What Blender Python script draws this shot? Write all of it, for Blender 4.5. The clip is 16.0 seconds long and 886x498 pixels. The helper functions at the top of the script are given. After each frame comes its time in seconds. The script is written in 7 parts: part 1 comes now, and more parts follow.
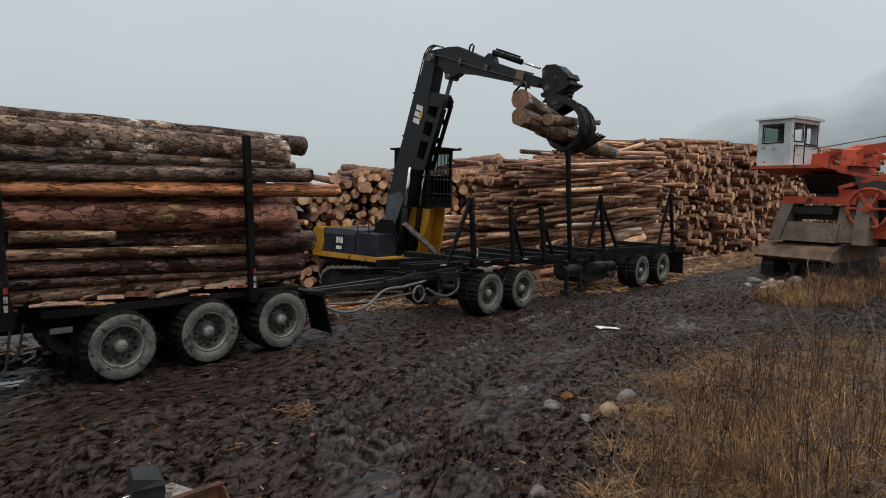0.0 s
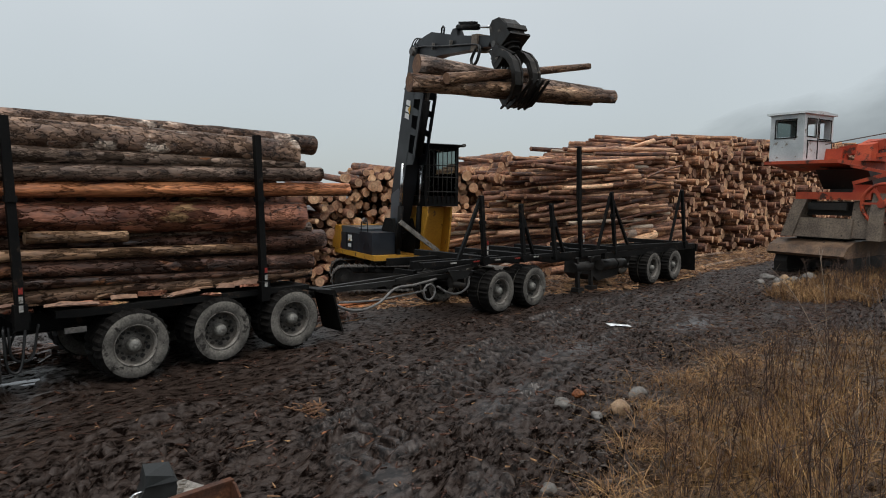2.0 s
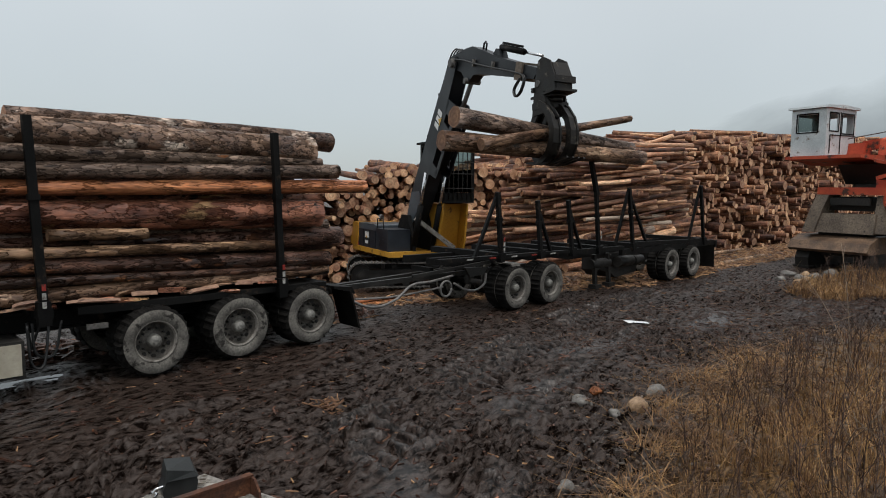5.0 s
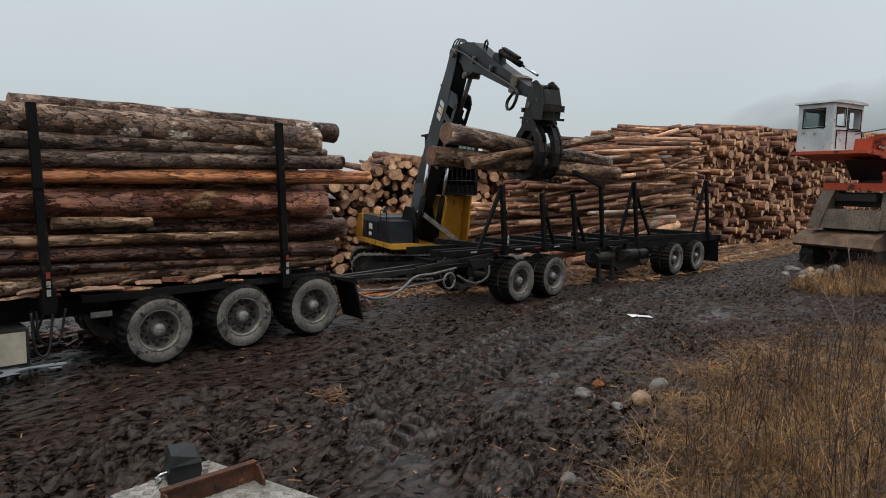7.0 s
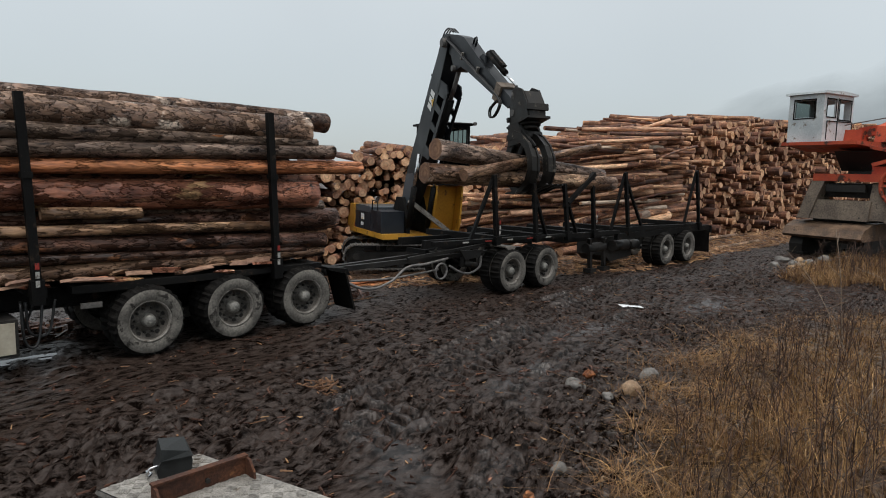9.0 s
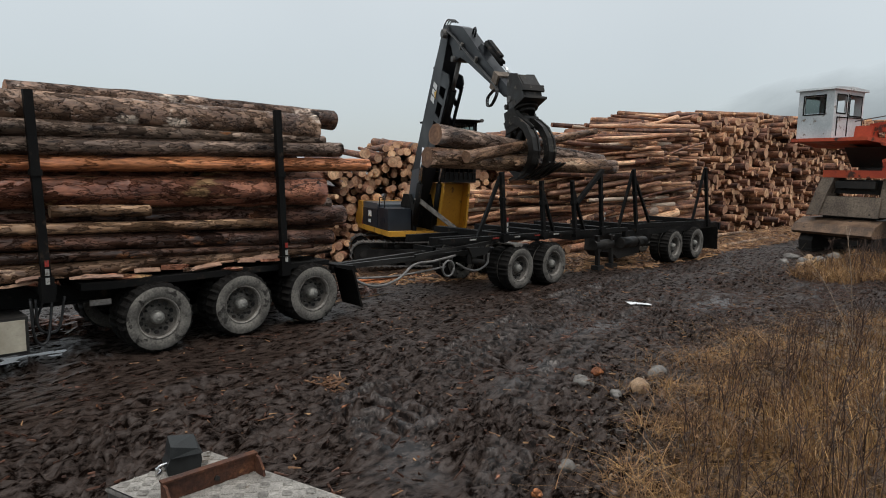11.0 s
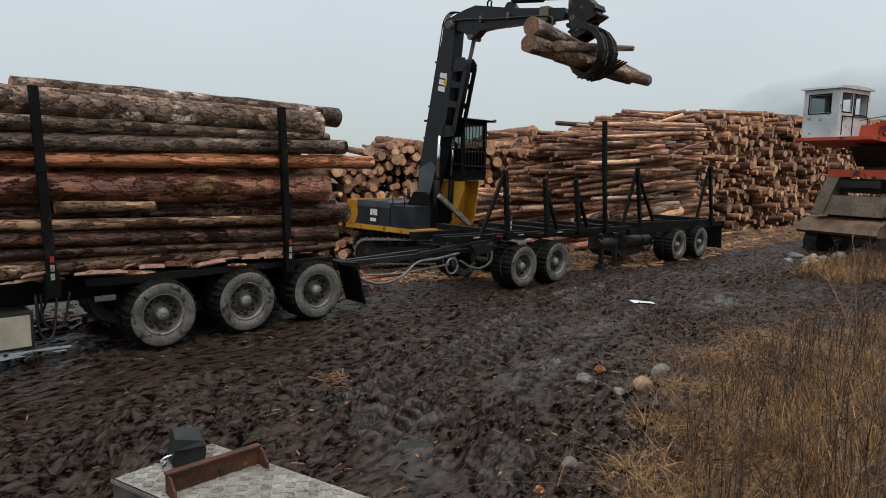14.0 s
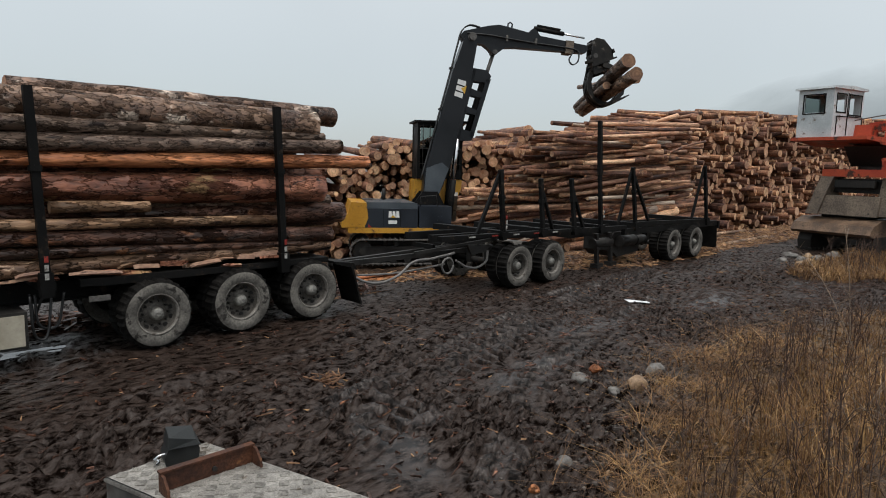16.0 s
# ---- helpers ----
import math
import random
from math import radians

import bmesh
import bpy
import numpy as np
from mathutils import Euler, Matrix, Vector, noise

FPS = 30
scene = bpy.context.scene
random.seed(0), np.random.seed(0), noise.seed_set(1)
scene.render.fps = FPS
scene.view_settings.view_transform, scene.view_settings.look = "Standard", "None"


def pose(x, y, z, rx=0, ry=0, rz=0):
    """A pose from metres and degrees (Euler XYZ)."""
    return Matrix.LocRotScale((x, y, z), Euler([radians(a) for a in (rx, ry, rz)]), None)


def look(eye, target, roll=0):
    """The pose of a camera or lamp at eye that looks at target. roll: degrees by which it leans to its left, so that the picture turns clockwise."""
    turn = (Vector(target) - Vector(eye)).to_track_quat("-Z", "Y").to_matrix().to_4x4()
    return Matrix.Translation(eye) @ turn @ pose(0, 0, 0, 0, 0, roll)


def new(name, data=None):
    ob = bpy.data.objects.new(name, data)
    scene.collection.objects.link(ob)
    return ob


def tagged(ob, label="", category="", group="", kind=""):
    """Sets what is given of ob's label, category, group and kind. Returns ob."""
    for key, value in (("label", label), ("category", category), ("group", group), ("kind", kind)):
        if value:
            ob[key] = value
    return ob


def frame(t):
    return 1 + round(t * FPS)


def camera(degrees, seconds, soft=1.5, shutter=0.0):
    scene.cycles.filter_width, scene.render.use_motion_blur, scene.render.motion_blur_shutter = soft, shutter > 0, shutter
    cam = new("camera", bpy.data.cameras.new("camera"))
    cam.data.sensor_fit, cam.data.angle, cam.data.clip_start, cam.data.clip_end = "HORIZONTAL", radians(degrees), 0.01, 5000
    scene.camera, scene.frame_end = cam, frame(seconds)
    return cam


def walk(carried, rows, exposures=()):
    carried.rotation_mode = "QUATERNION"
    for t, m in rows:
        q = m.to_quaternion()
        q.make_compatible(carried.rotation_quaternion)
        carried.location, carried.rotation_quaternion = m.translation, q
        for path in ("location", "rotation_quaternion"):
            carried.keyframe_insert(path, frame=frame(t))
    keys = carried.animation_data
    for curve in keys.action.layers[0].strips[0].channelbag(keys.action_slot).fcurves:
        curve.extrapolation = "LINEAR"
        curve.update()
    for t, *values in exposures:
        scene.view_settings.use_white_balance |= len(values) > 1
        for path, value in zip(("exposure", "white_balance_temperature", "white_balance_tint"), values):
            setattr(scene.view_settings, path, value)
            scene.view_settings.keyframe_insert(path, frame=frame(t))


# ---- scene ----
cam = camera(67.9, 16.0, soft=1.0)
PATH = [
    (0, (-0.416, 0.281, 2.788), (1.036, 1.647, 2.622), 1.2),
    (0.5, (-0.408, 0.269, 2.789), (1.039, 1.639, 2.623), 1.2),
    (1, (-0.415, 0.281, 2.79), (1.027, 1.656, 2.621), 1.0),
    (1.5, (-0.4, 0.278, 2.78), (1.035, 1.661, 2.613), 0.9),
    (2, (-0.415, 0.267, 2.787), (1.014, 1.656, 2.615), 0.8),
    (2.5, (-0.408, 0.267, 2.785), (1.014, 1.664, 2.61), 0.5),
    (3, (-0.405, 0.273, 2.78), (1.01, 1.676, 2.605), 0.5),
    (3.5, (-0.409, 0.275, 2.791), (0.994, 1.688, 2.606), 0.2),
    (4, (-0.413, 0.266, 2.788), (0.988, 1.682, 2.604), 0.3),
    (6.5, (-0.418, 0.28, 2.791), (0.965, 1.711, 2.598), 1.0),
    (7, (-0.414, 0.286, 2.773), (0.97, 1.714, 2.568), 1.1),
    (7.5, (-0.41, 0.289, 2.786), (0.976, 1.714, 2.565), 1.2),
    (8, (-0.41, 0.279, 2.777), (0.981, 1.699, 2.548), 1.3),
    (8.5, (-0.401, 0.284, 2.783), (0.993, 1.698, 2.548), 1.1),
    (9, (-0.41, 0.284, 2.784), (0.99, 1.693, 2.549), 1.2),
    (11.5, (-0.407, 0.298, 2.782), (0.975, 1.723, 2.536), 1.1),
    (12, (-0.408, 0.293, 2.779), (0.978, 1.712, 2.525), 1.0),
    (12.5, (-0.408, 0.282, 2.772), (0.967, 1.712, 2.517), 1.0),
    (13, (-0.402, 0.284, 2.779), (0.965, 1.722, 2.523), 1.0),
    (13.5, (-0.417, 0.289, 2.773), (0.955, 1.722, 2.521), 1.1),
    (14, (-0.414, 0.288, 2.775), (0.962, 1.718, 2.525), 1.3),
    (14.5, (-0.411, 0.288, 2.779), (0.969, 1.713, 2.525), 1.3),
    (15, (-0.424, 0.279, 2.766), (0.955, 1.705, 2.511), 1.4),
    (15.5, (-0.411, 0.29, 2.781), (0.973, 1.711, 2.522), 1.3),
    (16, (-0.412, 0.278, 2.772), (0.973, 1.7, 2.522), 1.3),
]
walk(cam, [(t, look(eye, target, roll)) for t, eye, target, roll in PATH],
     exposures=[(0, -0.17), (2, -0.10), (4, -0.03), (7, -0.06), (9, 0.0), (12, 0.03), (16, 0.04)])

# ---- world, sun, exposure ----
world = bpy.data.worlds.new("overcast")
scene.world = world
world.use_nodes = True
wn, wl = world.node_tree.nodes, world.node_tree.links
wn.clear()
w_out = wn.new("ShaderNodeOutputWorld")
w_bg = wn.new("ShaderNodeBackground")
w_bg.inputs["Strength"].default_value = 1.0
w_tc = wn.new("ShaderNodeTexCoord")
w_sep = wn.new("ShaderNodeSeparateXYZ")
w_ramp = wn.new("ShaderNodeValToRGB")
SKY_STOPS = [(0.0, (0.36, 0.40, 0.42)), (0.50, (0.43, 0.475, 0.495)), (0.56, (0.52, 0.565, 0.58)), (0.66, (0.64, 0.68, 0.69)), (1.0, (1.12, 1.15, 1.16))]
w_ramp.color_ramp.elements[0].position = 0.0
w_ramp.color_ramp.elements[1].position = 1.0
for p, c in SKY_STOPS[1:-1]:
    w_ramp.color_ramp.elements.new(p)
for e, (p, c) in zip(w_ramp.color_ramp.elements, SKY_STOPS):
    e.position, e.color = p, (*c, 1)
w_half = wn.new("ShaderNodeMath")
w_half.operation = "MULTIPLY_ADD"
w_half.inputs[1].default_value, w_half.inputs[2].default_value = 0.5, 0.5
w_noise = wn.new("ShaderNodeTexNoise")
w_noise.inputs["Scale"].default_value, w_noise.inputs["Detail"].default_value = 1.6, 4
w_sky = wn.new("ShaderNodeTexSky")
w_sky.sky_type, w_sky.sun_disc = "NISHITA", False
w_sky.sun_elevation, w_sky.sun_rotation = radians(74), radians(211)
w_skys = wn.new("ShaderNodeMix")
w_skys.data_type, w_skys.blend_type = "RGBA", "MIX"
w_skys.inputs["Factor"].default_value = 0.02
w_cloud = wn.new("ShaderNodeMix")
w_cloud.data_type, w_cloud.blend_type = "RGBA", "MULTIPLY"
w_cloud.inputs["Factor"].default_value = 1.0
w_cr = wn.new("ShaderNodeMapRange")
w_cr.inputs["From Min"].default_value, w_cr.inputs["From Max"].default_value = 0.3, 0.7
w_cr.inputs["To Min"].default_value, w_cr.inputs["To Max"].default_value = 0.95, 1.05
wl.new(w_tc.outputs["Generated"], w_sep.inputs[0])
wl.new(w_sep.outputs["Z"], w_half.inputs[0])
wl.new(w_half.outputs[0], w_ramp.inputs[0])
wl.new(w_tc.outputs["Generated"], w_noise.inputs["Vector"])
wl.new(w_noise.outputs["Fac"], w_cr.inputs["Value"])
wl.new(w_ramp.outputs["Color"], w_cloud.inputs["A"])
wl.new(w_cr.outputs["Result"], w_cloud.inputs["B"])
wl.new(w_cloud.outputs["Result"], w_skys.inputs["A"])
wl.new(w_sky.outputs["Color"], w_skys.inputs["B"])
wl.new(w_skys.outputs["Result"], w_bg.inputs["Color"])
wl.new(w_bg.outputs[0], w_out.inputs[0])
sun = new("sun", bpy.data.lights.new("sun", "SUN"))
sun.data.energy, sun.data.angle, sun.data.color = 1.8, radians(25), (1.0, 0.96, 0.91)
sun.matrix_world = look((0, -6, 80), (12, 14, 0))

# ---- materials ----


def surf(name, c1, c2, scale=3.0, fine=40.0, rough=(0.6, 0.9), bump=0.3, dist=0.02, metal=0.0, stretch=(1, 1, 1), vary=0.0, island=False,
         patch=None, patch_scale=2.0, patch_at=0.6, spec=0.4, grit=(0.6, 1.25), patch2=None, patch2_at=0.6, plates=0.0):
    """A worn surface: two colours mixed by coarse noise, darkened by fine grain, with relief; patch: a third colour in blotches."""
    m = bpy.data.materials.new(name)
    m.use_nodes = True
    n, l = m.node_tree.nodes, m.node_tree.links
    b = n["Principled BSDF"]
    tc = n.new("ShaderNodeTexCoord")
    mp = n.new("ShaderNodeMapping")
    mp.inputs["Scale"].default_value = stretch
    l.new(tc.outputs["Object"], mp.inputs["Vector"])
    src = mp.outputs["Vector"]
    info = n.new("ShaderNodeObjectInfo")
    if vary:
        off = n.new("ShaderNodeVectorMath")
        off.operation = "MULTIPLY_ADD"
        l.new(info.outputs["Random"], off.inputs[0])
        off.inputs[1].default_value = (37, 53, 71)
        l.new(src, off.inputs[2])
        src = off.outputs[0]
    big, small = n.new("ShaderNodeTexNoise"), n.new("ShaderNodeTexNoise")
    for node, s, d in ((big, scale, 5), (small, fine, 6)):
        node.inputs["Scale"].default_value, node.inputs["Detail"].default_value = s, d
        l.new(src, node.inputs["Vector"])
    ramp = n.new("ShaderNodeValToRGB")
    ramp.color_ramp.elements[0].position, ramp.color_ramp.elements[1].position = 0.35, 0.65
    ramp.color_ramp.elements[0].color, ramp.color_ramp.elements[1].color = (*c1, 1), (*c2, 1)
    l.new(big.outputs["Fac"], ramp.inputs[0])
    col = ramp.outputs["Color"]
    if patch:
        pn = n.new("ShaderNodeTexNoise")
        pn.inputs["Scale"].default_value, pn.inputs["Detail"].default_value, pn.inputs["Roughness"].default_value = patch_scale, 8, 0.65
        l.new(src, pn.inputs["Vector"])
        pr = n.new("ShaderNodeMapRange")
        pr.inputs["From Min"].default_value, pr.inputs["From Max"].default_value = patch_at, patch_at + 0.06
        l.new(pn.outputs["Fac"], pr.inputs["Value"])
        pm = n.new("ShaderNodeMix")
        pm.data_type = "RGBA"
        l.new(pr.outputs["Result"], pm.inputs["Factor"])
        l.new(col, pm.inputs["A"])
        pm.inputs["B"].default_value = (*patch, 1)
        col = pm.outputs["Result"]
    if patch2:
        qn = n.new("ShaderNodeTexNoise")
        qn.inputs["Scale"].default_value, qn.inputs["Detail"].default_value, qn.inputs["Roughness"].default_value, qn.inputs["Distortion"].default_value = patch_scale * 1.7, 6, 0.7, 0.8
        l.new(src, qn.inputs["Vector"])
        qr = n.new("ShaderNodeMapRange")
        qr.inputs["From Min"].default_value, qr.inputs["From Max"].default_value = patch2_at, patch2_at + 0.03
        l.new(qn.outputs["Fac"], qr.inputs["Value"])
        qm = n.new("ShaderNodeMix")
        qm.data_type = "RGBA"
        l.new(qr.outputs["Result"], qm.inputs["Factor"])
        l.new(col, qm.inputs["A"])
        qm.inputs["B"].default_value = (*patch2, 1)
        col = qm.outputs["Result"]
    grain = n.new("ShaderNodeMapRange")
    grain.inputs["From Min"].default_value, grain.inputs["From Max"].default_value = 0.3, 0.7
    grain.inputs["To Min"].default_value, grain.inputs["To Max"].default_value = grit
    l.new(small.outputs["Fac"], grain.inputs["Value"])
    mul = n.new("ShaderNodeMix")
    mul.data_type, mul.blend_type = "RGBA", "MULTIPLY"
    mul.inputs["Factor"].default_value = 1.0
    l.new(col, mul.inputs["A"])
    l.new(grain.outputs["Result"], mul.inputs["B"])
    col = mul.outputs["Result"]
    crack = None
    if plates:
        wob = n.new("ShaderNodeMix")
        wob.data_type, wob.blend_type = "RGBA", "LINEAR_LIGHT"
        wob.inputs["Factor"].default_value = 0.12
        l.new(src, wob.inputs["A"])
        l.new(small.outputs["Color"], wob.inputs["B"])
        vo, ve = n.new("ShaderNodeTexVoronoi"), n.new("ShaderNodeTexVoronoi")
        ve.feature = "DISTANCE_TO_EDGE"
        for node in (vo, ve):
            node.inputs["Scale"].default_value = plates
            l.new(wob.outputs["Result"], node.inputs["Vector"])
        tone = n.new("ShaderNodeSeparateColor")
        l.new(vo.outputs["Color"], tone.inputs[0])
        tr = n.new("ShaderNodeMapRange")
        tr.inputs["To Min"].default_value, tr.inputs["To Max"].default_value = 0.35, 1.7
        l.new(tone.outputs[0], tr.inputs["Value"])
        cr = n.new("ShaderNodeMapRange")
        cr.inputs["From Max"].default_value, cr.inputs["To Min"].default_value = 0.10, 0.3
        l.new(ve.outputs["Distance"], cr.inputs["Value"])
        both = n.new("ShaderNodeMath")
        both.operation = "MULTIPLY"
        l.new(tr.outputs["Result"], both.inputs[0])
        l.new(cr.outputs["Result"], both.inputs[1])
        pmul = n.new("ShaderNodeMix")
        pmul.data_type, pmul.blend_type = "RGBA", "MULTIPLY"
        pmul.inputs["Factor"].default_value = 1.0
        l.new(col, pmul.inputs["A"])
        l.new(both.outputs[0], pmul.inputs["B"])
        col, crack = pmul.outputs["Result"], both.outputs[0]
    if vary or island:
        hsv = n.new("ShaderNodeHueSaturation")
        vr = n.new("ShaderNodeMapRange")
        vr.inputs["To Min"].default_value, vr.inputs["To Max"].default_value = 1 - (vary or 0.4), 1 + (vary or 0.4)
        if island:
            geo = n.new("ShaderNodeNewGeometry")
            l.new(geo.outputs["Random Per Island"], vr.inputs["Value"])
        else:
            l.new(info.outputs["Random"], vr.inputs["Value"])
        hs = n.new("ShaderNodeMath")
        hs.operation = "MULTIPLY_ADD"
        hs.inputs[1].default_value, hs.inputs[2].default_value = 0.018, 0.48
        l.new(vr.outputs["Result"], hs.inputs[0])
        l.new(hs.outputs[0], hsv.inputs["Hue"])
        l.new(vr.outputs["Result"], hsv.inputs["Value"])
        l.new(col, hsv.inputs["Color"])
        col = hsv.outputs["Color"]
    l.new(col, b.inputs["Base Color"])
    rr = n.new("ShaderNodeMapRange")
    rr.inputs["From Min"].default_value, rr.inputs["From Max"].default_value = 0.35, 0.65
    rr.inputs["To Min"].default_value, rr.inputs["To Max"].default_value = rough
    l.new(big.outputs["Fac"], rr.inputs["Value"])
    l.new(rr.outputs["Result"], b.inputs["Roughness"])
    b.inputs["Metallic"].default_value = metal
    b.inputs["Specular IOR Level"].default_value = spec
    if crack:
        sp = n.new("ShaderNodeMapRange")
        sp.inputs["From Min"].default_value, sp.inputs["From Max"].default_value = 0.3, 1.3
        sp.inputs["To Min"].default_value, sp.inputs["To Max"].default_value = 0.04, spec
        l.new(crack, sp.inputs["Value"])
        l.new(sp.outputs["Result"], b.inputs["Specular IOR Level"])
    if bump:
        bp = n.new("ShaderNodeBump")
        bp.inputs["Strength"].default_value, bp.inputs["Distance"].default_value = bump, dist
        l.new(small.outputs["Fac"], bp.inputs["Height"])
        if crack:
            bq = n.new("ShaderNodeBump")
            bq.inputs["Strength"].default_value, bq.inputs["Distance"].default_value = 0.8, 0.02
            l.new(crack, bq.inputs["Height"])
            l.new(bq.outputs[0], bp.inputs["Normal"])
        l.new(bp.outputs[0], b.inputs["Normal"])
    return m


def cut_wood(name, pale, dark, vary, island=False, rings=60.0):
    """A sawn log end: growth rings round the log's axis, weathered blotches."""
    m = surf(name, pale, dark, scale=5, fine=60, rough=(0.7, 0.9), bump=0.2, dist=0.005, vary=vary, island=island)
    n, l = m.node_tree.nodes, m.node_tree.links
    if not island:
        tc = n.new("ShaderNodeTexCoord")
        sep = n.new("ShaderNodeSeparateXYZ")
        l.new(tc.outputs["Object"], sep.inputs[0])
        ln = n.new("ShaderNodeVectorMath")
        ln.operation = "LENGTH"
        cmb = n.new("ShaderNodeCombineXYZ")
        l.new(sep.outputs["Y"], cmb.inputs["Y"])
        l.new(sep.outputs["Z"], cmb.inputs["Z"])
        l.new(cmb.outputs[0], ln.inputs[0])
        sn = n.new("ShaderNodeMath")
        sn.operation = "MULTIPLY"
        sn.inputs[1].default_value = rings
        l.new(ln.outputs["Value"], sn.inputs[0])
        sw = n.new("ShaderNodeMath")
        sw.operation = "SINE"
        l.new(sn.outputs[0], sw.inputs[0])
        mr = n.new("ShaderNodeMapRange")
        mr.inputs["From Min"].default_value = -1
        mr.inputs["To Min"].default_value, mr.inputs["To Max"].default_value = 0.82, 1.08
        l.new(sw.outputs[0], mr.inputs["Value"])
        b = n["Principled BSDF"]
        old = b.inputs["Base Color"].links[0].from_socket
        mx = n.new("ShaderNodeMix")
        mx.data_type, mx.blend_type = "RGBA", "MULTIPLY"
        mx.inputs["Factor"].default_value = 1
        l.new(old, mx.inputs["A"])
        l.new(mr.outputs["Result"], mx.inputs["B"])
        l.new(mx.outputs["Result"], b.inputs["Base Color"])
    return m


BARK_LONG = (0.35, 1, 1)
bark_grey = surf("bark_grey", (0.075, 0.048, 0.035), (0.24, 0.165, 0.12), 3, 18, bump=0.7, dist=0.03, stretch=(0.35, 1, 1), vary=0.18, patch=(0.022, 0.012, 0.009), patch_scale=4, patch_at=0.56, rough=(0.3, 0.6), patch2=(0.42, 0.16, 0.06), patch2_at=0.66, grit=(0.5, 1.4), spec=0.55, plates=9.0)
bark_plate = surf("bark_plate", (0.06, 0.03, 0.018), (0.2, 0.12, 0.075), 3, 18, bump=0.7, dist=0.03, stretch=(0.55, 1, 1), vary=0.18, patch=(0.5, 0.4, 0.32), patch_scale=3.2, patch_at=0.57, rough=(0.3, 0.6), patch2=(0.02, 0.011, 0.008), patch2_at=0.6, grit=(0.5, 1.4), spec=0.55, plates=8.0)
bark_red = surf("bark_red", (0.09, 0.03, 0.016), (0.3, 0.12, 0.065), 3, 18, bump=0.7, dist=0.03, stretch=(0.4, 1, 1), vary=0.18, patch=(0.48, 0.29, 0.14), patch_scale=2.6, patch_at=0.57, rough=(0.3, 0.6), patch2=(0.02, 0.01, 0.007), patch2_at=0.6, grit=(0.5, 1.4), spec=0.55, plates=7.0)
bark_orange = surf("bark_orange", (0.24, 0.075, 0.026), (0.5, 0.2, 0.074), 3, 30, bump=0.7, dist=0.03, stretch=(0.2, 1, 1), vary=0.18, patch=(0.07, 0.025, 0.014), patch_scale=4, patch_at=0.59, rough=(0.3, 0.6), grit=(0.5, 1.4), spec=0.55, plates=5.0)
bark_dark = surf("bark_dark", (0.028, 0.014, 0.009), (0.13, 0.06, 0.036), 3, 18, bump=0.7, dist=0.03, stretch=(0.35, 1, 1), vary=0.18, patch=(0.28, 0.12, 0.055), patch_scale=4, patch_at=0.59, rough=(0.3, 0.6), patch2=(0.36, 0.24, 0.15), patch2_at=0.67, grit=(0.5, 1.4), spec=0.55, plates=9.0)
bark_tan = surf("bark_tan", (0.12, 0.062, 0.033), (0.34, 0.205, 0.115), 3, 18, bump=0.7, dist=0.03, stretch=(0.3, 1, 1), vary=0.18, patch=(0.03, 0.016, 0.011), patch_scale=5, patch_at=0.58, rough=(0.3, 0.6), grit=(0.5, 1.4), spec=0.55, plates=8.0)
bark_wet = surf("bark_wet", (0.09, 0.047, 0.027), (0.29, 0.175, 0.1), 3, 18, bump=0.7, dist=0.03, stretch=(0.35, 1, 1), vary=0.18, patch=(0.025, 0.014, 0.009), patch_scale=4, patch_at=0.58, rough=(0.3, 0.6), patch2=(0.46, 0.31, 0.19), patch2_at=0.62, grit=(0.5, 1.4), spec=0.55, plates=8.0)
bark_pile = surf("bark_pile", (0.07, 0.033, 0.021), (0.34, 0.16, 0.09), 2.2, 22, bump=0.9, dist=0.03, stretch=(0.3, 1, 1), vary=0.6, patch=(0.46, 0.26, 0.14), patch_scale=3, patch_at=0.57, grit=(0.4, 1.4))
bark_pile_far = surf("bark_pile_far", (0.07, 0.033, 0.021), (0.34, 0.16, 0.09), 2.2, 22, bump=0.9, dist=0.03, island=True, vary=0.6, patch=(0.46, 0.26, 0.14), patch_scale=3, patch_at=0.57, grit=(0.4, 1.4))
bark_pale = surf("bark_pale", (0.38, 0.175, 0.095), (0.74, 0.47, 0.295), 2.2, 22, bump=0.7, dist=0.03, stretch=(0.2, 1, 1), vary=0.5, patch=(0.10, 0.042, 0.024), patch_scale=3.5, patch_at=0.60, grit=(0.45, 1.4))
bark_bleached = surf("bark_bleached", (0.36, 0.27, 0.20), (0.70, 0.56, 0.44), 2.2, 22, bump=0.6, dist=0.03, stretch=(0.2, 1, 1), vary=0.3, patch=(0.13, 0.07, 0.045), patch_scale=3.5, patch_at=0.59, grit=(0.5, 1.3))
end_wood = cut_wood("end_wood", (0.44, 0.215, 0.113), (0.68, 0.44, 0.27), 0.45)
end_grey = cut_wood("end_grey", (0.30, 0.17, 0.10), (0.44, 0.27, 0.16), 0.25)
end_brown = cut_wood("end_brown", (0.16, 0.085, 0.05), (0.27, 0.15, 0.085), 0.2)
end_far = cut_wood("end_far", (0.44, 0.215, 0.113), (0.68, 0.44, 0.27), 0.45, island=True)
chip_wood = surf("chip_wood", (0.10, 0.045, 0.022), (0.33, 0.19, 0.095), 2, 30, bump=0.2, island=True)
slab_pale = surf("slab_pale", (0.15, 0.072, 0.044), (0.36, 0.215, 0.14), 4, 40, (0.4, 0.7), 0.5, 0.01, vary=0.25, stretch=(0.4, 1, 1), patch=(0.06, 0.03, 0.02), patch_scale=8, patch_at=0.58)
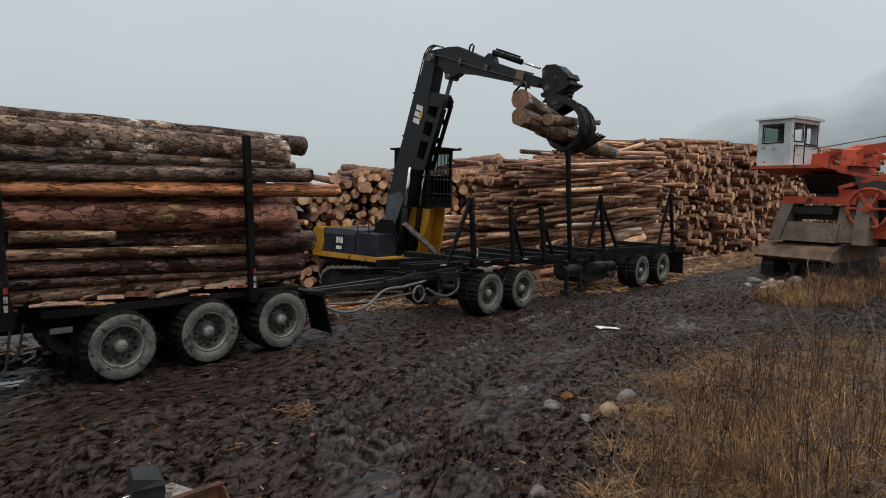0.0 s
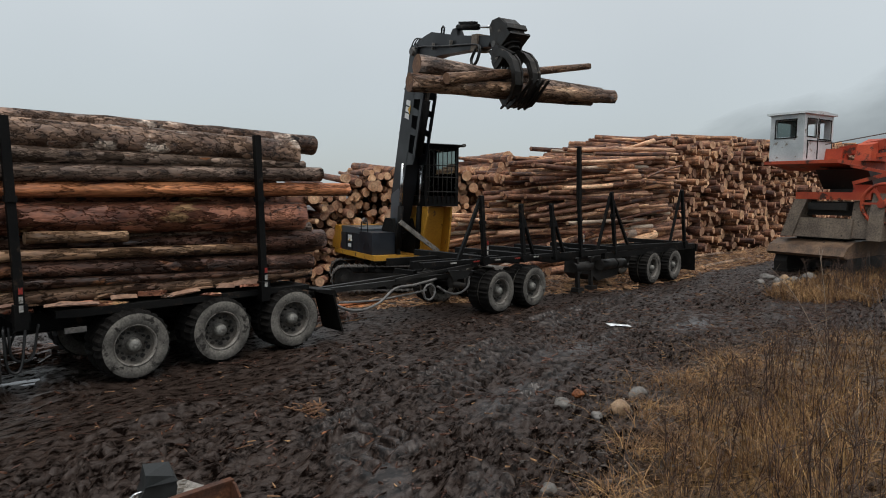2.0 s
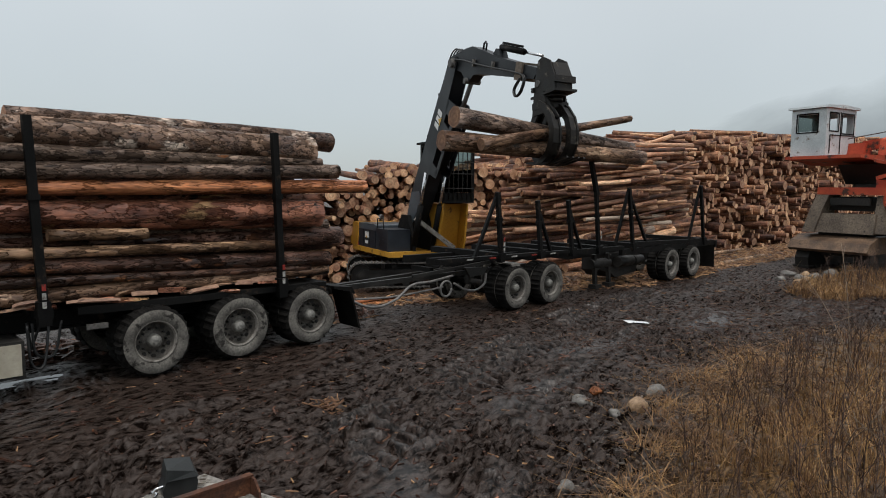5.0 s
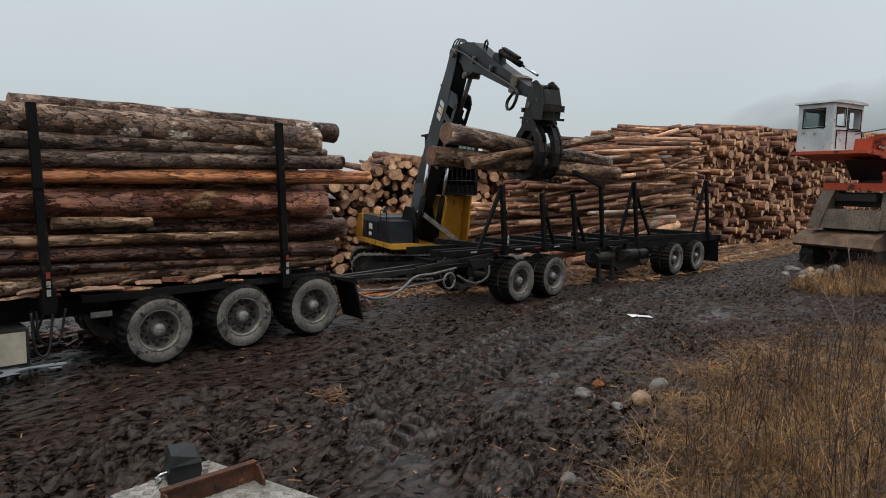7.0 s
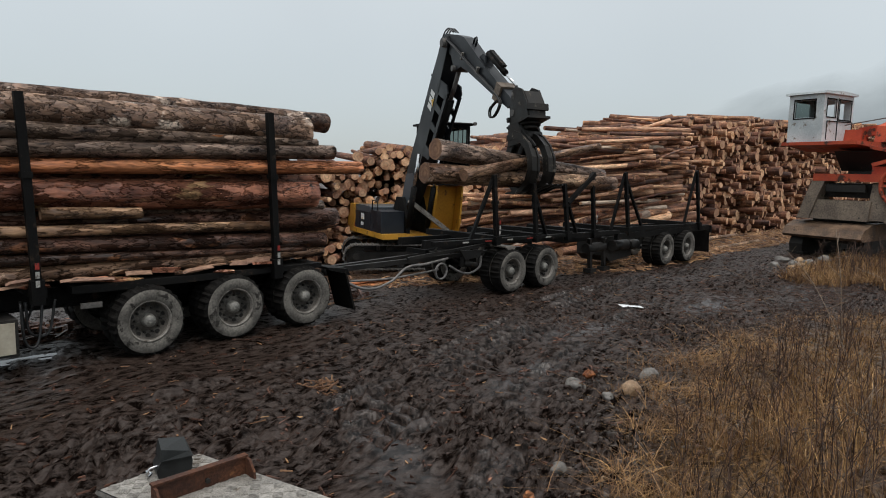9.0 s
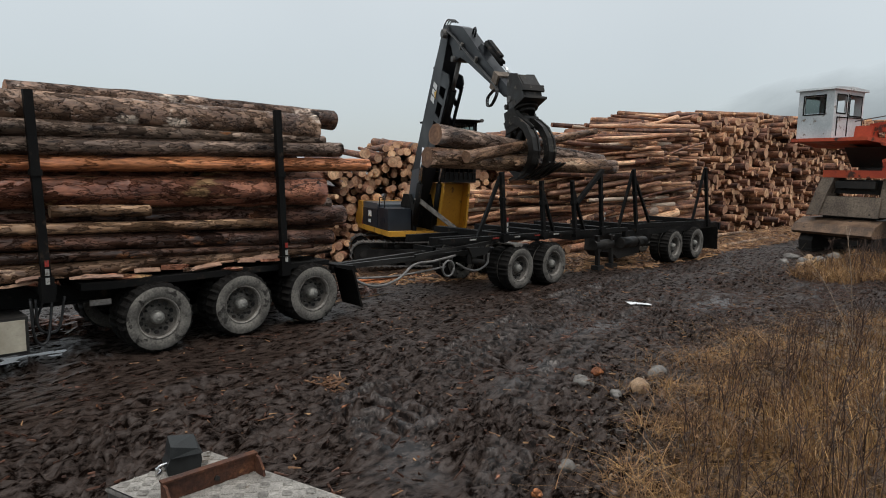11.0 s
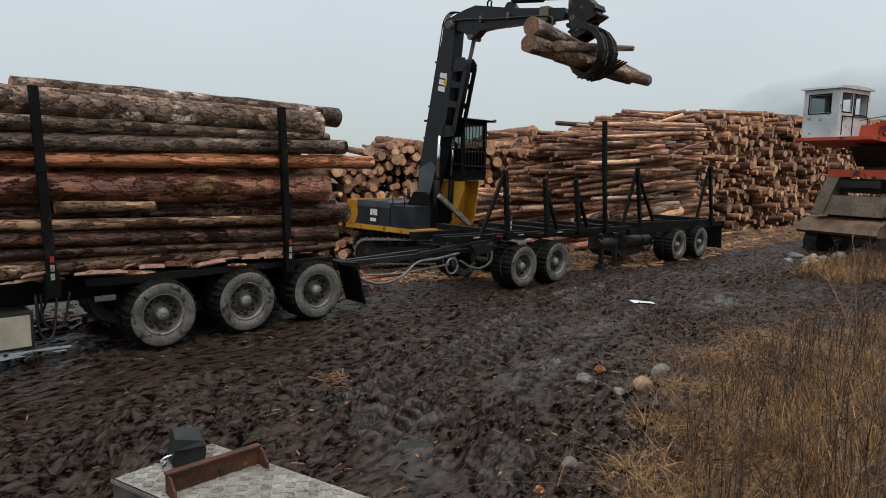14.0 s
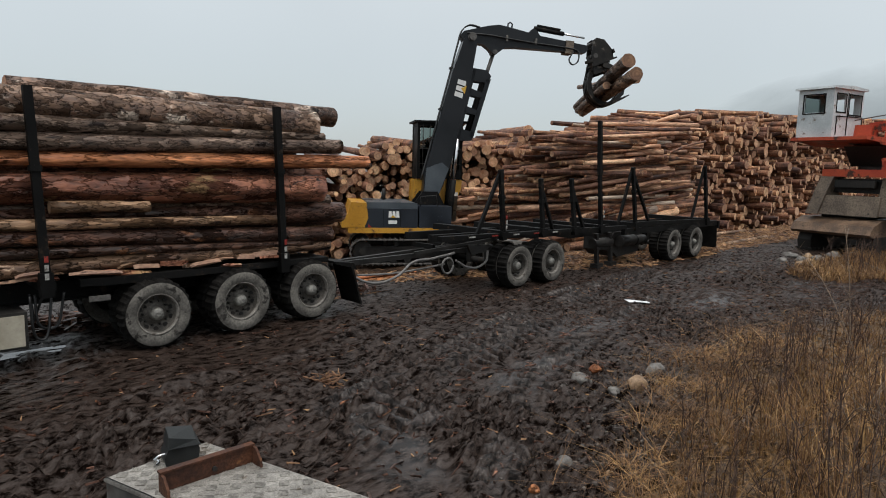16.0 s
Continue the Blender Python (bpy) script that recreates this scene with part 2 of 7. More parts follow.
paint_black = surf("paint_black", (0.003, 0.003, 0.003), (0.008, 0.0075, 0.007), 1.5, 30, (0.5, 0.8), 0.2, 0.012, patch=(0.035, 0.024, 0.017), patch_scale=4, patch_at=0.60, spec=0.14, grit=(0.8, 1.15))
boom_paint = surf("boom_paint", (0.006, 0.007, 0.009), (0.013, 0.015, 0.018), 0.9, 25, (0.3, 0.5), 0.06, 0.006, patch=(0.04, 0.035, 0.03), patch_scale=4, patch_at=0.67, grit=(0.9, 1.1), spec=0.3)
paint_navy = surf("paint_navy", (0.008, 0.011, 0.016), (0.017, 0.022, 0.030), 1.2, 25, (0.3, 0.5), 0.05, 0.005, grit=(0.92, 1.06))
# grey-blue for the wear plate and for the sky sheen on the hood
paint_greyblue_sheen = surf("paint_greyblue_sheen", (0.045, 0.055, 0.065), (0.075, 0.088, 0.10), 1.5, 25, (0.25, 0.45), 0.05, 0.005, grit=(0.92, 1.06))
paint_yellow = surf("paint_yellow", (0.42, 0.20, 0.02), (0.54, 0.275, 0.03), 1.3, 25, (0.35, 0.6), 0.08, 0.006, patch=(0.12, 0.06, 0.022), patch_scale=3.2, patch_at=0.60, patch2=(0.05, 0.033, 0.02), patch2_at=0.63, grit=(0.85, 1.1))
paint_red = surf("paint_red", (0.36, 0.045, 0.02), (0.50, 0.085, 0.035), 1.5, 22, (0.5, 0.8), 0.15, 0.01, patch=(0.07, 0.03, 0.02), patch_scale=2.2, patch_at=0.55, grit=(0.85, 1.1))
paint_white = surf("paint_white", (0.46, 0.50, 0.51), (0.62, 0.65, 0.65), 1.6, 25, (0.5, 0.75), 0.1, 0.006, patch=(0.20, 0.165, 0.13), patch_scale=3.5, patch_at=0.60, patch2=(0.16, 0.07, 0.035), patch2_at=0.69, grit=(0.85, 1.08))
decal_white = surf("decal_white", (0.66, 0.66, 0.64), (0.78, 0.78, 0.76), 4, 40, (0.4, 0.6), 0.0, grit=(0.92, 1.06))
decal_yellow = surf("decal_yellow", (0.62, 0.36, 0.04), (0.70, 0.42, 0.05), 4, 40, (0.4, 0.6), 0.0, grit=(0.92, 1.06))
decal_red = surf("decal_red", (0.22, 0.018, 0.012), (0.32, 0.03, 0.02), 4, 40, (0.4, 0.6), 0.0, patch=(0.05, 0.03, 0.022), patch_scale=20, patch_at=0.56)
steel_grey = surf("steel_grey", (0.075, 0.07, 0.065), (0.15, 0.14, 0.13), 2.2, 26, (0.4, 0.7), 0.3, 0.01, metal=0.4, patch=(0.10, 0.055, 0.032), patch_scale=3, patch_at=0.6)
steel_dark = surf("steel_dark", (0.010, 0.0095, 0.009), (0.028, 0.025, 0.022), 2.2, 26, (0.4, 0.75), 0.3, 0.01, metal=0.2, patch=(0.06, 0.038, 0.024), patch_scale=3, patch_at=0.63)
grapple_steel = surf("grapple_steel", (0.008, 0.0072, 0.0065), (0.026, 0.023, 0.02), 3.5, 26, (0.35, 0.65), 0.3, 0.01, metal=0.4, patch=(0.12, 0.10, 0.08), patch_scale=4, patch_at=0.6)
chrome = surf("chrome", (0.55, 0.56, 0.57), (0.7, 0.7, 0.7), 2, 30, (0.12, 0.25), 0.0, metal=1.0, grit=(0.92, 1.06))
rust = surf("rust", (0.035, 0.013, 0.008), (0.115, 0.045, 0.022), 14, 120, (0.6, 0.9), 0.5, 0.004, metal=0.2, patch=(0.20, 0.085, 0.035), patch_scale=18, patch_at=0.62)
rust_plate = surf("rust_plate", (0.075, 0.045, 0.028), (0.20, 0.125, 0.078), 1.8, 20, (0.5, 0.8), 0.4, 0.02, patch=(0.05, 0.032, 0.024), patch_scale=2.4, patch_at=0.58)
mud_steel = surf("mud_steel", (0.11, 0.085, 0.065), (0.21, 0.165, 0.125), 1.6, 20, (0.6, 0.9), 0.5, 0.02, patch=(0.05, 0.04, 0.034), patch_scale=2.4, patch_at=0.6)
rubber_dusty = surf("rubber_dusty", (0.085, 0.078, 0.069), (0.16, 0.148, 0.13), 4, 35, (0.75, 0.95), 0.4, 0.012, vary=0.12, patch=(0.028, 0.025, 0.022), patch_scale=6, patch_at=0.57, spec=0.25)
rubber_black = surf("rubber_black", (0.005, 0.0046, 0.0042), (0.014, 0.0128, 0.0115), 4, 35, (0.7, 0.95), 0.3, 0.01, spec=0.1)
rim_steel = surf("rim_steel", (0.13, 0.12, 0.105), (0.24, 0.22, 0.195), 5, 40, (0.5, 0.75), 0.2, 0.005, metal=0.2, vary=0.1, patch=(0.06, 0.048, 0.038), patch_scale=7, patch_at=0.58)
rim_dark = surf("rim_dark", (0.055, 0.049, 0.042), (0.12, 0.108, 0.094), 5, 40, (0.6, 0.85), 0.2, 0.005, vary=0.1, spec=0.25)
hub_pale = surf("hub_pale", (0.15, 0.145, 0.13), (0.25, 0.24, 0.215), 6, 40, (0.4, 0.6), 0.1, 0.004, metal=0.2)
hose_rubber = surf("hose_rubber", (0.012, 0.012, 0.012), (0.03, 0.03, 0.03), 5, 40, (0.35, 0.55), 0.0)
hose_grey = surf("hose_grey", (0.10, 0.095, 0.09), (0.19, 0.18, 0.17), 8, 60, (0.4, 0.6), 0.2, 0.004)
panel_cream = surf("panel_cream", (0.30, 0.265, 0.20), (0.42, 0.38, 0.30), 3, 30, (0.5, 0.7), 0.1, 0.005, patch=(0.22, 0.18, 0.13), patch_scale=5, patch_at=0.64, grit=(0.92, 1.06))
plate_alu = surf("plate_alu", (0.20, 0.185, 0.165), (0.33, 0.31, 0.28), 9, 140, (0.45, 0.7), 0.15, 0.001, metal=0.3, patch=(0.14, 0.115, 0.09), patch_scale=14, patch_at=0.6)
lamp_black = surf("lamp_black", (0.008, 0.009, 0.0095), (0.02, 0.022, 0.022), 20, 200, (0.35, 0.55), 0.1, 0.001, grit=(0.92, 1.06))
lamp_top = surf("lamp_top", (0.011, 0.0125, 0.0125), (0.020, 0.022, 0.022), 20, 200, (0.45, 0.6), 0.1, 0.001, spec=0.3)
stone_pale = surf("stone_pale", (0.085, 0.077, 0.068), (0.19, 0.178, 0.162), 9, 60, (0.35, 0.7), 0.5, 0.008, vary=0.25, patch=(0.035, 0.028, 0.023), patch_scale=8, patch_at=0.56)
stone_tan = surf("stone_tan", (0.24, 0.15, 0.08), (0.36, 0.25, 0.15), 9, 60, (0.35, 0.7), 0.4, 0.006, vary=0.15, patch=(0.09, 0.055, 0.034), patch_scale=8, patch_at=0.6)
stone_mix = surf("stone_mix", (0.03, 0.024, 0.02), (0.12, 0.10, 0.085), 6, 60, (0.4, 0.7), 0.3, 0.006, island=True)
paper_white = surf("paper_white", (0.62, 0.64, 0.65), (0.75, 0.77, 0.78), 8, 60, (0.5, 0.7), 0.1, 0.003)
straw = surf("straw", (0.115, 0.055, 0.021), (0.33, 0.19, 0.084), 1.2, 20, (0.6, 0.9), 0.0, island=True, vary=0.6)
twig = surf("twig", (0.035, 0.019, 0.014), (0.10, 0.058, 0.04), 2, 30, (0.6, 0.9), 0.0, island=True)
twig_pale = surf("twig_pale", (0.12, 0.085, 0.058), (0.22, 0.165, 0.12), 2, 30, (0.6, 0.9), 0.0)
tape_white = surf("tape_white", (0.30, 0.29, 0.27), (0.42, 0.41, 0.38), 6, 40, (0.5, 0.7), 0.0, patch=(0.10, 0.085, 0.07), patch_scale=20, patch_at=0.56)
needles = surf("needles", (0.03, 0.045, 0.015), (0.07, 0.09, 0.03), 2, 30, (0.6, 0.9), 0.0, island=True)

glass = bpy.data.materials.new("glass")
glass.use_nodes = True
g_b = glass.node_tree.nodes["Principled BSDF"]
g_b.inputs["Base Color"].default_value = (0.20, 0.25, 0.24, 1)
g_b.inputs["Roughness"].default_value = 0.05
g_b.inputs["Transmission Weight"].default_value = 1.0
g_b.inputs["IOR"].default_value = 1.1

# ---- mesh tools ----
ORG = {}


def thing(name, at, label, category, group=""):
    ob = new(name)
    ob.empty_display_size = 0.3
    ob.location = at
    ORG[ob] = Vector(at)
    return tagged(ob, label, category, group)


def mesh_of(name, bm, mats, smooth=False):
    me = bpy.data.meshes.new(name)
    bm.normal_update()
    bm.to_mesh(me)
    bm.free()
    for m in (mats if isinstance(mats, (list, tuple)) else [mats]):
        me.materials.append(m)
    if smooth:
        for p in me.polygons:
            p.use_smooth = True
    return me


def part(name, bm, mats, parent, label="", smooth=False, bevel=0.0):
    """Links a bmesh, in world coordinates, as one mesh under a thing or part that stands still."""
    if bevel:
        soften(bm, bevel)
    ob = new(name, mesh_of(name, bm, mats, smooth))
    o = ORG[parent]
    ob.data.transform(Matrix.Translation(-o))
    ob.parent = parent
    ORG[ob] = o
    return tagged(ob, label)


def local(name, bm, mats, parent, label="", smooth=False, bevel=0.0):
    """Links a bmesh in its parent's own coordinates."""
    if bevel:
        soften(bm, bevel)
    ob = new(name, mesh_of(name, bm, mats, smooth))
    ob.parent = parent
    return tagged(ob, label)


def soften(bm, w):
    es = [e for e in bm.edges if len(e.link_faces) == 2 and e.calc_face_angle(0) > 0.6]
    bmesh.ops.bevel(bm, geom=es, offset=w, segments=1, affect="EDGES", clamp_overlap=True)


def box(bm, lo, hi, m=None, mi=0):
    vs = [bm.verts.new((x, y, z)) for x in (lo[0], hi[0]) for y in (lo[1], hi[1]) for z in (lo[2], hi[2])]
    for q in ((0, 1, 3, 2), (4, 6, 7, 5), (0, 4, 5, 1), (2, 3, 7, 6), (0, 2, 6, 4), (1, 5, 7, 3)):
        bm.faces.new([vs[i] for i in q]).material_index = mi
    if m is not None:
        for v in vs:
            v.co = m @ v.co
    return vs


def prism(bm, prof, y0, y1, mi=0, m=None):
    """A profile in x and z, given round its outline, extruded from y0 to y1."""
    area = sum(a[0] * b[1] - b[0] * a[1] for a, b in zip(prof, prof[1:] + prof[:1]))
    if area < 0:
        prof = prof[::-1]
    a = [bm.verts.new((x, y0, z)) for x, z in prof]
    b = [bm.verts.new((x, y1, z)) for x, z in prof]
    n = len(prof)
    fs = [bm.faces.new(a), bm.faces.new(b[::-1])]
    for i in range(n):
        fs.append(bm.faces.new((a[(i + 1) % n], a[i], b[i], b[(i + 1) % n])))
    for f in fs:
        f.material_index = mi
    if m is not None:
        for v in a + b:
            v.co = m @ v.co


def frame_of(d):
    d = Vector(d).normalized()
    s = Vector((0, 0, 1)) if abs(d.z) < 0.9 else Vector((1, 0, 0))
    u = d.cross(s).normalized()
    return u, d.cross(u).normalized()


def cyl(bm, p, q, r, r2=None, seg=12, mi=0, cap_mi=None):
    p, q = Vector(p), Vector(q)
    r2 = r if r2 is None else r2
    u, v = frame_of(q - p)
    rings = []
    for c, rad in ((p, r), (q, r2)):
        rings.append([bm.verts.new(c + (u * math.cos(k * 2 * math.pi / seg) + v * math.sin(k * 2 * math.pi / seg)) * rad) for k in range(seg)])
    for k in range(seg):
        f = bm.faces.new((rings[0][k], rings[0][(k + 1) % seg], rings[1][(k + 1) % seg], rings[1][k]))
        f.material_index, f.smooth = mi, True
    cm = mi if cap_mi is None else cap_mi
    bm.faces.new(rings[0][::-1]).material_index = cm
    bm.faces.new(rings[1]).material_index = cm


def tube(bm, pts, r, seg=8, mi=0):
    pts = [Vector(p) for p in pts]
    rings = []
    for i, p in enumerate(pts):
        d = pts[min(i + 1, len(pts) - 1)] - pts[max(i - 1, 0)]
        u, v = frame_of(d)
        if rings and (rings[-1][0].co - pts[i - 1]).dot(u) < 0:
            u, v = -u, -v
        rad = r[i] if isinstance(r, (list, tuple)) else r
        rings.append([bm.verts.new(p + (u * math.cos(k * 2 * math.pi / seg) + v * math.sin(k * 2 * math.pi / seg)) * rad) for k in range(seg)])
    for a, b in zip(rings, rings[1:]):
        for k in range(seg):
            f = bm.faces.new((a[k], a[(k + 1) % seg], b[(k + 1) % seg], b[k]))
            f.material_index, f.smooth = mi, True
    bm.faces.new(rings[0][::-1]).material_index = mi
    bm.faces.new(rings[-1]).material_index = mi


def curve_pts(ctrl, n=8):
    """A smooth line through control points."""
    c = [Vector(p) for p in ctrl]
    c = [c[0] * 2 - c[1]] + c + [c[-1] * 2 - c[-2]]
    out = []
    for i in range(1, len(c) - 2):
        for k in range(n):
            t = k / n
            out.append(0.5 * (2 * c[i] + (c[i + 1] - c[i - 1]) * t + (2 * c[i - 1] - 5 * c[i] + 4 * c[i + 1] - c[i + 2]) * t * t + (3 * c[i] - c[i - 1] - 3 * c[i + 1] + c[i + 2]) * t ** 3))
    return out + [c[-2]]


def beam(bm, p, q, w, h, mi=0, up=(0, 0, 1)):
    """A bar of section w by h from p to q."""
    p, q = Vector(p), Vector(q)
    d = (q - p).normalized()
    s = Vector(up) if abs(d.dot(Vector(up))) < 0.95 else Vector((1, 0, 0))
    side = d.cross(s).normalized()
    top = side.cross(d).normalized()
    m = Matrix((d, side, top)).transposed().to_4x4()
    m.translation = p
    box(bm, (0, -w / 2, -h / 2), ((q - p).length, w / 2, h / 2), m, mi)


def lathe(bm, prof, seg, mis, notch=()):
    """Turns a profile of (y, radius) round the y axis. notch: rows whose radius drops on every other step."""
    rings = []
    for i, (y, r) in enumerate(prof):
        ring = []
        for k in range(seg):
            a = 2 * math.pi * k / seg
            rr = r - ((0.010 + 0.022 * ((k * 7919 + (k // 2) * 31) % 5) / 4) if i in notch and k % 3 else 0)
            ring.append(bm.verts.new((rr * math.cos(a), y, rr * math.sin(a))))
        rings.append(ring)
    for i in range(len(rings) - 1):
        for k in range(seg):
            f = bm.faces.new((rings[i][k], rings[i + 1][k], rings[i + 1][(k + 1) % seg], rings[i][(k + 1) % seg]))
            f.material_index, f.smooth = mis[i], i not in notch and (i + 1) not in notch
    return rings


def log_bm(length, r1, r2, seg=9, rings=2, rough=0.05, bend=0.0, seed=0, inset=False):
    """A log along x from 0 to length, thick end r1; sides are material 0, sawn ends material 1."""
    rnd = random.Random(seed)
    bm = bmesh.new()
    ph, kn = rnd.uniform(0, 6), [rnd.uniform(0.9, 1.1) for _ in range(seg)]
    rows = []
    for i in range(rings):
        t = i / (rings - 1)
        r = r1 + (r2 - r1) * t
        cy, cz = bend * math.sin(math.pi * t + ph * 0.1), bend * 0.6 * math.sin(2 * t + ph)
        row = []
        for k in range(seg):
            a = 2 * math.pi * k / seg
            rr = r * (1 + (kn[k] - 1) * 0.5 + (rough * rnd.uniform(-1, 1) if rings < 6 else rough * 0.5 * rnd.uniform(-1, 1) + rough * 2.2 * noise.noise(Vector((length * t * 2.2, 2 * math.cos(a), 2 * math.sin(a) + seed * 5.3)))))
            row.append(bm.verts.new((length * t, cy + rr * math.cos(a), cz + rr * math.sin(a))))
        rows.append(row)
    for a, b in zip(rows, rows[1:]):
        for k in range(seg):
            f = bm.faces.new((a[k], a[(k + 1) % seg], b[(k + 1) % seg], b[k]))
            f.smooth = True
    for row, flip in ((rows[0], True), (rows[-1], False)):
        f = bm.faces.new(row[::-1] if flip else row)
        f.material_index = 1
        if inset:
            bmesh.ops.inset_individual(bm, faces=[f], thickness=r2 * 0.13, depth=0.006)
    return bm


LATTICE = {}


def smooth_noise(x, y, cell, seed):
    if seed not in LATTICE:
        LATTICE[seed] = np.random.RandomState(seed).rand(256, 256)
    g = LATTICE[seed]
    fx, fy = np.asarray(x) / cell, np.asarray(y) / cell
    ix, iy = np.floor(fx).astype(int), np.floor(fy).astype(int)
    tx, ty = fx - ix, fy - iy
    tx, ty = tx * tx * (3 - 2 * tx), ty * ty * (3 - 2 * ty)
    a, b = g[ix % 256, iy % 256], g[(ix + 1) % 256, iy % 256]
    c, d = g[ix % 256, (iy + 1) % 256], g[(ix + 1) % 256, (iy + 1) % 256]
    return (a * (1 - tx) + b * tx) * (1 - ty) + (c * (1 - tx) + d * tx) * ty - 0.5

# ---- ground ----
GRASS_EDGE = [(-20, -1.5), (1.5, 0.8), (3, 1.9), (4.7, 2.9), (5.8, 3.4), (7, 3.75), (8.7, 4.15), (10.5, 4.25), (12.6, 4.0), (14.6, 3.5), (17, 2.7), (20, 2.4), (23.5, 4.6), (26, 6.2), (32, 6.8), (60, 7)]
# tyre tracks: line, half width, lug spacing, depth
TRACKS = [([(3.2, 5.3), (4.34, 5.88), (5.74, 6.37), (6.8, 6.72), (8.05, 7.08), (9.76, 7.65), (11.2, 8.13), (12.6, 8.69), (17, 9.2)], 0.38, 0.28, 0.09),
          ([(3.4, 6.35), (4.6, 6.62), (5.9, 7.0), (7.2, 7.45), (9.0, 8.0), (11, 8.7), (15, 9.3)], 0.26, 0.19, 0.065),
          ([(3.2, 3.5), (4.45, 4.28), (5.45, 4.83), (5.96, 5.15), (6.37, 5.37), (8.6, 6.1), (13, 7.2)], 0.26, 0.29, 0.07),
          ([(-6, 8.3), (0, 7.6), (3.5, 7.9), (8, 9.0), (14, 9.5)], 0.26, 0.18, 0.03)]
# smeared wet patches: x, y, radius along x, radius along y
SLICK = [(3.95, 5.45, 0.5, 0.28), (3.45, 4.6, 0.35, 0.4), (3.7, 5.0, 0.3, 0.3), (7.0, 5.8, 0.5, 0.3), (9.6, 6.6, 1.2, 0.45), (16.9, 4.9, 1.3, 0.45), (18.5, 5.6, 1.6, 0.4), (13.5, 6.2, 1.2, 0.35), (6.0, 5.5, 0.4, 0.2)]


def grass_edge(x):
    return np.interp(x, [p[0] for p in GRASS_EDGE], [p[1] for p in GRASS_EDGE])


def base_height(x, y):
    """The yard: level where the trailers stand, falling away to the log deck."""
    fall = np.interp(y, [12.6, 14.2, 16.2, 18.5, 40], [0, -0.35, -0.65, -0.85, -0.95])
    heave = np.interp(x, [0, 1.5, 3.16, 5.78, 7.2, 9.5], [0.0, 0.02, 0.03, 0.085, 0.06, 0.0]) * np.clip((y - 8.6) / 0.9, 0, 1) * np.clip((14 - y) / 1.2, 0, 1)
    bank = 0.12 * np.clip((grass_edge(x) - y) / 2.0, 0, 1) * np.clip((x - 2) / 3, 0, 1)
    return fall + bank + heave


def slick_zone(x, y):
    """How smeared and wet the mud is, 0 to 1."""
    v = np.zeros(np.shape(x))
    for cx, cy, rx, ry in SLICK:
        v = np.maximum(v, np.exp(-(((x - cx) / rx) ** 2 + ((y - cy) / ry) ** 2)))
    v = np.maximum(v, np.clip(2.4 * smooth_noise(x + 0.4 * y, y - 0.3 * x, 1.9, 17) - 0.8, 0, 0.8))
    return v


def billow(x, y, cell, seed):
    """Rounded lumps parted by sharp creases, about -0.4 to 0.6."""
    return np.abs(smooth_noise(x, y, cell, seed)) * 2.4 - 0.5


def track_place(x, y, pts):
    """Distance from a track's line, run along it, side, and how well the print has kept."""
    best, along, side = np.full(x.shape, 99.0), np.zeros(x.shape), np.zeros(x.shape)
    run = 0.0
    for (ax, ay), (bx, by) in zip(pts, pts[1:]):
        ll = math.hypot(bx - ax, by - ay)
        ux, uy = (bx - ax) / ll, (by - ay) / ll
        s = np.clip((x - ax) * ux + (y - ay) * uy, 0, ll)
        d = np.hypot(x - ax - s * ux, y - ay - s * uy)
        sd = (x - ax) * -uy + (y - ay) * ux
        hit = d < best
        best, along, side = np.where(hit, d, best), np.where(hit, run + s, along), np.where(hit, sd, side)
        run += ll
    return best, along, side, np.clip(0.75 + 2.0 * smooth_noise(along, side + 3, 1.1, 19), 0.2, 1)


def wet_zone(x, y):
    """Slick patches and the smoothed strips along the tracks."""
    v = slick_zone(x, y)
    for pts, half, pitch, depth in TRACKS[:3]:
        best, along, side, worn = track_place(x, y, pts)
        v = np.maximum(v, 0.5 * worn * np.clip((half - best) / 0.08, 0, 1))
    return v


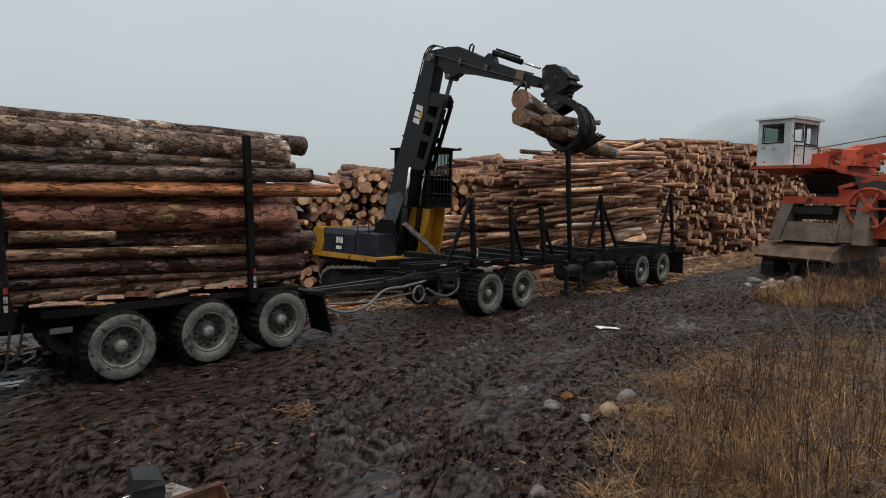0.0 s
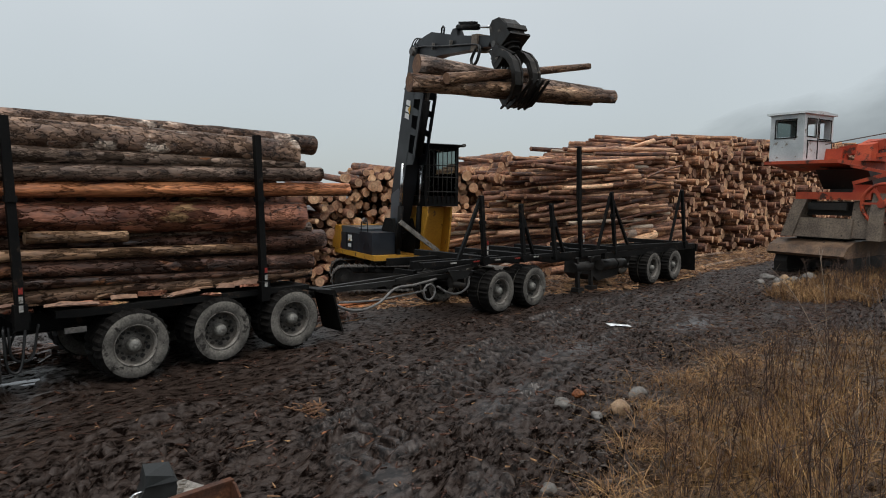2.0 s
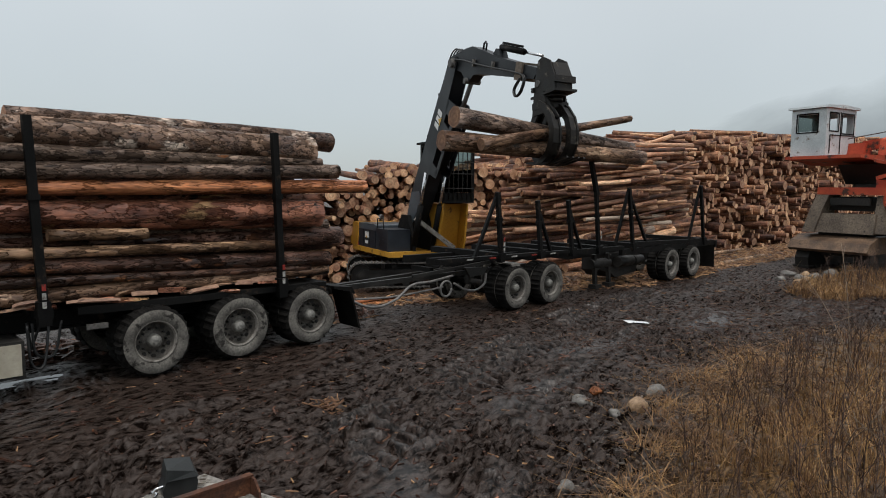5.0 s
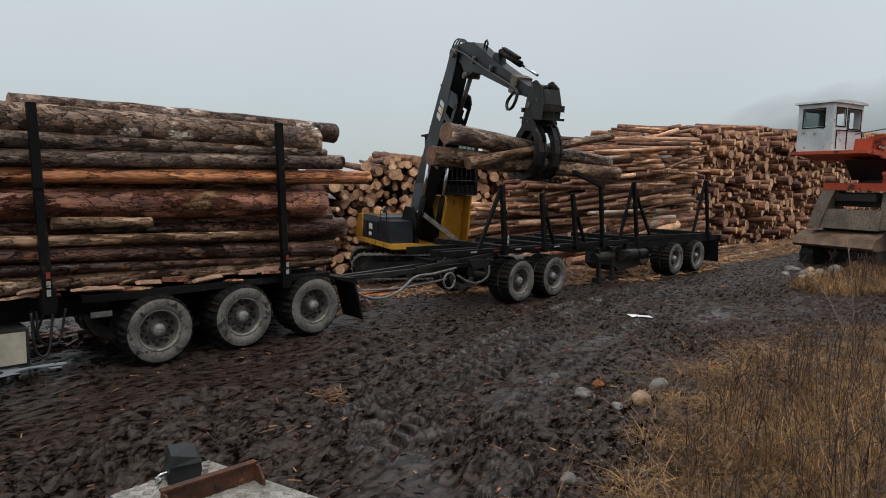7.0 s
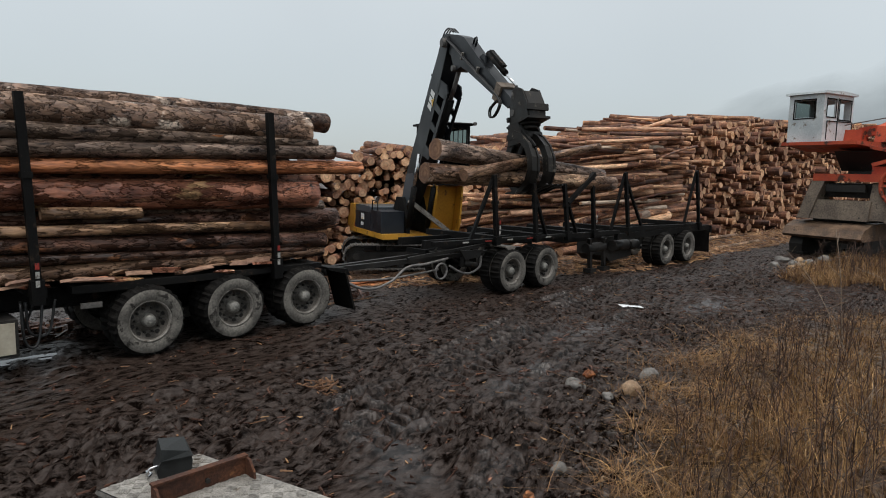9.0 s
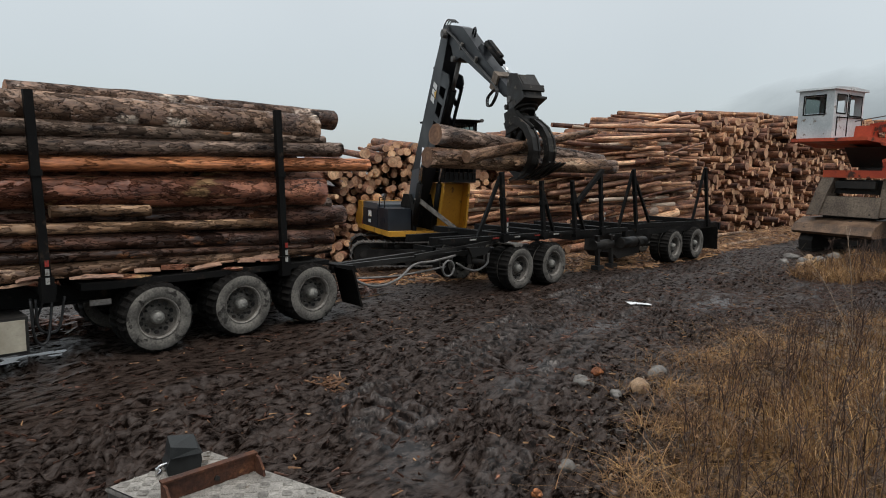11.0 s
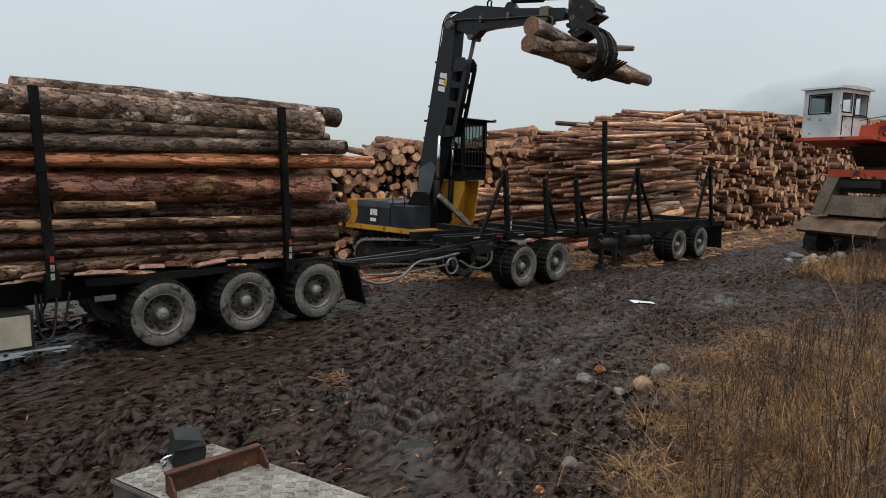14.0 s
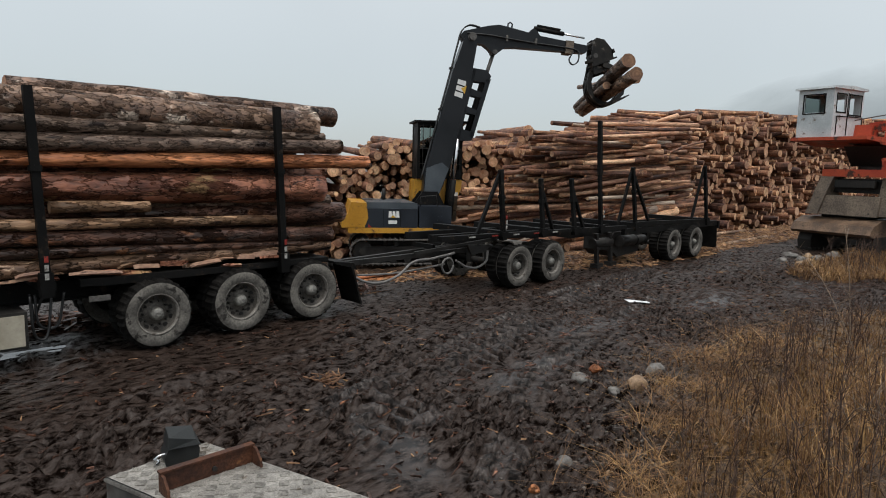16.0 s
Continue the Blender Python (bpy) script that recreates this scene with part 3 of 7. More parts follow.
def ground_height(x, y):
    x, y = np.asarray(x, float), np.asarray(y, float)
    z = base_height(x, y)
    near = np.clip(1.6 - np.hypot(x - 6, y - 6) / 22, 0.15, 1)
    under = np.where((y > 9.5) & (y < 12.7), 0.5, 1.0)
    lane = 1 - 0.7 * np.clip((y - 7.2) / 0.9, 0, 1) * np.clip((9.6 - y) / 0.6, 0, 1)
    z = z + 0.10 * smooth_noise(x, y, 2.3, 1) * under + 0.12 * smooth_noise(x, y, 0.75, 2) * near * under
    wx, wy = 0.30 * smooth_noise(x, y, 0.45, 6), 0.30 * smooth_noise(x + 9, y, 0.45, 16)
    u, v = 0.80 * x + 0.42 * y + wx, 0.95 * y - 0.38 * x + wy
    patchy = np.clip(0.75 + 1.5 * smooth_noise(x, y, 1.5, 13), 0.25, 1.3) * (1 - 0.9 * slick_zone(x, y)) * lane
    lumps = 0.05 * billow(u * 0.6, v, 0.33, 3) + 0.08 * billow(u * 0.7 + 4, v, 0.13, 4) + 0.085 * billow(u * 0.8, v * 1.1 + 7, 0.085, 5)
    z = z + (lumps + 0.025 * np.tanh(9 * smooth_noise(u * 0.45, v, 0.2, 7))) * near * under * patchy
    for pts, half, pitch, depth in TRACKS:
        best, along, side, worn = track_place(x, y, pts)
        inside = np.clip((half - best) / 0.05, 0, 1) * worn
        lugs = np.clip((best - 0.07) / 0.03, 0, 1)
        wob = along + 0.45 * np.abs(side) + 0.05 * smooth_noise(x, y, 0.2, 21)
        tread = depth * np.tanh(3.5 * np.sin(wob * 2 * math.pi / pitch)) * lugs
        rim = np.exp(-((best - half - 0.05) / 0.06) ** 2) * worn
        z = z * (1 - 0.8 * inside) + inside * (tread - 0.015) * near + 0.05 * rim * near
    return z


def spaced(lo, a, b, hi, step, grow=1.22):
    v = list(np.arange(a, b, step))
    s, p = step, b
    while p < hi:
        v.append(p)
        s *= grow
        p += s
    v.append(hi)
    s, p = step * grow, a - step
    while p > lo:
        v.insert(0, p)
        s *= 1.08
        p -= s
    v.insert(0, lo)
    return np.array(v)


gx, gy = spaced(-2500, 1.2, 12.0, 2500, 0.025, 1.03), spaced(-2500, 2.7, 8.8, 2500, 0.025, 1.05)
GX, GY = np.meshgrid(gx, gy, indexing="ij")
GZ = ground_height(GX, GY)
nx, ny = GX.shape
idx = np.arange(nx * ny).reshape(nx, ny)
g_faces = np.stack([idx[:-1, :-1], idx[1:, :-1], idx[1:, 1:], idx[:-1, 1:]], -1).reshape(-1, 4)
g_me = bpy.data.meshes.new("ground")
g_me.vertices.add(nx * ny)
g_me.vertices.foreach_set("co", np.stack([GX, GY, GZ], -1).astype(np.float32).ravel())
g_me.loops.add(g_faces.size)
g_me.loops.foreach_set("vertex_index", g_faces.ravel().astype(np.int32))
g_me.polygons.add(len(g_faces))
g_me.polygons.foreach_set("loop_start", np.arange(0, g_faces.size, 4, dtype=np.int32))
g_me.update(calc_edges=True)
g_me.polygons.foreach_set("use_smooth", np.ones(len(g_faces), bool))
straw_zone = np.clip((grass_edge(GX) + 0.5 * smooth_noise(GX, GY, 0.8, 11) - GY) / 0.7 + 0.25, 0, 1) * np.clip((GX - 1.5) / 2, 0, 1)
chip_zone = np.clip((GX - 9.5) / 3, 0, 1) * np.clip((GY - 10.6 - 2.0 * smooth_noise(GX, GY, 2.5, 12)) / 1.6, 0, 1)
for nm, val in (("straw_zone", straw_zone), ("chip_zone", chip_zone), ("slick_zone", wet_zone(GX, GY))):
    at = g_me.attributes.new(nm, "FLOAT", "POINT")
    at.data.foreach_set("value", val.astype(np.float32).ravel())
ground = tagged(new("ground", g_me), "dark wet churned mud yard with tyre ruts", "ground", kind="structure")


def mud_material():
    m = bpy.data.materials.new("mud")
    m.use_nodes = True
    n, l = m.node_tree.nodes, m.node_tree.links
    b = n["Principled BSDF"]
    tc = n.new("ShaderNodeTexCoord")

    drawn = n.new("ShaderNodeMapping")
    drawn.inputs["Rotation"].default_value, drawn.inputs["Scale"].default_value = (0, 0, radians(-24)), (0.5, 1.2, 1.0)
    l.new(tc.outputs["Object"], drawn.inputs["Vector"])

    def noise_node(scale, detail=6, rough=0.6, along=False):
        t = n.new("ShaderNodeTexNoise")
        t.inputs["Scale"].default_value, t.inputs["Detail"].default_value, t.inputs["Roughness"].default_value = scale, detail, rough
        l.new(drawn.outputs[0] if along else tc.outputs["Object"], t.inputs["Vector"])
        return t.outputs["Fac"]

    def ramp(fac, a, b2, lo, hi):
        r = n.new("ShaderNodeValToRGB")
        r.color_ramp.elements[0].position, r.color_ramp.elements[1].position = lo, hi
        r.color_ramp.elements[0].color, r.color_ramp.elements[1].color = (*a, 1), (*b2, 1)
        l.new(fac, r.inputs[0])
        return r.outputs["Color"]

    def mix(f, a, b2):
        x = n.new("ShaderNodeMix")
        x.data_type = "RGBA"
        l.new(f, x.inputs["Factor"])
        l.new(a, x.inputs["A"])
        l.new(b2, x.inputs["B"])
        return x.outputs["Result"]

    def times(a, b2):
        x = n.new("ShaderNodeMath")
        x.operation = "MULTIPLY"
        l.new(a, x.inputs[0])
        l.new(b2, x.inputs[1])
        return x.outputs[0]

    def rng(v, a, b2, c, d):
        x = n.new("ShaderNodeMapRange")
        for k, val in (("From Min", a), ("From Max", b2), ("To Min", c), ("To Max", d)):
            x.inputs[k].default_value = val
        l.new(v, x.inputs["Value"])
        return x.outputs["Result"]

    big, fine = noise_node(0.5), noise_node(45, 8, 0.7)
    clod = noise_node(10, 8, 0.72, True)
    # wet mud colour, with the shade in its creases painted near-black
    damp_shaded = ramp(clod, (0.0036, 0.0023, 0.0018), (0.034, 0.0228, 0.018), 0.43, 0.55)
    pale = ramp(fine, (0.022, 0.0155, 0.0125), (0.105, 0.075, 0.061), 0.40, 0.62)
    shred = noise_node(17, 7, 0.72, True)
    mud = mix(times(rng(shred, 0.54, 0.60, 0.0, 0.55), rng(big, 0.36, 0.6, 0.45, 1.0)), damp_shaded, pale)
    chips = ramp(noise_node(22, 6, 0.7), (0.024, 0.015, 0.011), (0.20, 0.115, 0.063), 0.46, 0.68)
    straws = ramp(noise_node(26, 6, 0.7), (0.026, 0.015, 0.008), (0.22, 0.125, 0.050), 0.42, 0.66)
    za, zb, zc = n.new("ShaderNodeAttribute"), n.new("ShaderNodeAttribute"), n.new("ShaderNodeAttribute")
    za.attribute_name, zb.attribute_name, zc.attribute_name = "chip_zone", "straw_zone", "slick_zone"
    cz = times(za.outputs["Fac"], rng(noise_node(1.4), 0.4, 0.58, 0.12, 0.85))
    sz = times(zb.outputs["Fac"], rng(noise_node(1.1), 0.36, 0.56, 0.25, 0.9))
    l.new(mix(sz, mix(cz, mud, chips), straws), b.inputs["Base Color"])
    wet = n.new("ShaderNodeMath")
    wet.operation, wet.use_clamp = "ADD", True
    l.new(rng(noise_node(2.6, 6, 0.7), 0.46, 0.66, 0.0, 0.4), wet.inputs[0])
    l.new(zc.outputs["Fac"], wet.inputs[1])
    l.new(rng(wet.outputs[0], 0.0, 1.0, 0.42, 0.2), b.inputs["Roughness"])
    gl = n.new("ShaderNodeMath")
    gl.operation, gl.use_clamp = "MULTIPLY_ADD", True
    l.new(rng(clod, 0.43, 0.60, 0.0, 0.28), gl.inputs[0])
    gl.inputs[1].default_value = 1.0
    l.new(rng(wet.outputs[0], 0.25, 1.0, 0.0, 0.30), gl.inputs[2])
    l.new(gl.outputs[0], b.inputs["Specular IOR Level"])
    bp = n.new("ShaderNodeBump")
    l.new(rng(zc.outputs["Fac"], 0.0, 1.0, 0.32, 0.15), bp.inputs["Strength"])
    bp.inputs["Distance"].default_value = 0.03
    l.new(fine, bp.inputs["Height"])
    bp2 = n.new("ShaderNodeBump")
    l.new(rng(zc.outputs["Fac"], 0.0, 1.0, 0.30, 0.10), bp2.inputs["Strength"])
    bp2.inputs["Distance"].default_value = 0.09
    l.new(clod, bp2.inputs["Height"])
    l.new(bp2.outputs[0], bp.inputs["Normal"])
    l.new(bp.outputs[0], b.inputs["Normal"])
    return m


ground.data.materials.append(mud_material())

# distant slope; its cloud haze is painted as a glowing, fading colour
h_bm = bmesh.new()
ROWS = 10
for i in range(41):
    a = radians(-52 + i * 2.6)
    d = 1500
    crest = 90 + 520 * (1 / (1 + math.exp((i - 25.5) * 0.26))) + 8 * math.sin(i * 1.7)
    for j in range(ROWS + 1):
        f = j / ROWS
        h_bm.verts.new(((d + 500 * f) * math.cos(a), (d + 500 * f) * math.sin(a), -20 + crest * f + 6 * math.sin(i * 2.1 + j * 1.3)))
h_bm.verts.ensure_lookup_table()
for i in range(40):
    for j in range(ROWS):
        v = h_bm.verts
        h_bm.faces.new((v[i * 11 + j], v[(i + 1) * 11 + j], v[(i + 1) * 11 + j + 1], v[i * 11 + j + 1]))


def hill_material():
    m = bpy.data.materials.new("slope_painted_haze")
    m.use_nodes = True
    n, l = m.node_tree.nodes, m.node_tree.links
    n.clear()
    out = n.new("ShaderNodeOutputMaterial")
    # haze colour is emitted, so the slope glows instead of being lit
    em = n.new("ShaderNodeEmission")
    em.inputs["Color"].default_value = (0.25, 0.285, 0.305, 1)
    tr = n.new("ShaderNodeBsdfTransparent")
    mx = n.new("ShaderNodeMixShader")
    tc = n.new("ShaderNodeTexCoord")
    nz = n.new("ShaderNodeTexNoise")
    nz.inputs["Scale"].default_value, nz.inputs["Detail"].default_value = 0.004, 6
    sep = n.new("ShaderNodeSeparateXYZ")
    l.new(tc.outputs["Object"], nz.inputs["Vector"])
    l.new(tc.outputs["Object"], sep.inputs[0])
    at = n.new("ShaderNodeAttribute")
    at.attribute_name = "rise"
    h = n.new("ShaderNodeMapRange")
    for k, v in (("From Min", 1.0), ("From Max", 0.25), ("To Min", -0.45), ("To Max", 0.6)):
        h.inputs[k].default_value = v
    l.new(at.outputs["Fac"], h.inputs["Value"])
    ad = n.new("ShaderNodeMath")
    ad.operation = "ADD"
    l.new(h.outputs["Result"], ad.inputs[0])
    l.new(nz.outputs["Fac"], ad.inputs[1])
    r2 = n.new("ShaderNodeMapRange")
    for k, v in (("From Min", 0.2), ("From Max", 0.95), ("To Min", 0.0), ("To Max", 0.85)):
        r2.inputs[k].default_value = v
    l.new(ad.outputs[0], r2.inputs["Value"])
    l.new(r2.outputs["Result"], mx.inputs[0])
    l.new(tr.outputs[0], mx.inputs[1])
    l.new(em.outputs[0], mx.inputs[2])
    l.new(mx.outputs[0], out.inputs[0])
    return m


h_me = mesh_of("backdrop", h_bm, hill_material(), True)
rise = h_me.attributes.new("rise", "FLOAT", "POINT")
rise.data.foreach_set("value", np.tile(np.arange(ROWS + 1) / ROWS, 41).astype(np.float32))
backdrop = tagged(new("backdrop", h_me), "faint grey hillside with cloud haze painted into it", "hill", kind="structure")

# ---- wheels ----
RIM_PROF = [(0.02, 0.30), (0.0, 0.305), (0.015, 0.285), (0.055, 0.275), (0.12, 0.255), (0.155, 0.20), (0.16, 0.165), (0.13, 0.15), (0.125, 0.09)]
TYRE_PROF = [(0.03, 0.29), (0.0, 0.315), (-0.012, 0.38), (-0.006, 0.462), (0.010, 0.492), (0.03, 0.512), (0.09, 0.52), (0.2, 0.52), (0.255, 0.512), (0.275, 0.487), (0.29, 0.43), (0.285, 0.36), (0.26, 0.30)]


def tyre_mesh():
    bm = bmesh.new()
    lathe(bm, TYRE_PROF, 84, [0, 0, 0, 1, 1, 1, 1, 1, 1, 0, 0, 0], notch=(4, 5, 6, 7, 8))
    return mesh_of("tyre", bm, [rubber_dusty, rubber_black])


def rim_mesh():
    bm = bmesh.new()
    rings = lathe(bm, RIM_PROF, 40, [0, 0, 0, 2, 2, 2, 2, 2])
    bm.faces.new(rings[-1])
    for k in range(10):
        a = 2 * math.pi * k / 10
        c = (0.182 * math.cos(a), 0.0, 0.182 * math.sin(a))
        cyl(bm, (c[0], 0.10, c[2]), (c[0], 0.165, c[2]), 0.016, seg=6, mi=1)
        # hand holes: dark discs painted for the shade inside the openings
        a += 0.31
        c = (0.232 * math.cos(a), 0.0, 0.232 * math.sin(a))
        cyl(bm, (c[0], 0.122, c[2]), (c[0], 0.14, c[2]), 0.034, seg=10, mi=1)
    return mesh_of("rim", bm, [rim_steel, steel_dark, rim_dark])


def hub_mesh():
    bm = bmesh.new()
    rings = lathe(bm, [(0.13, 0.10), (0.06, 0.095), (0.03, 0.085), (0.01, 0.07), (0.005, 0.03)], 20, [0] * 4)
    bm.faces.new(rings[-1])
    return mesh_of("hub", bm, [hub_pale])


TYRE, RIM, HUB = tyre_mesh(), rim_mesh(), hub_mesh()


def wheel(parent, x, near_y, far=False, turn=0.0, z=0.52):
    """A dual wheel whose outer tyre face stands at near_y."""
    w = new("wheel", RIM)
    w.parent = parent
    w.location = Vector((x, near_y, z)) - ORG[parent]
    w.rotation_euler = (0, turn, math.pi if far else 0)
    for nm, me, dy in (("tyre", TYRE, 0), ("tyre", TYRE, 0.33), ("hub", HUB, 0)):
        o = new(nm, me)
        o.parent = w
        o.location = (0, dy, 0)
    return w


# ---- loaded log trailer ----
trailer = thing("log_trailer", (4.5, 11.05, 0), "black log trailer with dusty dual wheels, loaded with logs", "trailer")
for i, x in enumerate((3.16, 4.47, 5.78)):
    wheel(trailer, x, 9.8, False, 0.5 * i, (0.55, 0.58, 0.60)[i])
    wheel(trailer, x, 12.3, True, 0.3 * i, (0.55, 0.58, 0.60)[i])
    bm = bmesh.new()
    cyl(bm, (x, 9.95, 0.52), (x, 12.15, 0.52), 0.075)
    box(bm, (x - 0.08, 10.7, 0.45), (x + 0.08, 10.82, 0.78))
    box(bm, (x - 0.08, 11.28, 0.45), (x + 0.08, 11.4, 0.78))
    part("axle", bm, steel_dark, trailer, smooth=False)
bm = bmesh.new()
for y in (10.72, 11.38):
    box(bm, (-5, y - 0.07, 1.0), (6.5, y + 0.07, 1.03))
    box(bm, (-5, y - 0.07, 0.74), (6.5, y + 0.07, 0.77))
    box(bm, (-5, y - 0.012, 0.77), (6.5, y + 0.012, 1.0))
for x in (-3, -1, 0.6, 2.4, 3.8, 5.1, 6.4):
    box(bm, (x - 0.05, 10.735, 0.78), (x + 0.05, 11.365, 0.98))
part("frame", bm, paint_black, trailer)
bm = bmesh.new()
prism(bm, [(2.2, 1.13), (6.2, 1.13), (6.2, 1.05), (2.5, 1.02), (2.2, 1.04)], 9.98, 10.66)
part("side_deck", bm, paint_black, trailer)


def stake(name, parent, x0, y0, z0, x1, y1, z1, w=0.092, label=""):
    bm = bmesh.new()
    beam(bm, (x0, y0, z0), (x1, y1, z1), w * 1.15, w, up=(0, 1, 0))
    beam(bm, (x0 - 0.01, y0, z0), (x0 + (x1 - x0) * 0.12, y0 + (y1 - y0) * 0.12, z0 + (z1 - z0) * 0.12), w * 1.7, w * 1.6, up=(0, 1, 0))
    t = 0.62
    c = Vector((x0, y0, z0)).lerp(Vector((x1, y1, z1)), t)
    box(bm, c - Vector((w * 0.72, w * 0.72, 0.04)), c + Vector((w * 0.72, w * 0.72, 0.04)))
    return part(name, bm, paint_black, parent, label, bevel=0.008)


def tape(parent, x, y, z):
    """Red and white reflective marking on a stake's foot."""
    for k, (m, nm) in enumerate(((decal_red, "red_marker"), (tape_white, "white_marker"), (tape_white, "white_marker"))):
        bm = bmesh.new()
        box(bm, (x - 0.024, y - 0.006, z - k * 0.115), (x + 0.024, y, z + 0.085 - k * 0.115))
        part(nm, bm, m, parent)


for x0, x1 in ((1.80, 1.68), (5.30, 5.17)):
    bm = bmesh.new()
    box(bm, (x0 - 0.09, 9.9, 1.035), (x0 + 0.09, 12.2, 1.17))
    part("bunk", bm, paint_black, trailer, bevel=0.01)
    stake("stake", trailer, x0, 9.96, 0.95, x1, 9.93, 3.66)
    stake("stake", trailer, x0, 12.15, 0.95, x1, 12.2, 3.6)
    tape(trailer, x0 - 0.02, 9.865, 1.42)
bm = bmesh.new()
prism(bm, [(6.62, 0.92), (6.66, 0.92), (6.86, 0.22), (6.82, 0.22)], 9.85, 10.45)
part("mud_flap", bm, rubber_black, trailer)
bm = bmesh.new()
prism(bm, [(6.3, 1.04), (6.7, 0.99), (6.78, 0.85), (6.6, 0.92), (6.3, 1.0)], 9.9, 10.5)
part("fender", bm, paint_black, trailer)
bm = bmesh.new()
box(bm, (0.75, 9.98, 0.30), (1.56, 10.55, 0.78))
part("tool_box", bm, steel_dark, trailer, bevel=0.015)
bm = bmesh.new()
box(bm, (0.8, 9.962, 0.335), (1.52, 9.978, 0.745))
part("tool_box_door", bm, panel_cream, trailer, "cream painted tool box door", bevel=0.005)
bm = bmesh.new()
box(bm, (2.28, 9.9, 0.83), (2.55, 9.94, 0.90))
part("step_plate", bm, steel_grey, trailer)
bm = bmesh.new()
for k, (a, b) in enumerate(((1.62, 1.9), (1.7, 2.05), (1.66, 1.8))):
    tube(bm, curve_pts([(a, 10.1 + 0.1 * k, 0.95), (a + 0.03, 10.08 + 0.1 * k, 0.45 + 0.1 * k), (b - 0.1, 10.1 + 0.1 * k, 0.40 + 0.1 * k), (b, 10.2, 0.95)]), 0.018)
part("air_hose", bm, hose_rubber, trailer)

# ---- logs on the loaded trailer: x and height of the axis at two places, end, radii ----
LOAD = [
    (1.91, 3.46, 0.21, 5.12, 3.43, 0.235, 6.10, 10.30, "plate"), (1.90, 3.17, 0.125, 5.2, 3.21, 0.085, 6.22, 10.16, "grey"),
    (1.89, 2.95, 0.115, 5.11, 3.04, 0.125, 6.57, 10.17, "grey"), (1.88, 2.73, 0.105, 5.11, 2.77, 0.115, 7.18, 10.16, "orange"),
    (1.88, 2.36, 0.21, 5.11, 2.34, 0.235, 6.22, 10.28, "red"), (1.86, 2.10, 0.08, 3.09, 2.10, 0.08, 3.19, 10.11, "tan"),
    (1.86, 1.95, 0.075, 4.16, 1.86, 0.075, 5.42, 10.12, "tan"), (3.98, 1.97, 0.12, 6.43, 1.89, 0.175, 6.80, 10.45, "dark"),
    (1.85, 1.75, 0.10, 5.10, 1.58, 0.125, 6.37, 10.18, "dark"), (1.85, 1.59, 0.07, 5.10, 1.42, 0.065, 5.96, 10.14, "dark"),
    (1.84, 1.33, 0.125, 5.10, 1.31, 0.09, 6.34, 10.16, "wet"), (1.84, 1.47, 0.06, 5.10, 1.48, 0.06, 6.1, 10.35, "dark"),
    (5.0, 3.66, 0.16, 5.96, 3.645, 0.17, 6.82, 10.75, "plate"), (2.0, 2.55, 0.12, 5.0, 2.56, 0.11, 6.48, 10.55, "red"),
    (2.0, 2.1, 0.12, 5.0, 2.1, 0.11, 6.55, 10.5, "grey"), (2.0, 1.78, 0.11, 5.0, 1.76, 0.11, 6.7, 10.6, "dark"),
]
SKINS = {"plate": bark_plate, "grey": bark_grey, "orange": bark_orange, "red": bark_red, "tan": bark_tan, "dark": bark_dark, "wet": bark_wet}
SAY = {"plate": "thick log with flaking grey-brown bark", "grey": "grey barked log with knots", "orange": "peeled orange-brown log", "red": "reddish barked log with pale scars",
       "tan": "thin pale brown log", "dark": "dark wet barked log", "wet": "wet brown log with bark scraped off"}


def lone_log(xa, za, ra, xb, zb, rb, y, skin, seed, say):
    """A log lying along x from xa to xb, its axis at the heights za and zb."""
    ll = math.hypot(xb - xa, zb - za)
    bm = log_bm(ll, ra, rb, 20 if seed < 200 else 12, int(ll * (8 if seed < 200 else 2)), 0.035, 0.02, seed, True)
    o = new("log", mesh_of("log", bm, [skin, end_wood if seed % 3 else end_grey]))
    o.matrix_basis = Matrix.Translation((xa, y, za)) @ Matrix.Rotation(-math.atan2(zb - za, xb - xa), 4, "Y") @ Matrix.Rotation(seed * 1.7, 4, "X")
    return tagged(o, say, "log", "logs on the loaded trailer")


for i, (x1, z1, r1, x2, z2, r2, xe, y, sk) in enumerate(LOAD):
    sl, sr = (z2 - z1) / (x2 - x1), (r2 - r1) / (x2 - x1)
    xs = -3.6 - (i % 4) * 0.3 if x1 < 2.5 else x1 - 3.4
    if sk == "tan" and xe < 4:
        xs = 1.9
    sl_left = sl * 0.4
    lone_log(xs, z1 + sl_left * (xs - x1), max(0.06, r1 + sr * (xs - x1) * 0.3), xe, z2 + sl * (xe - x2), max(0.055, r2 + sr * (xe - x2) * 0.5), y, SKINS[sk], 100 + i, SAY[sk] + " in the trailer load")
rnd = random.Random(5)
for row in range(8):
    z, y = 1.33 + row * 0.29, 10.62
    while y < 12.0:
        r = rnd.uniform(0.11, 0.17)
        y += r
        zz = z + rnd.uniform(-0.03, 0.03)
        sk = rnd.choice(["grey", "dark", "dark", "red", "wet", "tan"])
        lone_log(-3.5 - rnd.random(), zz, r * 0.9, rnd.uniform(5.75, 6.6), zz + rnd.uniform(-0.05, 0.05), r, y, SKINS[sk], 200 + row * 20 + int(y * 9), SAY[sk] + " inside the trailer load")
        y += r
# broken slabs lying along the deck
rnd = random.Random(9)
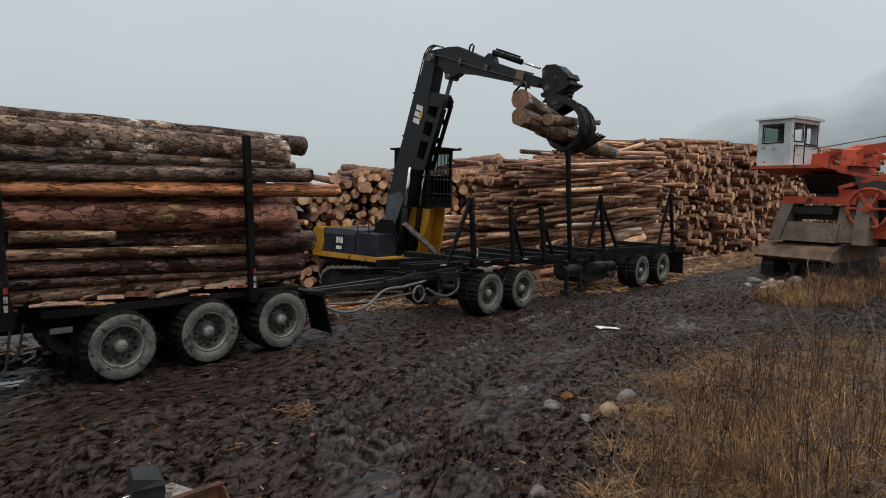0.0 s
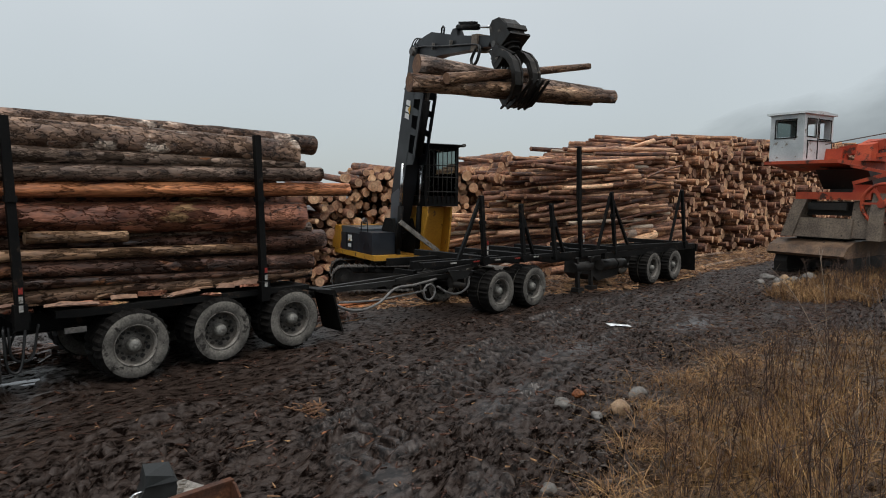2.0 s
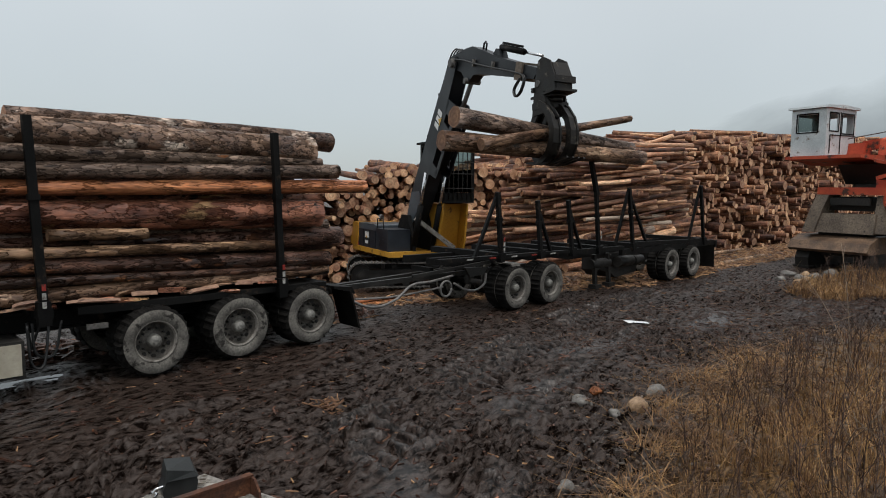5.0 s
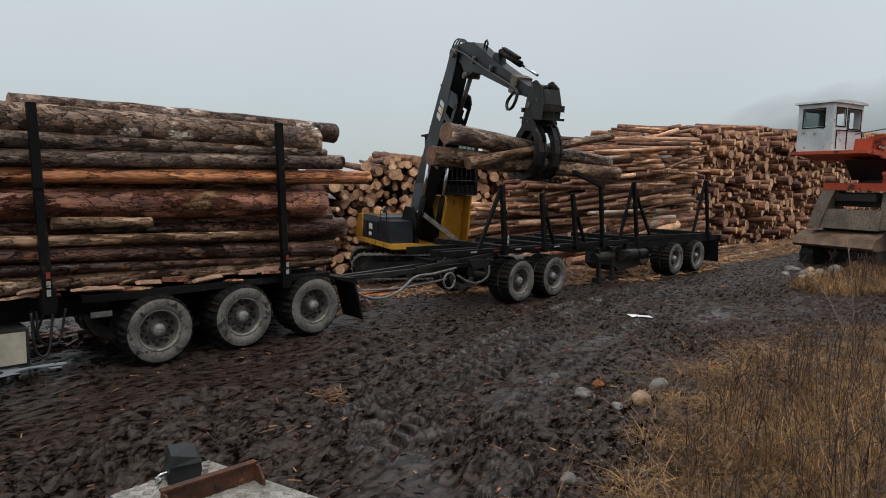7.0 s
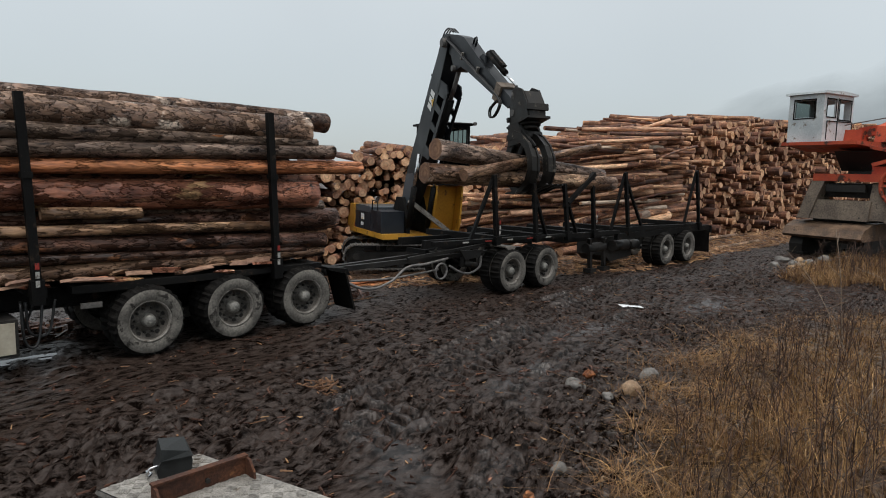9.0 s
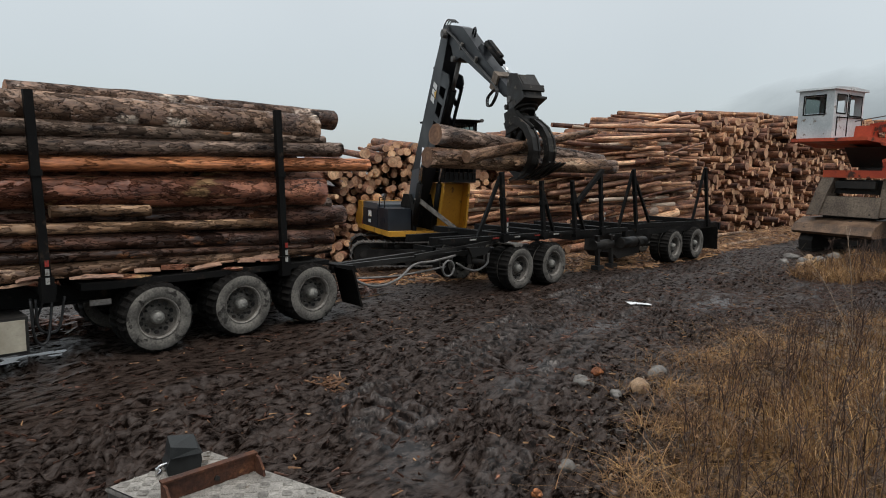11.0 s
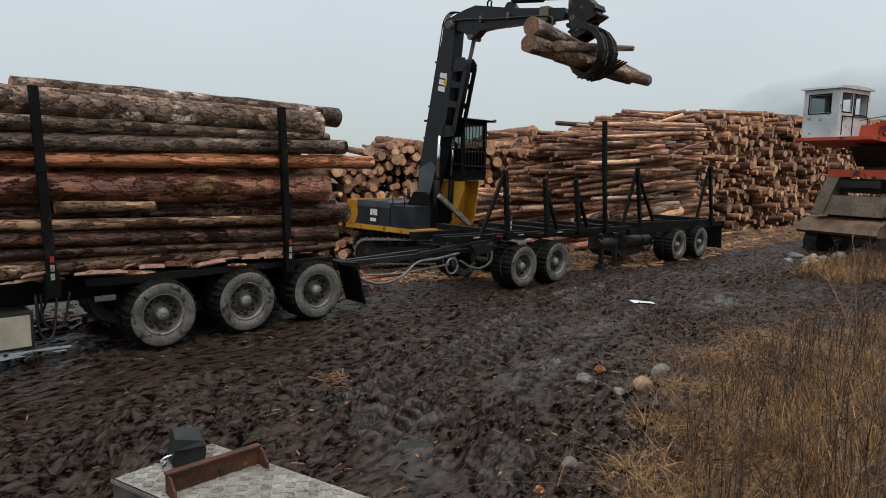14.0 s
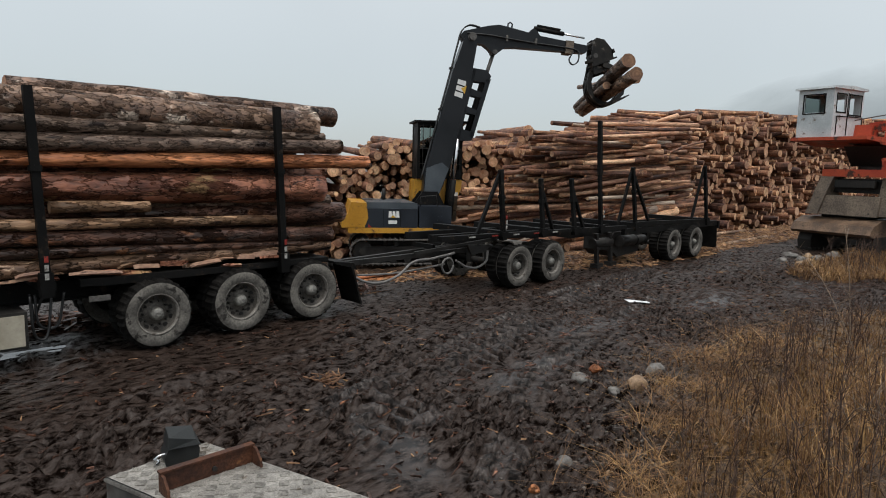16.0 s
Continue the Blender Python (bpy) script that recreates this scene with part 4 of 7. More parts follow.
for k in range(20):
    bm = bmesh.new()
    x = 1.2 + k * 0.21 + rnd.uniform(-0.12, 0.12)
    y, z = 9.97 + rnd.uniform(0, 0.14), 1.165 + rnd.uniform(-0.01, 0.07)
    ll, w, h = rnd.uniform(0.25, 0.7), rnd.uniform(0.04, 0.09), rnd.uniform(0.02, 0.04)
    prism(bm, [(0, 0), (ll * 0.3, -h * 0.5), (ll, 0), (ll * rnd.uniform(0.85, 1.1), h * 0.6), (ll * 0.6, h), (ll * 0.2, h * rnd.uniform(0.7, 1.2))], 0, w)
    bm.transform(Matrix.Translation((x, y, z)) @ Euler((rnd.gauss(0.5, 0.5), rnd.gauss(0, 0.09), rnd.gauss(0, 0.12))).to_matrix().to_4x4())
    soften(bm, 0.008)
    tagged(new("bark_slab", mesh_of("bark_slab", bm, [(slab_pale, slab_pale, bark_red, bark_tan)[k % 4]])), "broken piece of torn bark on the trailer deck", "bark", "torn bark on the deck")

# ---- empty log trailer ----
empty = thing("empty_log_trailer", (16.5, 11.05, 0), "empty black two-unit log trailer with steel stakes", "trailer")
for i, x in enumerate((11.34, 12.63, 18.86, 20.34)):
    wheel(empty, x, 9.8, False, 0.9 * i)
    wheel(empty, x, 12.3, True, 0.4 * i)
    bm = bmesh.new()
    cyl(bm, (x, 9.95, 0.52), (x, 12.15, 0.52), 0.075)
    box(bm, (x - 0.1, 10.68, 0.45), (x + 0.1, 10.82, 0.92))
    box(bm, (x - 0.1, 11.28, 0.45), (x + 0.1, 11.42, 0.92))
    part("axle", bm, steel_dark, empty)
bm = bmesh.new()
for y in (10.66, 11.44):
    prism(bm, [(9.3, 1.28), (16.2, 1.2), (16.2, 0.92), (14.5, 0.9), (13.6, 1.02), (10.4, 1.08), (9.3, 1.12)], y - 0.06, y + 0.06)
    prism(bm, [(15.6, 1.2), (22.4, 1.08), (22.4, 0.86), (17.5, 0.84), (15.6, 0.95)], y - 0.055 + 0.13, y + 0.055 + 0.13)
for x in (9.5, 10.6, 11.9, 13.2, 14.6, 16.4, 18.0, 19.6, 21.2, 22.3):
    box(bm, (x - 0.05, 10.75, 0.95), (x + 0.05, 11.4, 1.05))
part("frame", bm, paint_black, empty)
bm = bmesh.new()
prism(bm, [(9.0, 1.32), (16.3, 1.22), (16.3, 1.12), (14.3, 1.10), (13.4, 1.20), (9.0, 1.24)], 9.98, 10.12)
prism(bm, [(16.9, 1.30), (21.4, 1.20), (21.4, 1.10), (16.9, 1.17)], 9.99, 10.11)
part("side_rail", bm, paint_black, empty, bevel=0.008)
bm = bmesh.new()
box(bm, (16.2, 9.98, 0.95), (22.3, 10.1, 1.12))
box(bm, (22.3, 9.95, 0.85), (22.42, 12.15, 1.1))
part("rear_rail", bm, paint_black, empty, bevel=0.008)
BUNKS = [(10.94, 10.75, 2.72, -0.75), (12.42, 12.2, 2.53, 0.55), (13.75, 13.45, 2.53, 0.55), (14.96, 14.72, 2.72, 0.0), (16.78, 16.4, 2.86, 1.0), (21.44, 20.95, 2.97, -0.9)]
for x0, x1, zt, br in BUNKS:
    zb = 1.3 - (x0 - 10) * 0.012
    bm = bmesh.new()
    box(bm, (x0 - 0.11, 9.92, zb - 0.08), (x0 + 0.11, 12.2, zb + 0.06))
    part("bunk", bm, paint_black, empty, bevel=0.01)
    stake("stake", empty, x0, 9.98, zb - 0.15, x1, 9.95, zt, 0.085)
    if br:
        bm = bmesh.new()
        beam(bm, (x1 + 0.02, 9.99, zt - 0.06), (x0 + br, 10.11, zb), 0.07, 0.07)
        part("brace", bm, paint_black, empty, bevel=0.006)
bm = bmesh.new()
beam(bm, (16.42, 9.99, 2.8), (16.0, 10.1, 1.25), 0.07, 0.07)
part("brace", bm, paint_black, empty, bevel=0.006)
tape(empty, 10.93, 9.885, 1.62)
tape(empty, 14.92, 9.885, 1.72)
# hinged extension on top of one stake, knocked over by the load and springing back
ext_bm = bmesh.new()
prism(ext_bm, [(-0.055, -0.1), (0.06, -0.1), (0.05, 1.30), (-0.04, 1.30)], -0.05, 0.05)
stake_top = local("stake_extension", ext_bm, paint_black, empty, bevel=0.006)
stake_top.location = Vector((14.72, 9.95, 2.74)) - ORG[empty]
# drawbar and its hoses
bm = bmesh.new()
beam(bm, (7.15, 10.95, 0.80), (10.6, 10.75, 0.86), 0.08, 0.10)
beam(bm, (7.15, 11.05, 0.80), (10.6, 11.3, 0.86), 0.10, 0.14)
beam(bm, (7.0, 11.0, 0.78), (7.6, 11.0, 0.8), 0.22, 0.10)
cyl(bm, (7.0, 11.0, 0.7), (7.0, 11.0, 0.88), 0.10)
beam(bm, (8.9, 10.72, 0.9), (10.9, 10.3, 1.12), 0.07, 0.07)
prism(bm, [(10.0, 1.06), (10.75, 1.02), (10.6, 0.86), (10.15, 0.84)], 10.2, 10.26)
part("drawbar", bm, steel_dark, empty, "muddy steel drawbar")
bm = bmesh.new()
tube(bm, curve_pts([(6.75, 10.4, 0.85), (7.2, 10.35, 0.55), (7.65, 10.33, 0.45), (8.15, 10.35, 0.55), (8.6, 10.4, 0.78), (9.2, 10.45, 0.8), (9.9, 10.5, 0.86)]), 0.028)
part("air_hose", bm, hose_grey, empty)
bm = bmesh.new()
tube(bm, [(9.55 + 0.17 * math.cos(a * 0.4), 10.35, 0.62 + 0.17 * math.sin(a * 0.4)) for a in range(17)], 0.024)
part("air_hose", bm, hose_grey, empty)
bm = bmesh.new()
tube(bm, curve_pts([(9.8, 10.35, 0.72), (10.1, 10.33, 0.56), (10.45, 10.33, 0.5), (10.78, 10.34, 0.62), (10.85, 10.36, 0.86)]), 0.026)
part("air_hose", bm, hose_grey, empty)
bm = bmesh.new()
tube(bm, curve_pts([(7.3, 10.6, 0.6), (8.2, 10.55, 0.56), (9.0, 10.5, 0.6), (9.6, 10.5, 0.64)]), 0.022)
part("air_hose", bm, hose_grey, empty)
for x, z, r, ll in ((15.3, 0.72, 0.14, 0.9), (16.7, 0.70, 0.16, 0.8), (17.6, 0.68, 0.15, 0.5)):
    bm = bmesh.new()
    cyl(bm, (x, 10.45, z), (x + ll, 10.45, z), r, seg=16)
    part("air_tank", bm, steel_dark, empty, smooth=False)
bm = bmesh.new()
for x in (15.4, 16.1):
    beam(bm, (x, 10.4, 1.0), (x + 0.1, 10.4, 0.15), 0.10, 0.10)
    box(bm, (x - 0.05, 10.28, 0.03), (x + 0.25, 10.52, 0.15))
beam(bm, (15.45, 10.4, 0.5), (16.3, 10.4, 0.95), 0.05, 0.05)
part("landing_leg", bm, steel_dark, empty)
bm = bmesh.new()
prism(bm, [(16.6, 0.95), (18.2, 0.95), (18.1, 0.3), (16.9, 0.2), (16.6, 0.4)], 10.6, 11.6)
part("chassis_box", bm, steel_dark, empty)
bm = bmesh.new()
prism(bm, [(21.95, 0.95), (21.99, 0.95), (22.05, 0.2), (22.01, 0.2)], 9.85, 10.45)
part("mud_flap", bm, rubber_black, empty)
bm = bmesh.new()
box(bm, (11.2, 9.9, 1.06), (11.5, 10.4, 1.09))
prism(bm, [(11.15, 1.08), (11.5, 1.08), (11.45, 1.02), (11.2, 1.02)], 9.86, 9.9)
part("step_plate", bm, rim_steel, empty)
for k in range(5):
    bm = bmesh.new()
    box(bm, (9.8 + k * 0.75, 9.965, 1.245 - 0.01 * k), (10.0 + k * 0.75, 9.978, 1.275 - 0.01 * k))
    part("reflector", bm, decal_red if k % 2 else tape_white, empty)

# ---- tracked log loader ----
LX, LY, LZ = 15.51, 18.42, -0.65
FOOT_X, FOOT_Z, BOOM_LEN, STICK_LEN = 0.684, 2.22, 5.99, 4.375
loader = thing("log_loader", (LX, LY, LZ), "black and yellow tracked log loader holding logs in its grapple", "log loader")
UNDER = Matrix.Rotation(radians(-35), 4, "Z")


def track_outline(n=52):
    """Points and headings round a crawler track, in x and z."""
    out, half, r = [], 1.75, 0.42
    total = 4 * half + 2 * math.pi * r
    for i in range(n):
        s = total * i / n
        if s < 2 * half:
            out.append((-half + s, 2 * r, 0.0))
        elif s < 2 * half + math.pi * r:
            a = (s - 2 * half) / r
            out.append((half + r * math.sin(a), r + r * math.cos(a), -a))
        elif s < 4 * half + math.pi * r:
            out.append((half - (s - 2 * half - math.pi * r), 0.0, math.pi))
        else:
            a = (s - 4 * half - math.pi * r) / r
            out.append((-half - r * math.sin(a), r - r * math.cos(a), math.pi - a))
    return out


shoe_bm = bmesh.new()
box(shoe_bm, (-0.085, -0.3, -0.02), (0.085, 0.3, 0.012))
box(shoe_bm, (-0.015, -0.3, 0.012), (0.015, 0.3, 0.05))
SHOE = mesh_of("track_shoe", shoe_bm, [steel_grey])
for side in (-1.2, 1.2):
    bm = bmesh.new()
    prism(bm, [(-1.75, 0.25), (1.75, 0.25), (1.9, 0.45), (1.75, 0.62), (-1.75, 0.62), (-1.9, 0.45)], side - 0.18, side + 0.18)
    for x in (-1.75, 1.75):
        cyl(bm, (x, side - 0.14, 0.44), (x, side + 0.14, 0.44), 0.36, seg=18)
        cyl(bm, (x, side - 0.24, 0.44), (x, side + 0.24, 0.44), 0.12, seg=12)
    for x in (-1.2, -0.7, -0.2, 0.3, 0.8, 1.3):
        cyl(bm, (x, side - 0.2, 0.16), (x, side + 0.2, 0.16), 0.12, seg=10)
    for x in (-0.6, 0.6):
        cyl(bm, (x, side - 0.2, 0.72), (x, side + 0.2, 0.72), 0.09, seg=10)
    for v in bm.verts:
        v.co = UNDER @ v.co
    fr = local("track_frame", bm, steel_dark, loader)
    for x, z, a in track_outline():
        o = new("track_shoe", SHOE)
        o.parent = fr
        o.matrix_basis = UNDER @ Matrix.Translation((x, side, z + 0.02)) @ Matrix.Rotation(-a, 4, "Y")
bm = bmesh.new()
box(bm, (-0.9, -1.05, 0.4), (0.9, 1.05, 0.8), UNDER)
cyl(bm, (0, 0, 0.75), (0, 0, 1.08), 0.72, seg=28)
local("car_body", bm, steel_dark, loader)

# upper works, x forward, y to the operator's left
bm = bmesh.new()
prism(bm, [(-2.3, 1.08), (1.5, 1.08), (1.5, 1.26), (-2.3, 1.26)], -1.32, 1.32)
house = local("house_deck", bm, paint_yellow, loader, bevel=0.02)
bm = bmesh.new()
prism(bm, [(-2.52, 1.27), (-1.75, 1.27), (-1.62, 1.6), (-1.68, 2.12), (-2.2, 2.14), (-2.3, 1.75), (-2.52, 1.62)], -1.33, 1.33)
local("counterweight", bm, paint_yellow, house, "rounded yellow counterweight", bevel=0.06)
bm = bmesh.new()
box(bm, (-1.72, -1.30, 1.265), (0.1, 1.28, 1.92))
local("engine_cover", bm, paint_navy, house, "dark navy engine cover", bevel=0.03)
# top of the cover, sky reflection painted in as a lighter grey-blue
bm = bmesh.new()
prism(bm, [(-1.72, 1.925), (0.1, 1.925), (0.1, 2.1), (-0.05, 2.14), (-1.66, 2.14)], -1.28, 1.26)
local("hood", bm, paint_greyblue_sheen, house, bevel=0.03)
for x in (-1.1, -0.5):
    bm = bmesh.new()
    box(bm, (x - 0.006, -1.308, 1.3), (x + 0.006, -1.302, 1.9))
    local("door_seam", bm, rubber_black, house)
bm = bmesh.new()
prism(bm, [(-1.62, 1.27), (-1.5, 1.27), (-1.62, 1.42)], -1.338, -1.331)
local("red_stripe", bm, decal_red, house)
# maker's mark as plain shapes
bm = bmesh.new()
for k in range(3):
    prism(bm, [(-0.92 + k * 0.13, 1.62), (-0.80 + k * 0.13, 1.62), (-0.82 + k * 0.13, 1.84), (-0.91 + k * 0.13, 1.84)], -1.311, -1.305)
local("maker_mark", bm, decal_white, house)
bm = bmesh.new()
prism(bm, [(-0.84, 1.62), (-0.68, 1.62), (-0.76, 1.71)], -1.316, -1.3115)
local("maker_mark", bm, decal_yellow, house)
bm = bmesh.new()
box(bm, (-0.92, -1.311, 1.4), (-0.62, -1.305, 1.52))
local("model_plate", bm, decal_white, house)
bm = bmesh.new()
cyl(bm, (-0.9, 0.6, 2.1), (-0.9, 0.6, 2.55), 0.07)
local("exhaust", bm, steel_dark, house)
bm = bmesh.new()
for y in (-0.36, 0.36):
    prism(bm, [(0.1, 1.27), (1.45, 1.27), (1.35, 1.75), (0.95, 2.5), (0.4, 2.5), (0.12, 2.1)], y - 0.06, y + 0.06)
local("boom_bracket", bm, paint_black, house, bevel=0.015)
bm = bmesh.new()
box(bm, (0.15, -1.3, 1.265), (1.3, -0.46, 2.02))
box(bm, (0.35, -1.31, 1.4), (0.55, -1.301, 1.6))
box(bm, (0.8, -1.31, 1.5), (0.95, -1.301, 1.66))
local("side_tank", bm, paint_navy, house, bevel=0.04)
bm = bmesh.new()
tube(bm, [(0.2, -1.25, 2.0), (0.2, -1.25, 2.35), (0.75, -1.25, 2.4), (0.8, -1.25, 2.02)], 0.02)
local("handrail", bm, steel_dark, house)
# cab on its riser
bm = bmesh.new()
prism(bm, [(0.15, 1.27), (1.05, 1.27), (1.25, 2.35), (1.35, 2.9), (0.25, 2.9)], 0.5, 1.48)
local("cab_riser", bm, paint_yellow, house, "muddy yellow cab riser", bevel=0.02)
for y0, y1, xt in ((0.42, 0.49, 2.0), (1.49, 1.56, 1.75)):
    bm = bmesh.new()
    prism(bm, [(0.15, 1.27), (1.5, 1.27), (1.62, 1.6), (xt, 2.6), (xt + 0.02, 2.92), (0.2, 2.92)], y0, y1)
    local("riser_cheek", bm, paint_yellow, house, bevel=0.012)
bm = bmesh.new()
CAB_X0, CAB_X1, CAB_Y0, CAB_Y1, CAB_Z0, CAB_Z1 = 0.3, 1.98, 0.36, 1.66, 2.95, 5.0
box(bm, (CAB_X0, CAB_Y0, CAB_Z0), (CAB_X1, CAB_Y1, CAB_Z0 + 0.35))
cab = local("cab_base", bm, paint_black, house, "black operator cab behind steel bars", bevel=0.012)
CAB_BITS = [("roof_frame", (CAB_X0, CAB_Y0, CAB_Z1 - 0.12), (CAB_X1, CAB_Y1, CAB_Z1))]
for x in (CAB_X0, CAB_X1 - 0.1):
    for y in (CAB_Y0, CAB_Y1 - 0.1):
        CAB_BITS.append(("cab_post", (x, y, CAB_Z0 + 0.353), (x + 0.1, y + 0.1, CAB_Z1 - 0.123)))
CAB_BITS += [("back_panel", (CAB_X0 + 0.02, CAB_Y0 + 0.103, CAB_Z0 + 0.353), (CAB_X0 + 0.06, CAB_Y1 - 0.103, CAB_Z1 - 0.123)),
             ("side_panel", (CAB_X0 + 0.103, CAB_Y1 - 0.06, CAB_Z0 + 0.353), (CAB_X1 - 0.103, CAB_Y1 - 0.02, CAB_Z1 - 0.9)),
             ("seat_back", (CAB_X0 + 0.45, 0.75, CAB_Z0 + 0.56), (CAB_X0 + 0.6, 1.3, CAB_Z0 + 1.35)),
             ("seat", (CAB_X0 + 0.45, 0.75, CAB_Z0 + 0.353), (CAB_X0 + 1.0, 1.3, CAB_Z0 + 0.555))]
for nm, lo, hi in CAB_BITS:
    bm = bmesh.new()
    box(bm, lo, hi)
    local(nm, bm, paint_black, house, bevel=0.012)
bm = bmesh.new()
prism(bm, [(CAB_X0 - 0.12, CAB_Z1 + 0.003), (CAB_X1 + 0.22, CAB_Z1 + 0.003), (CAB_X1 + 0.3, CAB_Z1 + 0.05), (CAB_X1 + 0.1, CAB_Z1 + 0.09), (CAB_X0 - 0.12, CAB_Z1 + 0.07)], CAB_Y0 - 0.1, CAB_Y1 + 0.08)
local("cab_roof", bm, paint_black, house, bevel=0.01)
for k in range(7):
    bm = bmesh.new()
    y = CAB_Y0 + 0.12 + k * (CAB_Y1 - CAB_Y0 - 0.24) / 6
    cyl(bm, (CAB_X1 + 0.03, y, CAB_Z0 + 0.1), (CAB_X1 + 0.03, y, CAB_Z1 - 0.06), 0.018, seg=6)
    local("guard_bar", bm, steel_dark, house)
for z in (CAB_Z0 + 0.5, CAB_Z0 + 1.0, CAB_Z0 + 1.4):
    bm = bmesh.new()
    cyl(bm, (CAB_X1 + 0.045, CAB_Y0 + 0.05, z), (CAB_X1 + 0.045, CAB_Y1 - 0.05, z), 0.018, seg=6)
    local("guard_bar", bm, steel_dark, house)
for k in range(6):
    bm = bmesh.new()
    x = CAB_X0 + 0.2 + k * 0.26
    cyl(bm, (x, CAB_Y0 - 0.03, CAB_Z0 + 0.2), (x, CAB_Y0 - 0.03, CAB_Z1 - 0.06), 0.016, seg=6)
    local("guard_bar", bm, steel_dark, house)
for z in (CAB_Z0 + 0.55, CAB_Z0 + 1.1):
    bm = bmesh.new()
    cyl(bm, (CAB_X0 + 0.1, CAB_Y0 - 0.045, z), (CAB_X1 - 0.05, CAB_Y0 - 0.045, z), 0.016, seg=6)
    local("guard_bar", bm, steel_dark, house)
for nm, lo, hi in (("front_pane", (CAB_X1 - 0.05, CAB_Y0 + 0.11, CAB_Z0 + 0.36), (CAB_X1 - 0.04, CAB_Y1 - 0.11, CAB_Z1 - 0.13)),
                   ("side_pane", (CAB_X0 + 0.11, CAB_Y0 + 0.03, CAB_Z0 + 0.36), (CAB_X1 - 0.11, CAB_Y0 + 0.04, CAB_Z1 - 0.13))):
    bm = bmesh.new()
    box(bm, lo, hi)
    pane = local(nm, bm, glass, house)
    pane.visible_shadow = False
bm = bmesh.new()
cyl(bm, (CAB_X1 + 0.25, CAB_Y1 + 0.02, CAB_Z1 + 0.05), (CAB_X1 + 0.36, CAB_Y1 + 0.02, CAB_Z1 + 0.05), 0.06, seg=10)
local("work_light", bm, steel_grey, house)
# grey steps strut seen before the riser
bm = bmesh.new()
beam(bm, (1.62, -0.42, 2.42), (1.85, 0.95, 1.38), 0.15, 0.15)
local("catwalk_strut", bm, rim_steel, house, bevel=0.01)

# boom: x along it, z towards its back
bm = bmesh.new()
prism(bm, [(-0.28, 0.0), (-0.2, 0.22), (0.9, 0.42), (4.6, 0.36), (5.75, 0.27), (6.15, 0.2), (6.22, 0.0), (6.1, -0.2), (5.5, -0.27), (4.6, -0.34), (1.6, -0.44), (0.6, -0.36), (-0.2, -0.2)], -0.24, 0.24)
boom = local("boom", bm, boom_paint, loader, bevel=0.02)
bm = bmesh.new()
prism(bm, [(-0.1, 0.2), (1.05, 0.40), (1.4, -0.1), (1.25, -0.40), (0.2, -0.28)], -0.262, -0.243)
local("wear_plate", bm, paint_greyblue_sheen, boom)
for y0, y1 in ((-0.25, -0.21), (0.21, 0.25)):
    bm = bmesh.new()
    beam(bm, (2.55, (y0 + y1) / 2, -0.9), (4.75, (y0 + y1) / 2, -0.98), 0.04, 0.16)
    prism(bm, [(2.3, -0.42), (2.45, -0.95), (2.75, -0.95), (2.75, -0.42)], y0, y1)
    for x in (3.35, 4.0):
        prism(bm, [(x, -0.42), (x + 0.02, -0.9), (x + 0.2, -0.9), (x + 0.24, -0.42)], y0, y1)
    prism(bm, [(4.5, -0.36), (4.6, -1.0), (4.85, -1.04), (5.02, -0.85), (4.95, -0.33)], y0, y1)
    beam(bm, (2.3, (y0 + y1) / 2, -0.44), (4.95, (y0 + y1) / 2, -0.38), 0.04, 0.12)
    local("cylinder_bracket", bm, boom_paint, boom, bevel=0.01)
bm = bmesh.new()
cyl(bm, (2.7, 0, -0.78), (4.55, 0, -0.86), 0.13, seg=16)
local("stick_cylinder", bm, paint_black, boom)
bm = bmesh.new()
for k in range(3):
    prism(bm, [(3.80 + k * 0.22, -0.22), (3.98 + k * 0.22, -0.2), (3.98 + k * 0.22, 0.10), (3.82 + k * 0.22, 0.10)], -0.252, -0.246)
local("maker_mark", bm, decal_white, boom, "white maker's mark")
bm = bmesh.new()
prism(bm, [(3.98, -0.26), (4.28, -0.26), (4.13, -0.08)], -0.258, -0.2525)
local("maker_mark", bm, decal_yellow, boom, "yellow triangle mark")
bm = bmesh.new()
for y in (-0.16, -0.08, 0.0):
    tube(bm, curve_pts([(0.6, y, 0.46), (2.4, y, 0.44), (4.6, y, 0.42), (5.6, y, 0.42), (6.1, y, 0.40), (6.38, y, 0.18), (6.42, y, -0.2)]), 0.022)
local("hydraulic_hose", bm, hose_rubber, boom)
bm = bmesh.new()
cyl(bm, (5.99, -0.36, 0), (5.99, 0.36, 0), 0.13, seg=16)
local("pivot_pin", bm, steel_grey, boom)
bm = bmesh.new()
cyl(bm, (0, -0.34, 0), (0, 0.34, 0), 0.14, seg=16)
local("pivot_pin", bm, steel_grey, boom)
bm = bmesh.new()
for x in (2.1, 3.2, 4.7):
    box(bm, (x, -0.2, 0.38), (x + 0.06, 0.06, 0.49))
tube(bm, [(2.0, 0.12, 0.36), (2.0, 0.12, 0.5), (2.12, 0.12, 0.54), (2.2, 0.12, 0.36)], 0.02)
local("hose_clamp", bm, steel_dark, boom)

# stick
bm = bmesh.new()
prism(bm, [(-0.42, 0.02), (-0.3, 0.22), (0.6, 0.55), (1.0, 0.64), (1.25, 0.60), (2.6, 0.36), (4.15, 0.20), (4.38, 0.18), (4.45, 0.0), (4.35, -0.16), (1.7, -0.24), (1.25, -0.30), (0.98, -0.56), (0.80, -0.58), (0.66, -0.42), (0.45, -0.26), (-0.3, -0.2)], -0.175, 0.175)
bm.transform(Matrix.Diagonal((1, 1, 0.84, 1)))
